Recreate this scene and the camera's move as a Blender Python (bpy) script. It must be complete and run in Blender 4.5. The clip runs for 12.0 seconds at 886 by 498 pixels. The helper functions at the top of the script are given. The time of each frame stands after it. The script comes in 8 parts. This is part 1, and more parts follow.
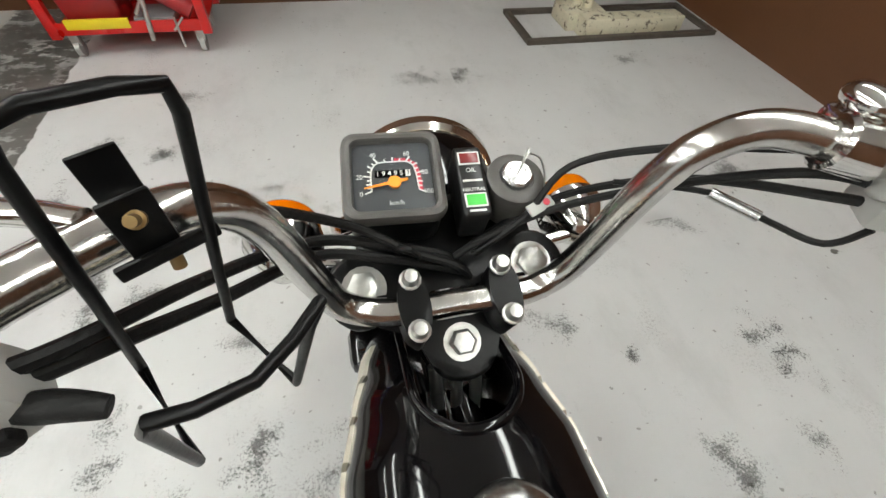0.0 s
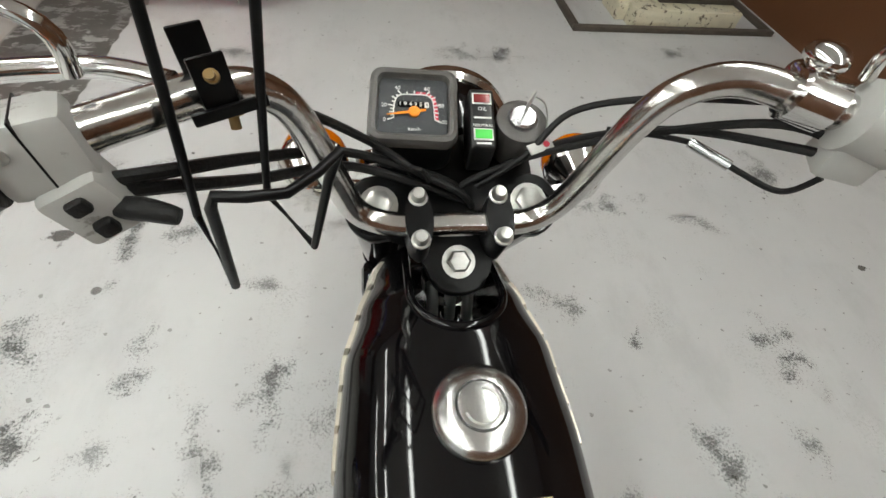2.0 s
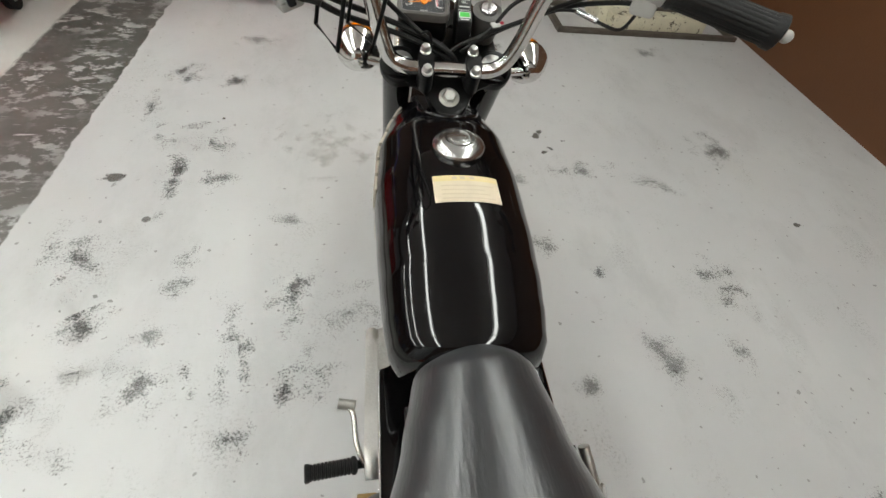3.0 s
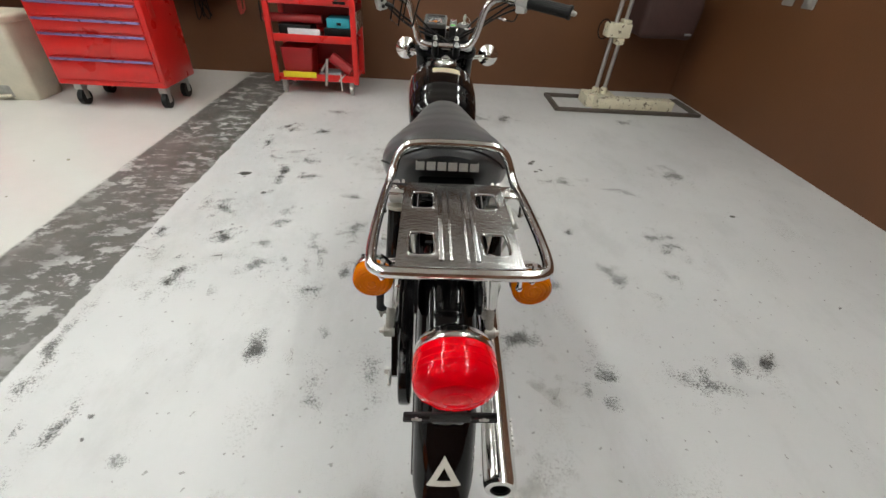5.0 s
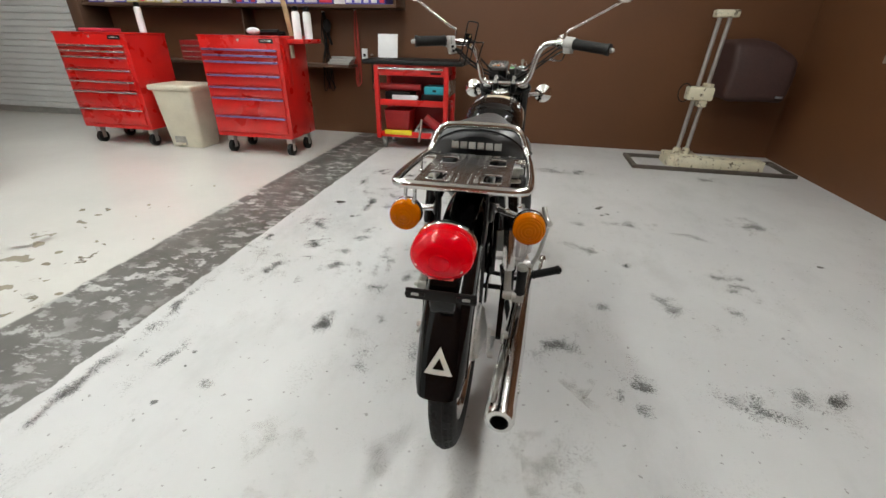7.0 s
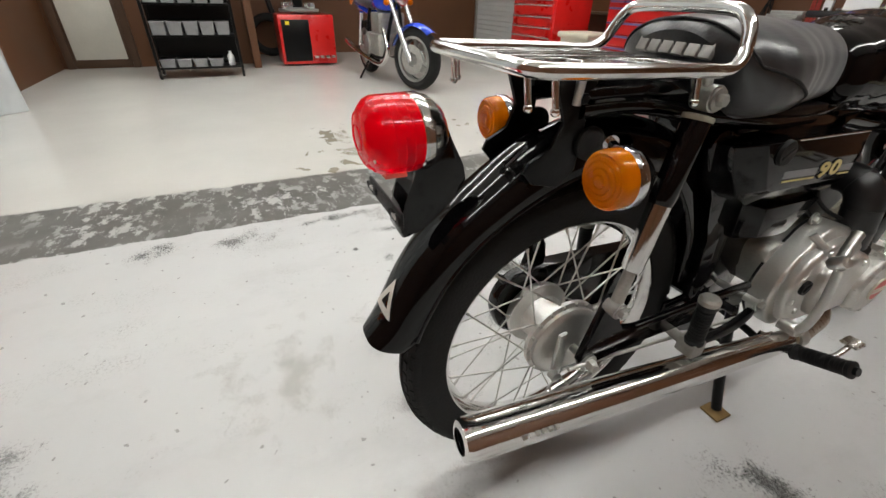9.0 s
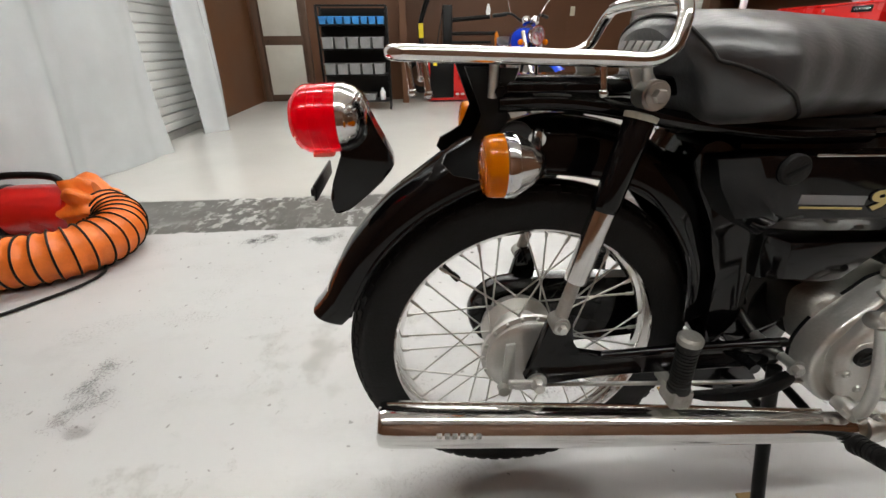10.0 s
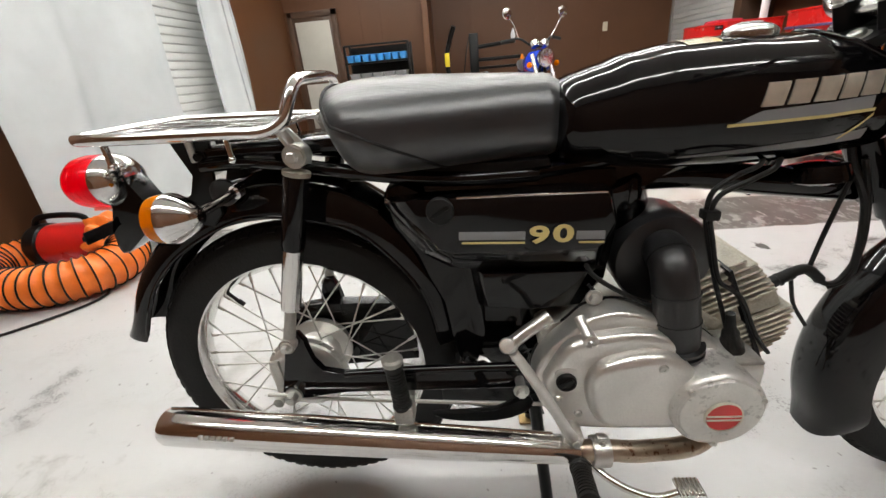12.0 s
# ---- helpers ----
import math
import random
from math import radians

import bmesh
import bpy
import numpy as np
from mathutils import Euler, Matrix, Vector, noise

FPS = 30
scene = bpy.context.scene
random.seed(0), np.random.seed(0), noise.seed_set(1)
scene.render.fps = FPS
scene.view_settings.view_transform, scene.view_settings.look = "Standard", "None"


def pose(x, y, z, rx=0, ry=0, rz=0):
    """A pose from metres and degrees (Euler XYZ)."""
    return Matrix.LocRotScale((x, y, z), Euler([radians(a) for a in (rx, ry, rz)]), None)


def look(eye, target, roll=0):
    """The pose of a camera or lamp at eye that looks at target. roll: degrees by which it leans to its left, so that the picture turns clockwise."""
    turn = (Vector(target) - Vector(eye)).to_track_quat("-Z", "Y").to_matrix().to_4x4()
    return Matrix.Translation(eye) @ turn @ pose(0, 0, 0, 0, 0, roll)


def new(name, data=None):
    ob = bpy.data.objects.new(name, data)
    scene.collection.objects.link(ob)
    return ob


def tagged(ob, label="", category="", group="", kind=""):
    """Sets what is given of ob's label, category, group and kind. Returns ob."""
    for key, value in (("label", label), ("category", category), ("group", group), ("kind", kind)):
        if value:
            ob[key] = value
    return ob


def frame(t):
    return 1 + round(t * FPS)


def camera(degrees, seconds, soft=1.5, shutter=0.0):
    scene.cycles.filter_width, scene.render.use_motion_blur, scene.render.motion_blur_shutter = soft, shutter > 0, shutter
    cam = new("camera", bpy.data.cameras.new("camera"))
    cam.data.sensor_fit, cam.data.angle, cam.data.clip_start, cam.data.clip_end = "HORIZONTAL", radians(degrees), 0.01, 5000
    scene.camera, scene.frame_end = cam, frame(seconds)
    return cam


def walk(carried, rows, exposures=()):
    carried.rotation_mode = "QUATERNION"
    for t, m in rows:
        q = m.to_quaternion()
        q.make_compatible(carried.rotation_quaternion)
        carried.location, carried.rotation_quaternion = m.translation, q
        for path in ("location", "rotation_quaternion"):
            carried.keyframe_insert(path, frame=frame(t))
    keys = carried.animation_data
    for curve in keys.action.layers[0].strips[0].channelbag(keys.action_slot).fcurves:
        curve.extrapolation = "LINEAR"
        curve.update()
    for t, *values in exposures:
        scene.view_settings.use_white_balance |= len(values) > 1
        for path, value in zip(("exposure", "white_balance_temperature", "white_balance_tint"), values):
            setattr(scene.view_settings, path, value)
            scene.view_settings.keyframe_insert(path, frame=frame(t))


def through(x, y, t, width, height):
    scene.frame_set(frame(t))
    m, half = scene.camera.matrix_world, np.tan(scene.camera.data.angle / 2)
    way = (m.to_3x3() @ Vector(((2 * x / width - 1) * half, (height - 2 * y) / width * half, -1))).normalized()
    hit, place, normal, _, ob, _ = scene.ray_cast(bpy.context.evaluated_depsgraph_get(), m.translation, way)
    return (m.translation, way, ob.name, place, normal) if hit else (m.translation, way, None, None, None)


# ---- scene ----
cam = camera(93.7, 12.0)
PATH = [
    (0, (-0.056, 0.734, 1.15), (0.328, 1.934, -0.403), 5.4),
    (0.5, (-0.029, 0.812, 1.129), (0.177, 1.953, -0.5), 4.9),
    (1, (-0.025, 0.827, 1.121), (0.128, 1.94, -0.533), 4.4),
    (1.5, (-0.03, 0.772, 1.143), (0.156, 1.903, -0.496), 5.6),
    (2, (-0.052, 0.662, 1.156), (0.215, 1.825, -0.449), 8.0),
    (2.5, (-0.086, 0.502, 1.182), (0.224, 1.687, -0.399), 9.6),
    (3, (-0.093, 0.306, 1.189), (0.198, 1.527, -0.368), 9.3),
    (3.5, (-0.086, 0.081, 1.199), (0.179, 1.359, -0.316), 8.6),
    (3.7, (-0.089, -0.004, 1.207), (0.156, 1.305, -0.286), 8.1),
    (5.3, (-0.042, -0.739, 1.141), (0.035, 0.929, 0.04), 3.4),
    (5.5, (-0.044, -0.802, 1.134), (0.018, 0.901, 0.086), 3.1),
    (6, (-0.053, -0.947, 1.098), (-0.038, 0.82, 0.161), 2.3),
    (6.5, (-0.033, -0.978, 1.082), (-0.095, 0.819, 0.206), 1.7),
    (7, (0.116, -0.907, 1.041), (-0.215, 0.84, 0.127), 1.2),
    (7.5, (0.245, -0.81, 0.999), (-0.44, 0.785, 0.006), 1.4),
    (7.7, (0.281, -0.747, 0.979), (-0.551, 0.751, -0.052), 1.6),
    (9.3, (0.502, -0.383, 0.834), (-1.147, 0.155, -0.164), 1.1),
    (9.5, (0.531, -0.338, 0.825), (-1.171, 0.073, -0.142), 0.7),
    (10, (0.586, -0.186, 0.806), (-1.198, -0.037, -0.086), -0.4),
    (10.5, (0.631, -0.051, 0.81), (-1.192, -0.065, -0.014), -1.8),
    (11, (0.657, 0.08, 0.807), (-1.184, -0.002, 0.03), -2.9),
    (11.5, (0.668, 0.203, 0.822), (-1.172, 0.08, 0.048), -4.0),
    (12, (0.677, 0.341, 0.845), (-1.152, 0.187, 0.05), -5.2),
]
walk(cam, [(t, look(eye, target, roll)) for t, eye, target, roll in PATH],
     [(0, 0.08, 6600, 10), (1, 0.0, 6600, 10), (1.5, 0.02, 6600, 10), (2, -0.1, 6600, 10), (2.5, -0.15, 6600, 10), (3.5, -0.08, 6600, 10), (5.5, -0.08, 6580, 11), (6.5, -0.02, 6580, 11), (7.5, -0.08, 6580, 11), (9.5, -0.06, 6700, 13.5), (10, 0.0, 6700, 13.5), (11, 0.15, 6700, 13.5), (11.5, 0.28, 6700, 13.5), (12, 0.28, 6700, 13.5)])

# ---- light ----
world = bpy.data.worlds.new("world")
scene.world = world
world.use_nodes = True
world.node_tree.nodes["Background"].inputs[0].default_value = (0.8, 0.86, 1.0, 1)
world.node_tree.nodes["Background"].inputs[1].default_value = 0.05
scene.view_settings.exposure = 0.0
LAMP = 30.5


# ---- materials ----
def mat(name, color, rough=0.5, metal=0.0, vary=0.12, scale=8.0, bump=0.0, bump_scale=60.0, coat=0.0, wear=None, wear_at=0.62, spec=0.5, stretch=None):
    """A painted, metal or rubber surface: colour varied at two scales, fine relief, and patches of wear."""
    m = bpy.data.materials.new(name)
    m.use_nodes = True
    nt = m.node_tree
    b = nt.nodes["Principled BSDF"]
    geo = nt.nodes.new("ShaderNodeNewGeometry")
    n1 = nt.nodes.new("ShaderNodeTexNoise")
    n1.inputs["Scale"].default_value, n1.inputs["Detail"].default_value = scale, 6
    nt.links.new(geo.outputs["Position"], n1.inputs["Vector"])
    n2 = nt.nodes.new("ShaderNodeTexNoise")
    n2.inputs["Scale"].default_value, n2.inputs["Detail"].default_value = bump_scale, 4
    if stretch:
        mp = nt.nodes.new("ShaderNodeMapping")
        mp.inputs["Scale"].default_value = stretch
        nt.links.new(geo.outputs["Position"], mp.inputs[0])
        nt.links.new(mp.outputs[0], n2.inputs["Vector"])
    else:
        nt.links.new(geo.outputs["Position"], n2.inputs["Vector"])
    mixn = nt.nodes.new("ShaderNodeMath")
    mixn.operation = "MULTIPLY_ADD"
    nt.links.new(n2.outputs["Fac"], mixn.inputs[0])
    mixn.inputs[1].default_value = 0.35
    nt.links.new(n1.outputs["Fac"], mixn.inputs[2])
    ramp = nt.nodes.new("ShaderNodeValToRGB")
    ramp.color_ramp.elements[0].position, ramp.color_ramp.elements[1].position = 0.35, 1.0
    ramp.color_ramp.elements[0].color = (*[c * (1 - vary) for c in color], 1)
    ramp.color_ramp.elements[1].color = (*[min(1, c * (1 + vary)) for c in color], 1)
    nt.links.new(mixn.outputs[0], ramp.inputs[0])
    col = ramp.outputs[0]
    if wear:
        n3 = nt.nodes.new("ShaderNodeTexNoise")
        n3.inputs["Scale"].default_value, n3.inputs["Detail"].default_value, n3.inputs["Roughness"].default_value = scale * 2.2, 9, 0.7
        nt.links.new(geo.outputs["Position"], n3.inputs["Vector"])
        edge = nt.nodes.new("ShaderNodeMapRange")
        edge.inputs[1].default_value, edge.inputs[2].default_value = wear_at, wear_at + 0.05
        nt.links.new(n3.outputs["Fac"], edge.inputs[0])
        mx = nt.nodes.new("ShaderNodeMix")
        mx.data_type = "RGBA"
        nt.links.new(edge.outputs[0], mx.inputs[0])
        nt.links.new(col, mx.inputs[6])
        mx.inputs[7].default_value = (*wear, 1)
        col = mx.outputs[2]
    nt.links.new(col, b.inputs["Base Color"])
    rr = nt.nodes.new("ShaderNodeMapRange")
    rr.inputs[3].default_value, rr.inputs[4].default_value = rough * 0.8, min(1, rough * 1.25)
    nt.links.new(n1.outputs["Fac"], rr.inputs[0])
    nt.links.new(rr.outputs[0], b.inputs["Roughness"])
    b.inputs["Metallic"].default_value = metal
    b.inputs["Specular IOR Level"].default_value = spec
    b.inputs["Coat Weight"].default_value = coat
    b.inputs["Coat Roughness"].default_value = 0.04
    if bump:
        bp = nt.nodes.new("ShaderNodeBump")
        bp.inputs["Strength"].default_value, bp.inputs["Distance"].default_value = bump, 0.004
        nt.links.new(n2.outputs["Fac"], bp.inputs["Height"])
        nt.links.new(bp.outputs[0], b.inputs["Normal"])
    return m


def glow(name, color, strength):
    m = bpy.data.materials.new(name)
    m.use_nodes = True
    b = m.node_tree.nodes["Principled BSDF"]
    b.inputs["Base Color"].default_value = (*color, 1)
    b.inputs["Emission Color"].default_value = (*color, 1)
    b.inputs["Emission Strength"].default_value = strength
    return m


def lens(name, color, rough=0.05, through=0.7, emit=0.0):
    """A clear coloured plastic lens with moulded ribs inside."""
    m = mat(name, color, rough, vary=0.05, scale=30, bump=0.06, bump_scale=160, coat=0.1, spec=0.4)
    b = m.node_tree.nodes["Principled BSDF"]
    b.inputs["Transmission Weight"].default_value = through
    b.inputs["IOR"].default_value = 1.32
    if emit:
        b.inputs["Emission Color"].default_value = (*color, 1)
        b.inputs["Emission Strength"].default_value = emit
    return m


BLACK = mat("black gloss paint", (0.0030, 0.0028, 0.0032), 0.07, vary=0.3, scale=5, bump=0.0, spec=0.36)
SATIN = mat("satin black paint", (0.0045, 0.0045, 0.0047), 0.30, vary=0.3, bump=0.05, bump_scale=200, spec=0.20)
RUBBER = mat("black rubber", (0.009, 0.009, 0.009), 0.5, spec=0.3, vary=0.35, scale=25, bump=0.25, bump_scale=300)
TYRE = mat("tyre rubber", (0.010, 0.010, 0.010), 0.68, spec=0.3, vary=0.5, scale=18, bump=0.3, bump_scale=250)
VINYL = mat("seat vinyl", (0.0120, 0.0135, 0.0165), 0.31, spec=1.0, vary=0.3, scale=12, bump=0.13, bump_scale=210, stretch=(1.0, 0.22, 1.0))
VINYL.node_tree.nodes["Principled BSDF"].inputs["Sheen Weight"].default_value = 0.26
VINYL.node_tree.nodes["Principled BSDF"].inputs["Sheen Roughness"].default_value = 0.45
BOOT = mat("moulded black rubber", (0.013, 0.013, 0.014), 0.33, spec=0.5, vary=0.3, scale=30, bump=0.10, bump_scale=220)
CHROME = mat("chrome plate", (0.74, 0.735, 0.72), 0.11, 1.0, vary=0.10, scale=14, bump=0.03, bump_scale=90)
BARCHROME = mat("aged bar chrome", (0.64, 0.63, 0.61), 0.17, 1.0, vary=0.16, scale=26, bump=0.06, bump_scale=170, wear=(0.30, 0.26, 0.21), wear_at=0.72)
CHIPBLACK = mat("chipped black paint", (0.010, 0.010, 0.010), 0.34, vary=0.3, scale=110, bump=0.08, bump_scale=300, wear=(0.45, 0.44, 0.42), wear_at=0.66)
WORNCHROME = mat("worn chrome", (0.72, 0.70, 0.67), 0.13, 1.0, vary=0.15, scale=20, bump=0.08, bump_scale=160, wear=(0.22, 0.15, 0.10), wear_at=0.70)
STEEL = mat("zinc plated steel", (0.58, 0.58, 0.55), 0.36, 0.95, vary=0.15, scale=40, bump=0.1, bump_scale=300)
ALLOY = mat("cast aluminium", (0.66, 0.65, 0.62), 0.30, 0.78, vary=0.14, scale=14, bump=0.18, bump_scale=220)
PATINA = mat("stained aluminium", (0.62, 0.61, 0.58), 0.38, 0.6, vary=0.16, scale=22, bump=0.15, bump_scale=200, wear=(0.40, 0.39, 0.37), wear_at=0.56)
RACKPLATE = mat("brushed rack plate", (0.50, 0.50, 0.49), 0.20, 1.0, vary=0.18, scale=22, bump=0.10, bump_scale=160, wear=(0.40, 0.38, 0.35), wear_at=0.66)
DULL = mat("dull aluminium", (0.40, 0.39, 0.36), 0.48, 0.7, vary=0.25, scale=25, bump=0.3, bump_scale=200)
FIN = mat("oxidised fins", (0.46, 0.43, 0.36), 0.55, 0.45, vary=0.3, scale=30, bump=0.4, bump_scale=240)
BURNT = mat("heat stained steel", (0.42, 0.35, 0.27), 0.30, 0.9, vary=0.3, scale=25, bump=0.1, wear=(0.16, 0.08, 0.04), wear_at=0.58)
GREYPL = mat("grey painted metal", (0.45, 0.45, 0.43), 0.4, 0.1, vary=0.14, scale=20, bump=0.08, wear=(0.27, 0.26, 0.24), wear_at=0.60)
DIAL = mat("dial face", (0.035, 0.038, 0.042), 0.5, vary=0.1)
BEZEL = mat("bezel plastic", (0.085, 0.080, 0.075), 0.38, vary=0.2, scale=30, bump=0.1, bump_scale=250)
WHITE = mat("white marking", (0.75, 0.75, 0.72), 0.5, vary=0.04)
REDMARK = mat("red marking", (0.55, 0.03, 0.06), 0.5, vary=0.05)
ORANGE = mat("orange needle", (0.85, 0.26, 0.01), 0.45, vary=0.05)
GOLD = mat("cream gold decal", (0.62, 0.50, 0.20), 0.35, vary=0.06)
GREYDECAL = mat("grey decal", (0.20, 0.20, 0.21), 0.35, vary=0.08)
SILVERLET = mat("silver emblem", (0.74, 0.69, 0.59), 0.36, 0.75, vary=0.12, scale=60)
MARKGREY = mat("grey moulded mark", (0.36, 0.35, 0.33), 0.4, 0.3, vary=0.1, scale=60)
STICKER = mat("cream warning label", (0.66, 0.57, 0.43), 0.35, vary=0.06, scale=30)
STICKYEL = mat("yellow label band", (0.70, 0.58, 0.30), 0.35, vary=0.06)
LABELINK = mat("faded label ink", (0.57, 0.48, 0.35), 0.5, vary=0.1)
REFLECT = mat("reflective tape", (0.60, 0.58, 0.52), 0.4, vary=0.1, scale=60)
REDLENS = lens("red lens", (0.80, 0.0, 0.008), 0.05, 0.62, 0.12)
AMBER = lens("amber lens", (0.98, 0.26, 0.001), 0.05, 0.50, 0.0)
PINKLENS = lens("clear red lens", (0.85, 0.25, 0.2), 0.1, 0.3, 0.1)
GREENLAMP = glow("lit green lamp", (0.06, 0.50, 0.07), 0.25)
OILLAMP = mat("unlit red lamp", (0.20, 0.03, 0.03), 0.25, vary=0.1)
HEADLAMP = glow("lit headlamp", (1.0, 0.80, 0.52), 22.0)
REDDISC = mat("red enamel", (0.62, 0.035, 0.03), 0.3, vary=0.1)
GLASS = bpy.data.materials.new("clear glass")
GLASS.use_nodes = True
GLASS.node_tree.nodes["Principled BSDF"].inputs["Transmission Weight"].default_value = 1.0
GLASS.node_tree.nodes["Principled BSDF"].inputs["Roughness"].default_value = 0.02
GLASS.node_tree.nodes["Principled BSDF"].inputs["IOR"].default_value = 1.1
MIRROR = mat("mirror glass", (0.88, 0.89, 0.90), 0.02, 1.0, vary=0.01)
REDPAINT = mat("red tool paint", (0.58, 0.012, 0.010), 0.28, vary=0.14, scale=6, bump=0.05, coat=0.3)
REDDARK = mat("dark red paint", (0.30, 0.012, 0.014), 0.35, vary=0.2, scale=8)
CAPMETAL = mat("polished cap", (0.56, 0.56, 0.55), 0.24, 1.0, vary=0.15, scale=40, bump=0.06, bump_scale=300)
ALUTRIM = mat("aluminium trim", (0.75, 0.75, 0.76), 0.25, 0.9, vary=0.08, scale=30)
PURPLETRIM = mat("anodised trim", (0.22, 0.19, 0.42), 0.28, 0.7, vary=0.12, scale=30)
IVORY = mat("ivory plastic", (0.60, 0.56, 0.45), 0.45, vary=0.12, scale=6, bump=0.05, wear=(0.42, 0.37, 0.27), wear_at=0.68)
CHIPPED = mat("chipped cream paint", (0.62, 0.58, 0.44), 0.5, vary=0.12, scale=9, bump=0.2, wear=(0.10, 0.075, 0.05), wear_at=0.56)
GREYSTEEL = mat("grey steel tube", (0.42, 0.42, 0.40), 0.35, 0.6, vary=0.15, scale=18, bump=0.05)
RUSTY = mat("dark angle iron", (0.10, 0.085, 0.07), 0.6, 0.3, vary=0.3, scale=16, bump=0.3)
BROWN = mat("brown wall paint", (0.116, 0.0455, 0.0165), 0.5, vary=0.16, scale=1.6, bump=0.35, bump_scale=120)
BROWNTRIM = mat("dark brown trim", (0.085, 0.045, 0.026), 0.5, vary=0.2, scale=5, bump=0.1)
COVERCLOTH = mat("brown cover cloth", (0.048, 0.022, 0.019), 0.62, vary=0.3, scale=7, bump=0.5, bump_scale=45)
SHUTTER = mat("shutter enamel", (0.62, 0.63, 0.62), 0.4, 0.0, vary=0.08, scale=3, bump=0.05)
DOORPANEL = mat("light door panel", (0.55, 0.53, 0.47), 0.45, vary=0.08, scale=4)
CEIL = mat("ceiling board", (0.86, 0.855, 0.83), 0.8, vary=0.06, scale=3, bump=0.1)
HOSE = mat("orange hose cloth", (0.83, 0.18, 0.02), 0.42, vary=0.16, scale=12, bump=0.5, bump_scale=70)
BLUEPAINT = mat("blue metallic paint", (0.01, 0.06, 0.62), 0.16, 0.2, vary=0.12, coat=0.7)
BLUEBIN = mat("blue plastic", (0.03, 0.25, 0.62), 0.4, vary=0.1)
GREYBIN = mat("clear grey plastic", (0.25, 0.255, 0.26), 0.35, vary=0.15, scale=15)
TEAL = mat("teal plastic", (0.02, 0.33, 0.42), 0.4, vary=0.1)
YELLOW = mat("yellow plastic", (0.75, 0.58, 0.02), 0.4, vary=0.1)
REDCORD = mat("red cord", (0.42, 0.05, 0.035), 0.5, vary=0.15)
PAPER = mat("white paper", (0.80, 0.81, 0.82), 0.55, vary=0.04)
CARTONB = mat("blue carton", (0.07, 0.07, 0.42), 0.5, vary=0.25, scale=14)
CARTONW = mat("white carton", (0.66, 0.66, 0.70), 0.5, vary=0.15, scale=20)
CARTONY = mat("yellow green carton", (0.45, 0.42, 0.14), 0.5, vary=0.3, scale=20)
WOOD = mat("pale wood", (0.42, 0.28, 0.15), 0.55, vary=0.2, scale=12)
BRASS = mat("rusty gold plating", (0.30, 0.20, 0.085), 0.45, 0.6, vary=0.3, scale=40)
LIGHTON = glow("lit diffuser", (0.96, 1.0, 0.965), LAMP)


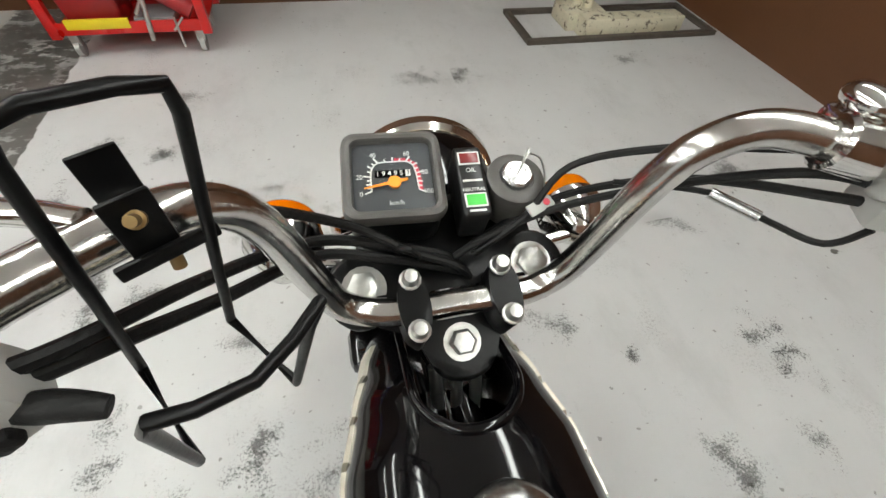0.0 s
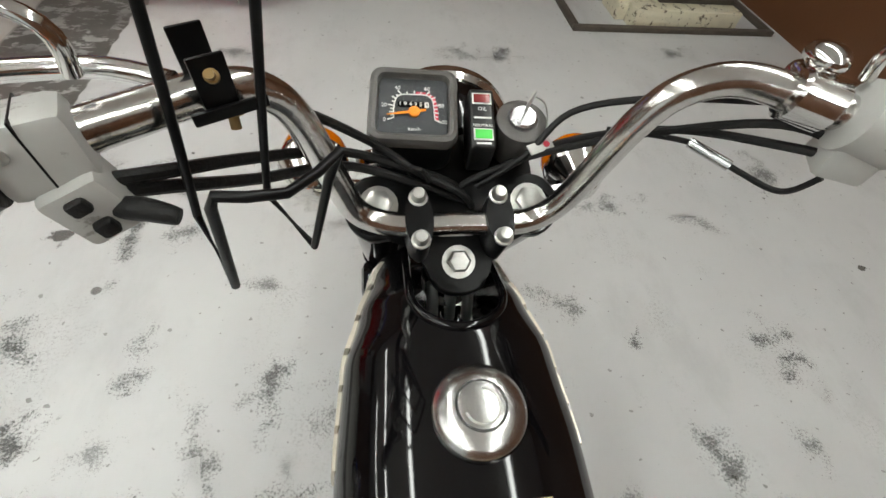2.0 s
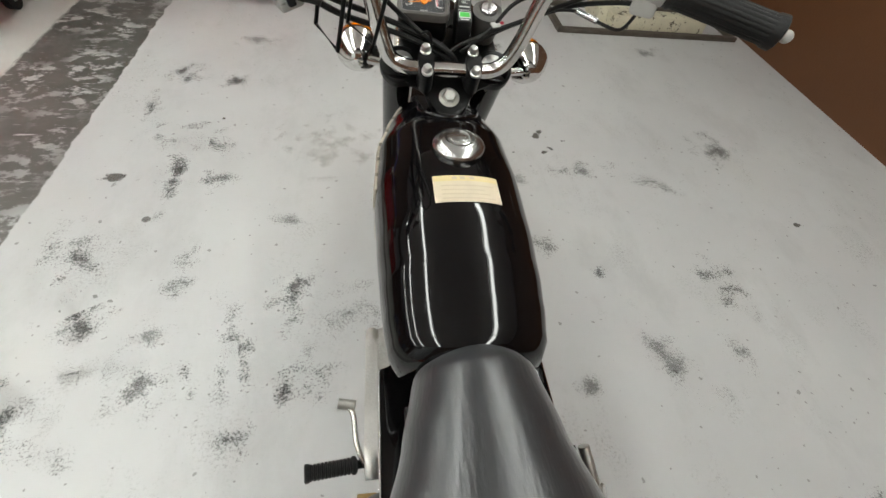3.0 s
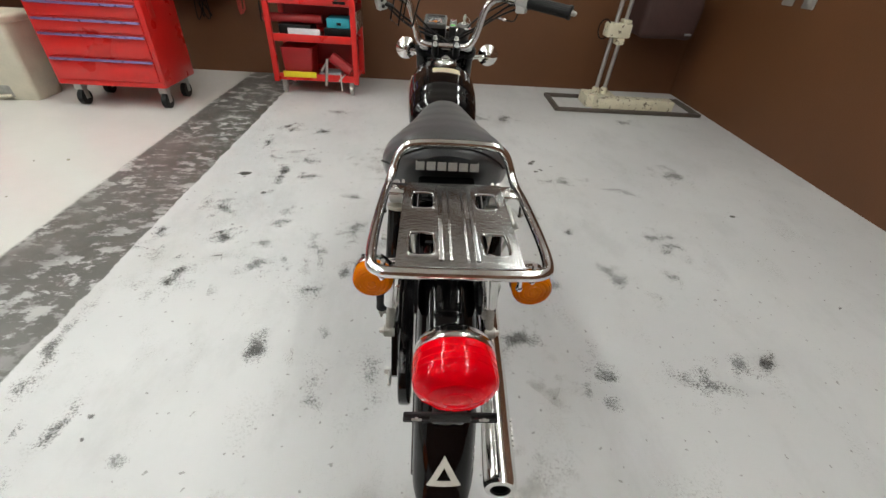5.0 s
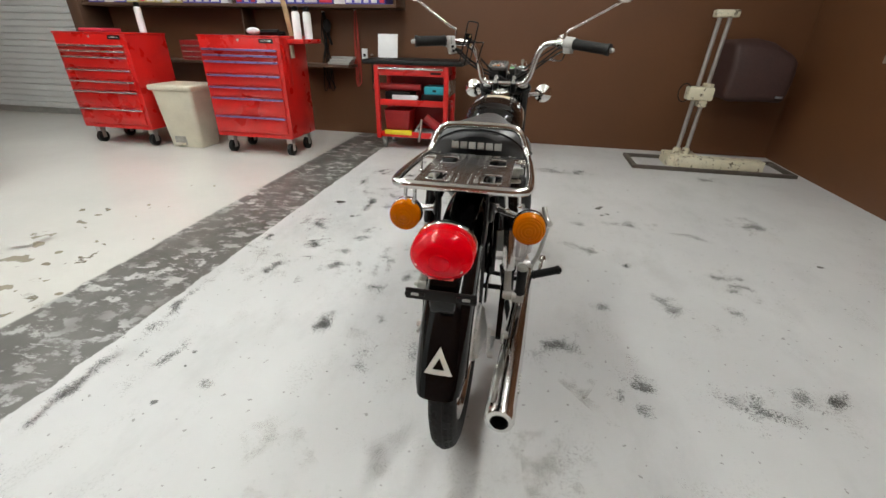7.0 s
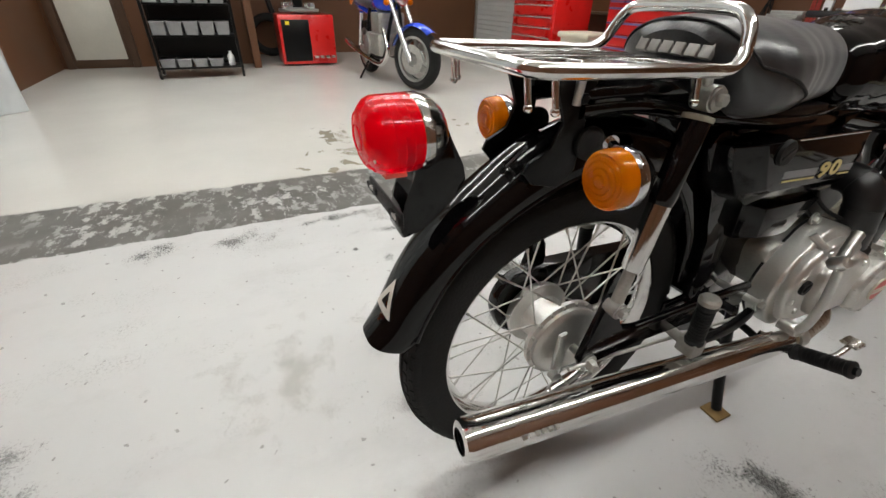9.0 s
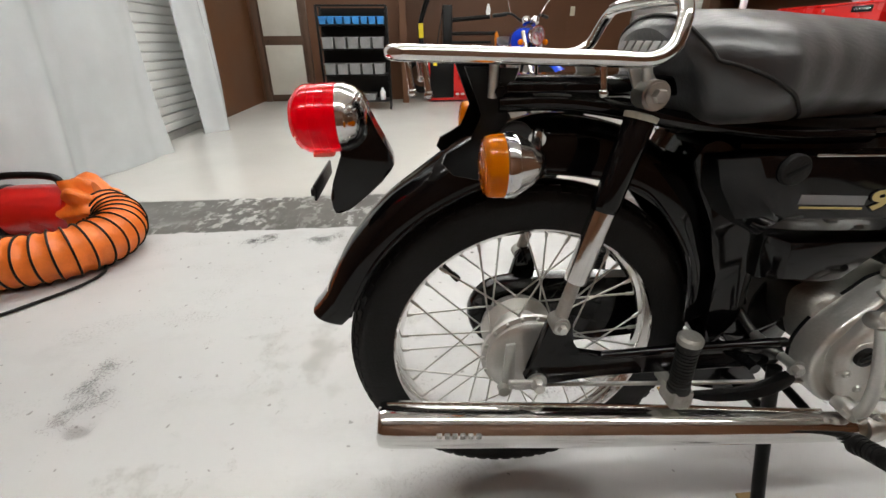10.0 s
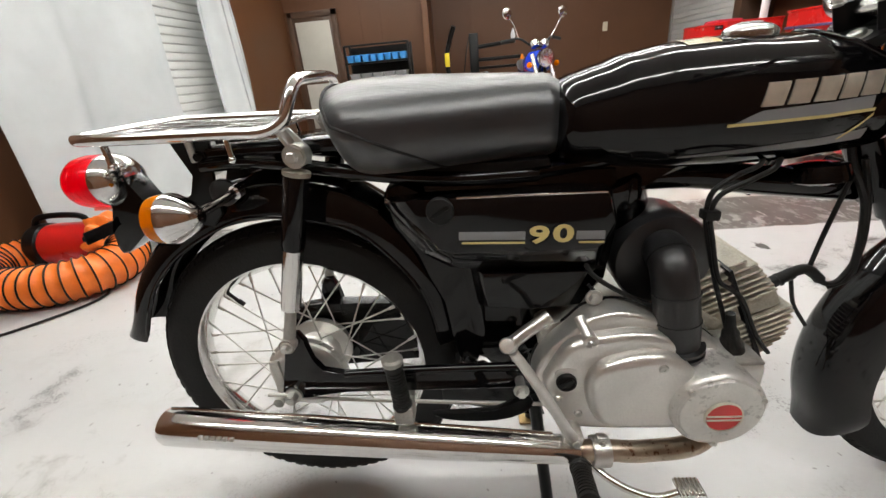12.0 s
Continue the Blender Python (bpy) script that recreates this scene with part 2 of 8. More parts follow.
def floor_material():
    """Grey-white floor paint, scuffed; a bare strip with worn paint across it; a warmer glossy coat beyond the strip."""
    m = bpy.data.materials.new("floor paint")
    m.use_nodes = True
    nt = m.node_tree
    b = nt.nodes["Principled BSDF"]
    geo = nt.nodes.new("ShaderNodeNewGeometry")
    sep = nt.nodes.new("ShaderNodeSeparateXYZ")
    nt.links.new(geo.outputs["Position"], sep.inputs[0])

    def noise_node(scale, detail, rough=0.5, stretch=(1, 1, 1)):
        mp = nt.nodes.new("ShaderNodeMapping")
        mp.inputs["Scale"].default_value = stretch
        nt.links.new(geo.outputs["Position"], mp.inputs[0])
        n = nt.nodes.new("ShaderNodeTexNoise")
        n.inputs["Scale"].default_value, n.inputs["Detail"].default_value, n.inputs["Roughness"].default_value = scale, detail, rough
        nt.links.new(mp.outputs[0], n.inputs["Vector"])
        return n.outputs["Fac"]

    def span(value, lo, hi, a=0.0, c=1.0):
        r = nt.nodes.new("ShaderNodeMapRange")
        nt.links.new(value, r.inputs[0])
        for i, v in enumerate((lo, hi, a, c)):
            r.inputs[i + 1].default_value = v
        return r.outputs[0]

    def op(kind, a, c):
        n = nt.nodes.new("ShaderNodeMath")
        n.operation = kind
        for i, v in enumerate((a, c)):
            if isinstance(v, (int, float)):
                n.inputs[i].default_value = v
            else:
                nt.links.new(v, n.inputs[i])
        return n.outputs[0]

    def blend(fac, a, c):
        n = nt.nodes.new("ShaderNodeMix")
        n.data_type = "RGBA"
        nt.links.new(fac, n.inputs[0])
        for i, v in ((6, a), (7, c)):
            if isinstance(v, tuple):
                n.inputs[i].default_value = (*v, 1)
            else:
                nt.links.new(v, n.inputs[i])
        return n.outputs[2]

    x = op("ADD", sep.outputs[0], op("MULTIPLY", op("SUBTRACT", noise_node(9, 6, 0.6), 0.5), 0.05))
    near = span(x, -1.318, -1.312)
    far = span(x, -1.80, -1.785, 1.0, 0.0)
    clouds = noise_node(0.9, 6, 0.6)
    white = blend(span(clouds, 0.3, 0.7), (0.50, 0.50, 0.50), (0.58, 0.58, 0.575))
    warm = blend(span(clouds, 0.3, 0.7), (0.55, 0.54, 0.51), (0.62, 0.61, 0.575))
    grit = op("MULTIPLY", span(noise_node(3.4, 6, 0.7, (1.3, 0.8, 1)), 0.54, 0.72), span(noise_node(120, 4, 0.75), 0.50, 0.64))
    smudge = span(noise_node(1.9, 7, 0.7, (1.4, 0.7, 1)), 0.52, 0.75)
    white = blend(op("MULTIPLY", smudge, 0.36), white, (0.30, 0.30, 0.30))
    flecks = span(noise_node(42, 2, 0.4), 0.715, 0.74)
    white = blend(op("MULTIPLY", grit, 0.7), white, (0.16, 0.155, 0.145))
    white = blend(op("MULTIPLY", flecks, 0.6), white, (0.16, 0.15, 0.14))
    yellowed = span(noise_node(0.7, 4, 0.6, (1, 0.6, 1)), 0.60, 0.74)
    white = blend(op("MULTIPLY", yellowed, 0.3), white, (0.48, 0.45, 0.37))
    bare = blend(span(noise_node(5, 6, 0.6), 0.35, 0.7), (0.098, 0.094, 0.086), (0.142, 0.137, 0.126))
    worn = op("MULTIPLY", span(noise_node(2.2, 3, 0.5), 0.36, 0.56), span(noise_node(8.5, 9, 0.66, (1.1, 1.6, 1)), 0.515, 0.57))
    streak = span(noise_node(15, 8, 0.70, (0.5, 2.4, 1)), 0.60, 0.66)
    strip = blend(op("MULTIPLY", op("MAXIMUM", worn, streak), 0.85), bare, (0.46, 0.46, 0.45))
    col = blend(near, strip, white)
    col = blend(far, col, warm)
    nt.links.new(col, b.inputs["Base Color"])
    rough_white = span(noise_node(3, 5, 0.6), 0.3, 0.7, 0.30, 0.45)
    rough_mix = nt.nodes.new("ShaderNodeMix")
    nt.links.new(far, rough_mix.inputs[0])
    nt.links.new(rough_white, rough_mix.inputs[2])
    rough_mix.inputs[3].default_value = 0.20
    nt.links.new(rough_mix.outputs[0], b.inputs["Roughness"])
    b.inputs["Specular IOR Level"].default_value = 0.45
    bp = nt.nodes.new("ShaderNodeBump")
    bp.inputs["Strength"].default_value, bp.inputs["Distance"].default_value = 0.12, 0.004
    nt.links.new(noise_node(6, 8, 0.6), bp.inputs["Height"])
    nt.links.new(bp.outputs[0], b.inputs["Normal"])
    return m


def stain_material(name, color, cover, grain=1.0, soft=0.5):
    """Speckled rubber and oil marks that fade towards their rim."""
    m = bpy.data.materials.new(name)
    m.use_nodes = True
    nt = m.node_tree
    b = nt.nodes["Principled BSDF"]
    b.inputs["Base Color"].default_value = (*color, 1)
    b.inputs["Roughness"].default_value = 0.6
    tc = nt.nodes.new("ShaderNodeTexCoord")
    info = nt.nodes.new("ShaderNodeObjectInfo")
    geo = nt.nodes.new("ShaderNodeNewGeometry")
    ln = nt.nodes.new("ShaderNodeVectorMath")
    ln.operation = "LENGTH"
    nt.links.new(tc.outputs["Object"], ln.inputs[0])
    n1 = nt.nodes.new("ShaderNodeTexNoise")
    n1.inputs["Scale"].default_value, n1.inputs["Detail"].default_value = 14, 6
    nt.links.new(geo.outputs["Position"], n1.inputs["Vector"])
    n2 = nt.nodes.new("ShaderNodeTexNoise")
    n2.inputs["Scale"].default_value, n2.inputs["Detail"].default_value, n2.inputs["Roughness"].default_value = 150, 5, 0.75
    nt.links.new(geo.outputs["Position"], n2.inputs["Vector"])
    a = nt.nodes.new("ShaderNodeMath")
    a.operation = "MULTIPLY_ADD"
    nt.links.new(ln.outputs["Value"], a.inputs[0])
    a.inputs[1].default_value = -1.0
    wob = nt.nodes.new("ShaderNodeMath")
    wob.operation = "MULTIPLY_ADD"
    nt.links.new(n1.outputs["Fac"], wob.inputs[0])
    wob.inputs[1].default_value, wob.inputs[2].default_value = 2.7, -0.85
    nt.links.new(wob.outputs[0], a.inputs[2])
    s = nt.nodes.new("ShaderNodeMath")
    s.operation = "MULTIPLY_ADD"
    nt.links.new(n2.outputs["Fac"], s.inputs[0])
    s.inputs[1].default_value = grain
    nt.links.new(a.outputs[0], s.inputs[2])
    dot = nt.nodes.new("ShaderNodeMapRange")
    dot.inputs[1].default_value, dot.inputs[2].default_value, dot.inputs[4].default_value = 0.12 + grain * 0.5, 0.12 + soft + grain * 0.5, cover
    nt.links.new(s.outputs[0], dot.inputs[0])
    rnd = nt.nodes.new("ShaderNodeMapRange")
    rnd.inputs[3].default_value, rnd.inputs[4].default_value = 0.6, 1.0
    nt.links.new(info.outputs["Random"], rnd.inputs[0])
    al = nt.nodes.new("ShaderNodeMath")
    al.operation = "MULTIPLY"
    nt.links.new(dot.outputs[0], al.inputs[0])
    nt.links.new(rnd.outputs[0], al.inputs[1])
    rim = nt.nodes.new("ShaderNodeMapRange")
    rim.inputs[1].default_value, rim.inputs[2].default_value, rim.inputs[3].default_value, rim.inputs[4].default_value = 0.8, 1.0, 1.0, 0.0
    nt.links.new(ln.outputs["Value"], rim.inputs[0])
    al2 = nt.nodes.new("ShaderNodeMath")
    al2.operation = "MULTIPLY"
    nt.links.new(al.outputs[0], al2.inputs[0])
    nt.links.new(rim.outputs[0], al2.inputs[1])
    nt.links.new(al2.outputs[0], b.inputs["Alpha"])
    return m


FLOOR = floor_material()
SCUFF = stain_material("dark scuff marks", (0.050, 0.048, 0.043), 0.76, 3.2, 0.55)
CHIP = stain_material("chipped floor paint", (0.105, 0.098, 0.085), 0.95, 0.5, 0.16)
FAINTSTAIN = stain_material("faint floor stain", (0.36, 0.33, 0.26), 0.34, 0.9, 0.6)
OILSTAIN = stain_material("peeled floor paint", (0.30, 0.265, 0.19), 0.88, 0.15, 0.07)


def curtain_material():
    m = mat("milky plastic sheet", (0.59, 0.62, 0.635), 0.22, vary=0.10, scale=2.2, bump=0.25, bump_scale=9)
    b = m.node_tree.nodes["Principled BSDF"]
    b.inputs["Alpha"].default_value = 0.9
    return m


PLASTIC = curtain_material()


# ---- shaping helpers ----
V = Vector


def part(name, bm, material, parent=None, label="", flat=False):
    """One mesh object under a thing or a part."""
    me = bpy.data.meshes.new(name)
    bmesh.ops.recalc_face_normals(bm, faces=bm.faces)
    bm.to_mesh(me)
    bm.free()
    if not flat:
        me.polygons.foreach_set("use_smooth", [True] * len(me.polygons))
        me.set_sharp_from_angle(angle=radians(38))
    for mm in (material if isinstance(material, (list, tuple)) else [material]):
        me.materials.append(mm)
    ob = new(name, me)
    ob.parent = parent
    if label:
        tagged(ob, label)
    return ob


def thing(name, label, category, group="", kind=""):
    return tagged(new(name), label, category, group, kind)


def loft(bm, rings, cap=True, closed=True):
    """Skin between rings of equal length."""
    vs = [[bm.verts.new(p) for p in r] for r in rings]
    n = len(vs[0])
    for a, c in zip(vs, vs[1:]):
        for i in range(n if closed else n - 1):
            j = (i + 1) % n
            bm.faces.new((a[i], a[j], c[j], c[i]))
    if cap:
        bm.faces.new(vs[0])
        bm.faces.new(vs[-1])
    return bm


def basis(d):
    d = V(d).normalized()
    u = d.cross(V((0, 0, 1)) if abs(d.z) < 0.9 else V((1, 0, 0))).normalized()
    return d, u, d.cross(u).normalized()


def lathe(profile, origin=(0, 0, 0), axis=(0, 0, 1), n=28, bm=None, cap=True):
    """profile: (radius, distance along the axis)."""
    bm = bm or bmesh.new()
    d, u, w = basis(axis)
    o = V(origin)
    rings = [[o + d * h + (u * math.cos(k * math.tau / n) + w * math.sin(k * math.tau / n)) * max(r, 1e-4) for k in range(n)] for r, h in profile]
    return loft(bm, rings, cap)


def rod(p, q, r, r2=None, n=12, bm=None):
    p, q = V(p), V(q)
    return lathe([(r, 0), (r if r2 is None else r2, (q - p).length)], p, q - p, n, bm)


def spline(pts, steps=6, loop=False):
    pts = [V(p) for p in pts]
    n = len(pts)
    out = []
    for i in range(n if loop else n - 1):
        a, b, c, d = (pts[(i + k - 1) % n] if loop else pts[min(max(i + k - 1, 0), n - 1)] for k in range(4))
        for s in range(steps):
            t = s / steps
            out.append(0.5 * (2 * b + (c - a) * t + (2 * a - 5 * b + 4 * c - d) * t * t + (3 * b - a - 3 * c + d) * t ** 3))
    if not loop:
        out.append(pts[-1])
    return out


def tube(pts, r, n=10, steps=6, bm=None, loop=False, smooth=True):
    """A round bar along a smooth line."""
    bm = bm or bmesh.new()
    line = spline(pts, steps, loop) if smooth else [V(p) for p in pts]
    rings = []
    _, u, _ = basis(line[1] - line[0])
    m = len(line)
    for i, p in enumerate(line):
        d = (line[(i + 1) % m] - line[i - 1]) if loop or 0 < i < m - 1 else (line[1] - line[0] if i == 0 else line[-1] - line[-2])
        d.normalize()
        u = (u - d * u.dot(d)).normalized()
        w = d.cross(u)
        rr = r(i / (m - 1)) if callable(r) else r
        rings.append([p + (u * math.cos(k * math.tau / n) + w * math.sin(k * math.tau / n)) * rr for k in range(n)])
    if loop:
        rings.append(rings[0])
        loft(bm, rings, cap=False)
        bmesh.ops.remove_doubles(bm, verts=bm.verts, dist=1e-6)
        return bm
    return loft(bm, rings)


def box(lo, hi, bevel=0.0, bm=None, m=None, seg=2):
    """A block between two corners, with its edges rounded."""
    own = bmesh.new()
    lo, hi = V(lo), V(hi)
    bmesh.ops.create_cube(own, size=1, matrix=Matrix.Translation((lo + hi) / 2) @ Matrix.Diagonal((*(hi - lo), 1)))
    if bevel:
        bmesh.ops.bevel(own, geom=own.edges[:], offset=bevel, segments=seg, affect="EDGES", profile=0.5)
    if m:
        bmesh.ops.transform(own, matrix=m, verts=own.verts)
    if bm is None:
        return own
    return join(bm, own)


def join(bm, other):
    me = bpy.data.meshes.new("tmp")
    other.to_mesh(me)
    other.free()
    bm.from_mesh(me)
    bpy.data.meshes.remove(me)
    return bm


def slab(outline, x0, x1, bevel=0.0, steps=0, seg=2, m=None):
    """An outline in y and z, extruded from x0 to x1; steps rounds the outline."""
    pts = [V((0, y, z)) for y, z in outline]
    if steps:
        pts = spline(pts, steps, True)
    bm = bmesh.new()
    a = [bm.verts.new((x0, p.y, p.z)) for p in pts]
    c = [bm.verts.new((x1, p.y, p.z)) for p in pts]
    n = len(pts)
    for i in range(n):
        bm.faces.new((a[i], a[(i + 1) % n], c[(i + 1) % n], c[i]))
    fa, fc = bm.faces.new(a), bm.faces.new(c)
    if bevel:
        edges = [e for f in (fa, fc) for e in f.edges]
        bmesh.ops.bevel(bm, geom=edges, offset=bevel, segments=seg, affect="EDGES", profile=0.5)
    if m:
        bmesh.ops.transform(bm, matrix=m, verts=bm.verts)
    return bm


def rolled_pad(outline, x0, x1, r, steps=4, seg=5):
    """A cast pad: an outline in y and z from x0 to x1, its outer edge rolled over by r."""
    pts = spline([V((0, y, z)) for y, z in outline], steps, True)
    n = len(pts)
    ctr = sum(pts, V((0, 0, 0))) / n
    inward = []
    for i in range(n):
        t = pts[(i + 2) % n] - pts[i - 2]
        q = V((0, -t.z, t.y)).normalized()
        inward.append(q if q.dot(ctr - pts[i]) > 0 else -q)
    rings = [[V((x0, p.y, p.z)) for p in pts]]
    for k in range(seg + 1):
        a = math.pi / 2 * k / seg
        rings.append([V((x1 - r + r * math.sin(a), 0, 0)) + V((0, p.y, p.z)) + q * r * (1 - math.cos(a)) for p, q in zip(pts, inward)])
    for f in (0.8, 0.5, 0.2):
        rings.append([V((x1 + r * 0.12 * (1 - f), 0, 0)) + ctr + (V((0, p.y, p.z)) - ctr) * f for p in rings[seg + 1]])
    return loft(bmesh.new(), rings)


def ball(c, r, bm=None, scale=(1, 1, 1), u=16, v=10):
    bm = bm or bmesh.new()
    bmesh.ops.create_uvsphere(bm, u_segments=u, v_segments=v, radius=r, matrix=Matrix.Translation(c) @ Matrix.Diagonal((*scale, 1)))
    return bm


def hexbolt(p, d, r, h, bm=None, washer=1.45):
    bm = bm or bmesh.new()
    d = V(d).normalized()
    lathe([(r * washer, 0), (r * washer, h * 0.3)], p, d, 18, bm)
    lathe([(r, h * 0.3), (r, h * 0.85), (r * 0.82, h), (r * 0.3, h * 1.02)], p, d, 6, bm)
    return bm


def letters(text, size, m, depth=0.0004, align="CENTER", fat=0.0):
    """Raised lettering with the built-in font, as a bmesh at the pose m."""
    cu = bpy.data.curves.new("lettering", "FONT")
    cu.body, cu.size, cu.extrude, cu.align_x, cu.align_y, cu.resolution_u = text, size, depth, align, "CENTER", 3
    cu.offset = fat
    ob = new("lettering", cu)
    dg = bpy.context.evaluated_depsgraph_get()
    me = bpy.data.meshes.new_from_object(ob.evaluated_get(dg))
    bm = bmesh.new()
    bm.from_mesh(me)
    bmesh.ops.transform(bm, matrix=m, verts=bm.verts)
    bpy.data.objects.remove(ob)
    bpy.data.curves.remove(cu)
    bpy.data.meshes.remove(me)
    return bm


# ---- the room ----
XR, YF, XL, YB, H = 2.52, 3.82, -6.4, -2.35, 3.0
XW, YW = -7.45, -0.17  # the north-west bay is deeper


def structure(name, bm, material, label, category, flat=True):
    return tagged(part(name, bm, material, None, "", flat), label, category, "", "structure")


floor = structure("floor", box((XW - 0.2, YB - 0.2, -0.12), (XR + 0.2, YF + 0.2, 0)), FLOOR, "scuffed grey-white painted workshop floor with a bare dark strip", "floor")
structure("ceiling", box((XW - 0.2, YB - 0.2, H), (XR + 0.2, YF + 0.2, H + 0.12)), CEIL, "plain off-white workshop ceiling", "ceiling")
structure("wall_east", box((XR, YB - 0.2, 0), (XR + 0.2, YF + 0.2, H)), BROWN, "brown painted workshop wall with a power socket", "wall")
wall_north = structure("wall_north", box((-4.98, YF, 0), (XR, YF + 0.2, H)), BROWN, "brown painted wall behind the tool chests", "wall")
structure("wall_west", join(join(box((XL - 0.2, YB - 0.2, 0), (XL, YW, H)), box((XW - 0.2, YW - 0.2, 0), (XL - 0.2, YW, H))), box((XW - 0.2, YW, 0), (XW, YF + 0.2, H))), BROWN, "brown panelled wall with a door and shelving", "wall")
structure("wall_south", join(box((-1.95, YB - 0.2, 0), (XR, YB, H)), join(box((XL, YB - 0.2, 0), (-4.5, YB, H)), box((-4.5, YB - 0.2, 2.4), (-1.95, YB, H)))), BROWN,
          "brown painted wall beside the roller shutter", "wall")

# ---- the motorcycle ----
bike = thing("motorcycle", "small black vintage motorcycle on its centre stand, chrome trim", "motorcycle")
RA = V((0, 0.0, 0.325))
FA = V((0.012, 1.276, 0.290))


def rounded(w, zc, h, y, n=36, e=3.0, lift=0.0):
    """A superellipse ring across the machine at y; lift raises the middle of its top."""
    out = []
    for k in range(n):
        a = k * math.tau / n
        c, s = math.cos(a), math.sin(a)
        x = w * math.copysign(abs(c) ** (2 / e), c)
        z = h * math.copysign(abs(s) ** (2 / e), s)
        out.append(V((x, y, zc + z + (lift * max(0, 1 - (x / w) ** 2) if s > 0 else 0))))
    return out


def interp(rows, y):
    for a, b in zip(rows, rows[1:]):
        if y <= b[0]:
            t = (y - a[0]) / (b[0] - a[0])
            t = t * t * (3 - 2 * t) * 0.5 + t * 0.5
            return [p + (q - p) * t for p, q in zip(a, b)]
    return rows[-1]


def wheel(name, c, side, turn=0.0, grow=1.0, fat=0.0):
    """A laced wheel: rim with tyre, hub, spokes and valve under it; grow widens the rim, fat the tyre."""
    ax = V((1, 0, 0))
    prof = [(0.2265, -0.0250), (0.2285, -0.0215), (0.2225, -0.0195), (0.2180, -0.0150), (0.2130, -0.0060), (0.2115, 0), (0.2130, 0.0060), (0.2180, 0.0150), (0.2225, 0.0195), (0.2285, 0.0215), (0.2265, 0.0250), (0.2200, 0.0235), (0.2145, 0.0160), (0.2095, 0.0060), (0.2085, 0), (0.2095, -0.0060), (0.2145, -0.0160), (0.2200, -0.0235)]
    prof = [(r * grow, h) for r, h in prof]
    tc, tr = 0.2580 * grow, 0.0315 + fat
    n = 96
    bm = bmesh.new()

    def turned(prof, bm, wob=None):
        rings = []
        for k in range(n):
            a = k * math.tau / n
            e = V((0, math.cos(a), math.sin(a)))
            rings.append([c + e * r + ax * h for r, h in prof])
        rings.append(rings[0])
        loft(bm, rings, cap=False)
        bmesh.ops.remove_doubles(bm, verts=bm.verts, dist=1e-6)
        return bm

    rim = part(name, turned(prof, bm), CHROME, bike, "laced chrome wheel with a black tyre")
    tp = [(0.2195 * grow, -0.0225), (0.2290 * grow, -0.0270)]
    for k in range(13):
        a = math.radians(-62 + k * 152 / 12 - 14)
        tp.append((tc + tr * math.cos(a), 0.0325 * math.sin(a)))
    tp += [(0.2290 * grow, 0.0270), (0.2195 * grow, 0.0225)]
    tyre = turned(tp, bmesh.new())
    # tread blocks: a centre rib and slanted shoulder blocks
    for k in range(72):
        a = k * math.tau / 72 + turn
        for sgn in (-1, 1):
            for off, half, tilt, aa in ((0.0115, 0.0045, 0.5, 0.0), (0.0215, 0.0042, 0.35, 0.035)):
                e, t = V((0, math.cos(a + aa * sgn), math.sin(a + aa * sgn))), V((0, -math.sin(a + aa * sgn), math.cos(a + aa * sgn)))
                r0 = tc + tr * math.sqrt(max(0, 1 - (off / 0.0325) ** 2))
                nrm = (e * (r0 - tc) + ax * off * sgn).normalized()
                side_v = nrm.cross(t).normalized()
                ctr = c + e * r0 + ax * off * sgn
                corners = [ctr + t * (u * 0.0088 + v * tilt * 0.004 * sgn) + side_v * v * half for u, v in ((-1, -1), (1, -1), (1, 1), (-1, 1))]
                lo = [tyre.verts.new(p - nrm * 0.003) for p in corners]
                hi = [tyre.verts.new(p + nrm * 0.0016 - (p - ctr) * 0.12) for p in corners]
                tyre.faces.new(hi)
                for i in range(4):
                    tyre.faces.new((lo[i], lo[(i + 1) % 4], hi[(i + 1) % 4], hi[i]))
    ribs = turned([(tc + tr - 0.001, -0.0052), (tc + tr + 0.0023, -0.0044), (tc + tr + 0.0025, 0.0044), (tc + tr - 0.001, 0.0052)], bmesh.new())
    join(tyre, ribs)
    part("tyre", tyre, TYRE, rim, "black rubber tyre with block tread")
    hub = lathe([(0.030, -0.060), (0.062, -0.055), (0.066, -0.045), (0.066, -0.036), (0.046, -0.028), (0.044, 0.020), (0.073, 0.028), (0.079, 0.032), (0.079, 0.040), (0.072, 0.043), (0.072, 0.050), (0.066, 0.056), (0.060, 0.057), (0.026, 0.066), (0.014, 0.070)], c, ax * side, 48)
    part("hub", hub, ALLOY, rim, "cast aluminium brake hub")
    ring = bmesh.new()
    for k in range(18):
        a = k * math.tau / 18
        lathe([(0.0035, 0.039), (0.0035, 0.0445), (0.001, 0.046)], c + V((0, math.cos(a), math.sin(a))) * 0.0755, ax * side, 6, ring)
    part("hub_rivets", ring, STEEL, rim)
    spoke_mesh = None
    for k in range(36):
        a = k * math.tau / 36 + 0.05 + turn
        fl = (1 if k % 2 else -1) * side
        lean = 0.62 if (k // 2) % 2 else -0.62
        r0 = 0.074 if k % 2 else 0.062
        p = c + V((0, math.cos(a + lean), math.sin(a + lean))) * r0 + ax * (0.036 if k % 2 else 0.041) * fl
        q = c + V((0, math.cos(a), math.sin(a))) * 0.213 * grow + ax * 0.004 * fl
        bm = rod(p, q, 0.0016, n=6)
        rod(q - (q - p).normalized() * 0.016, q, 0.0030, n=6, bm=bm)
        part("spoke", bm, STEEL, rim)
    a = math.radians(131) + turn
    e = V((0, math.cos(a), math.sin(a)))
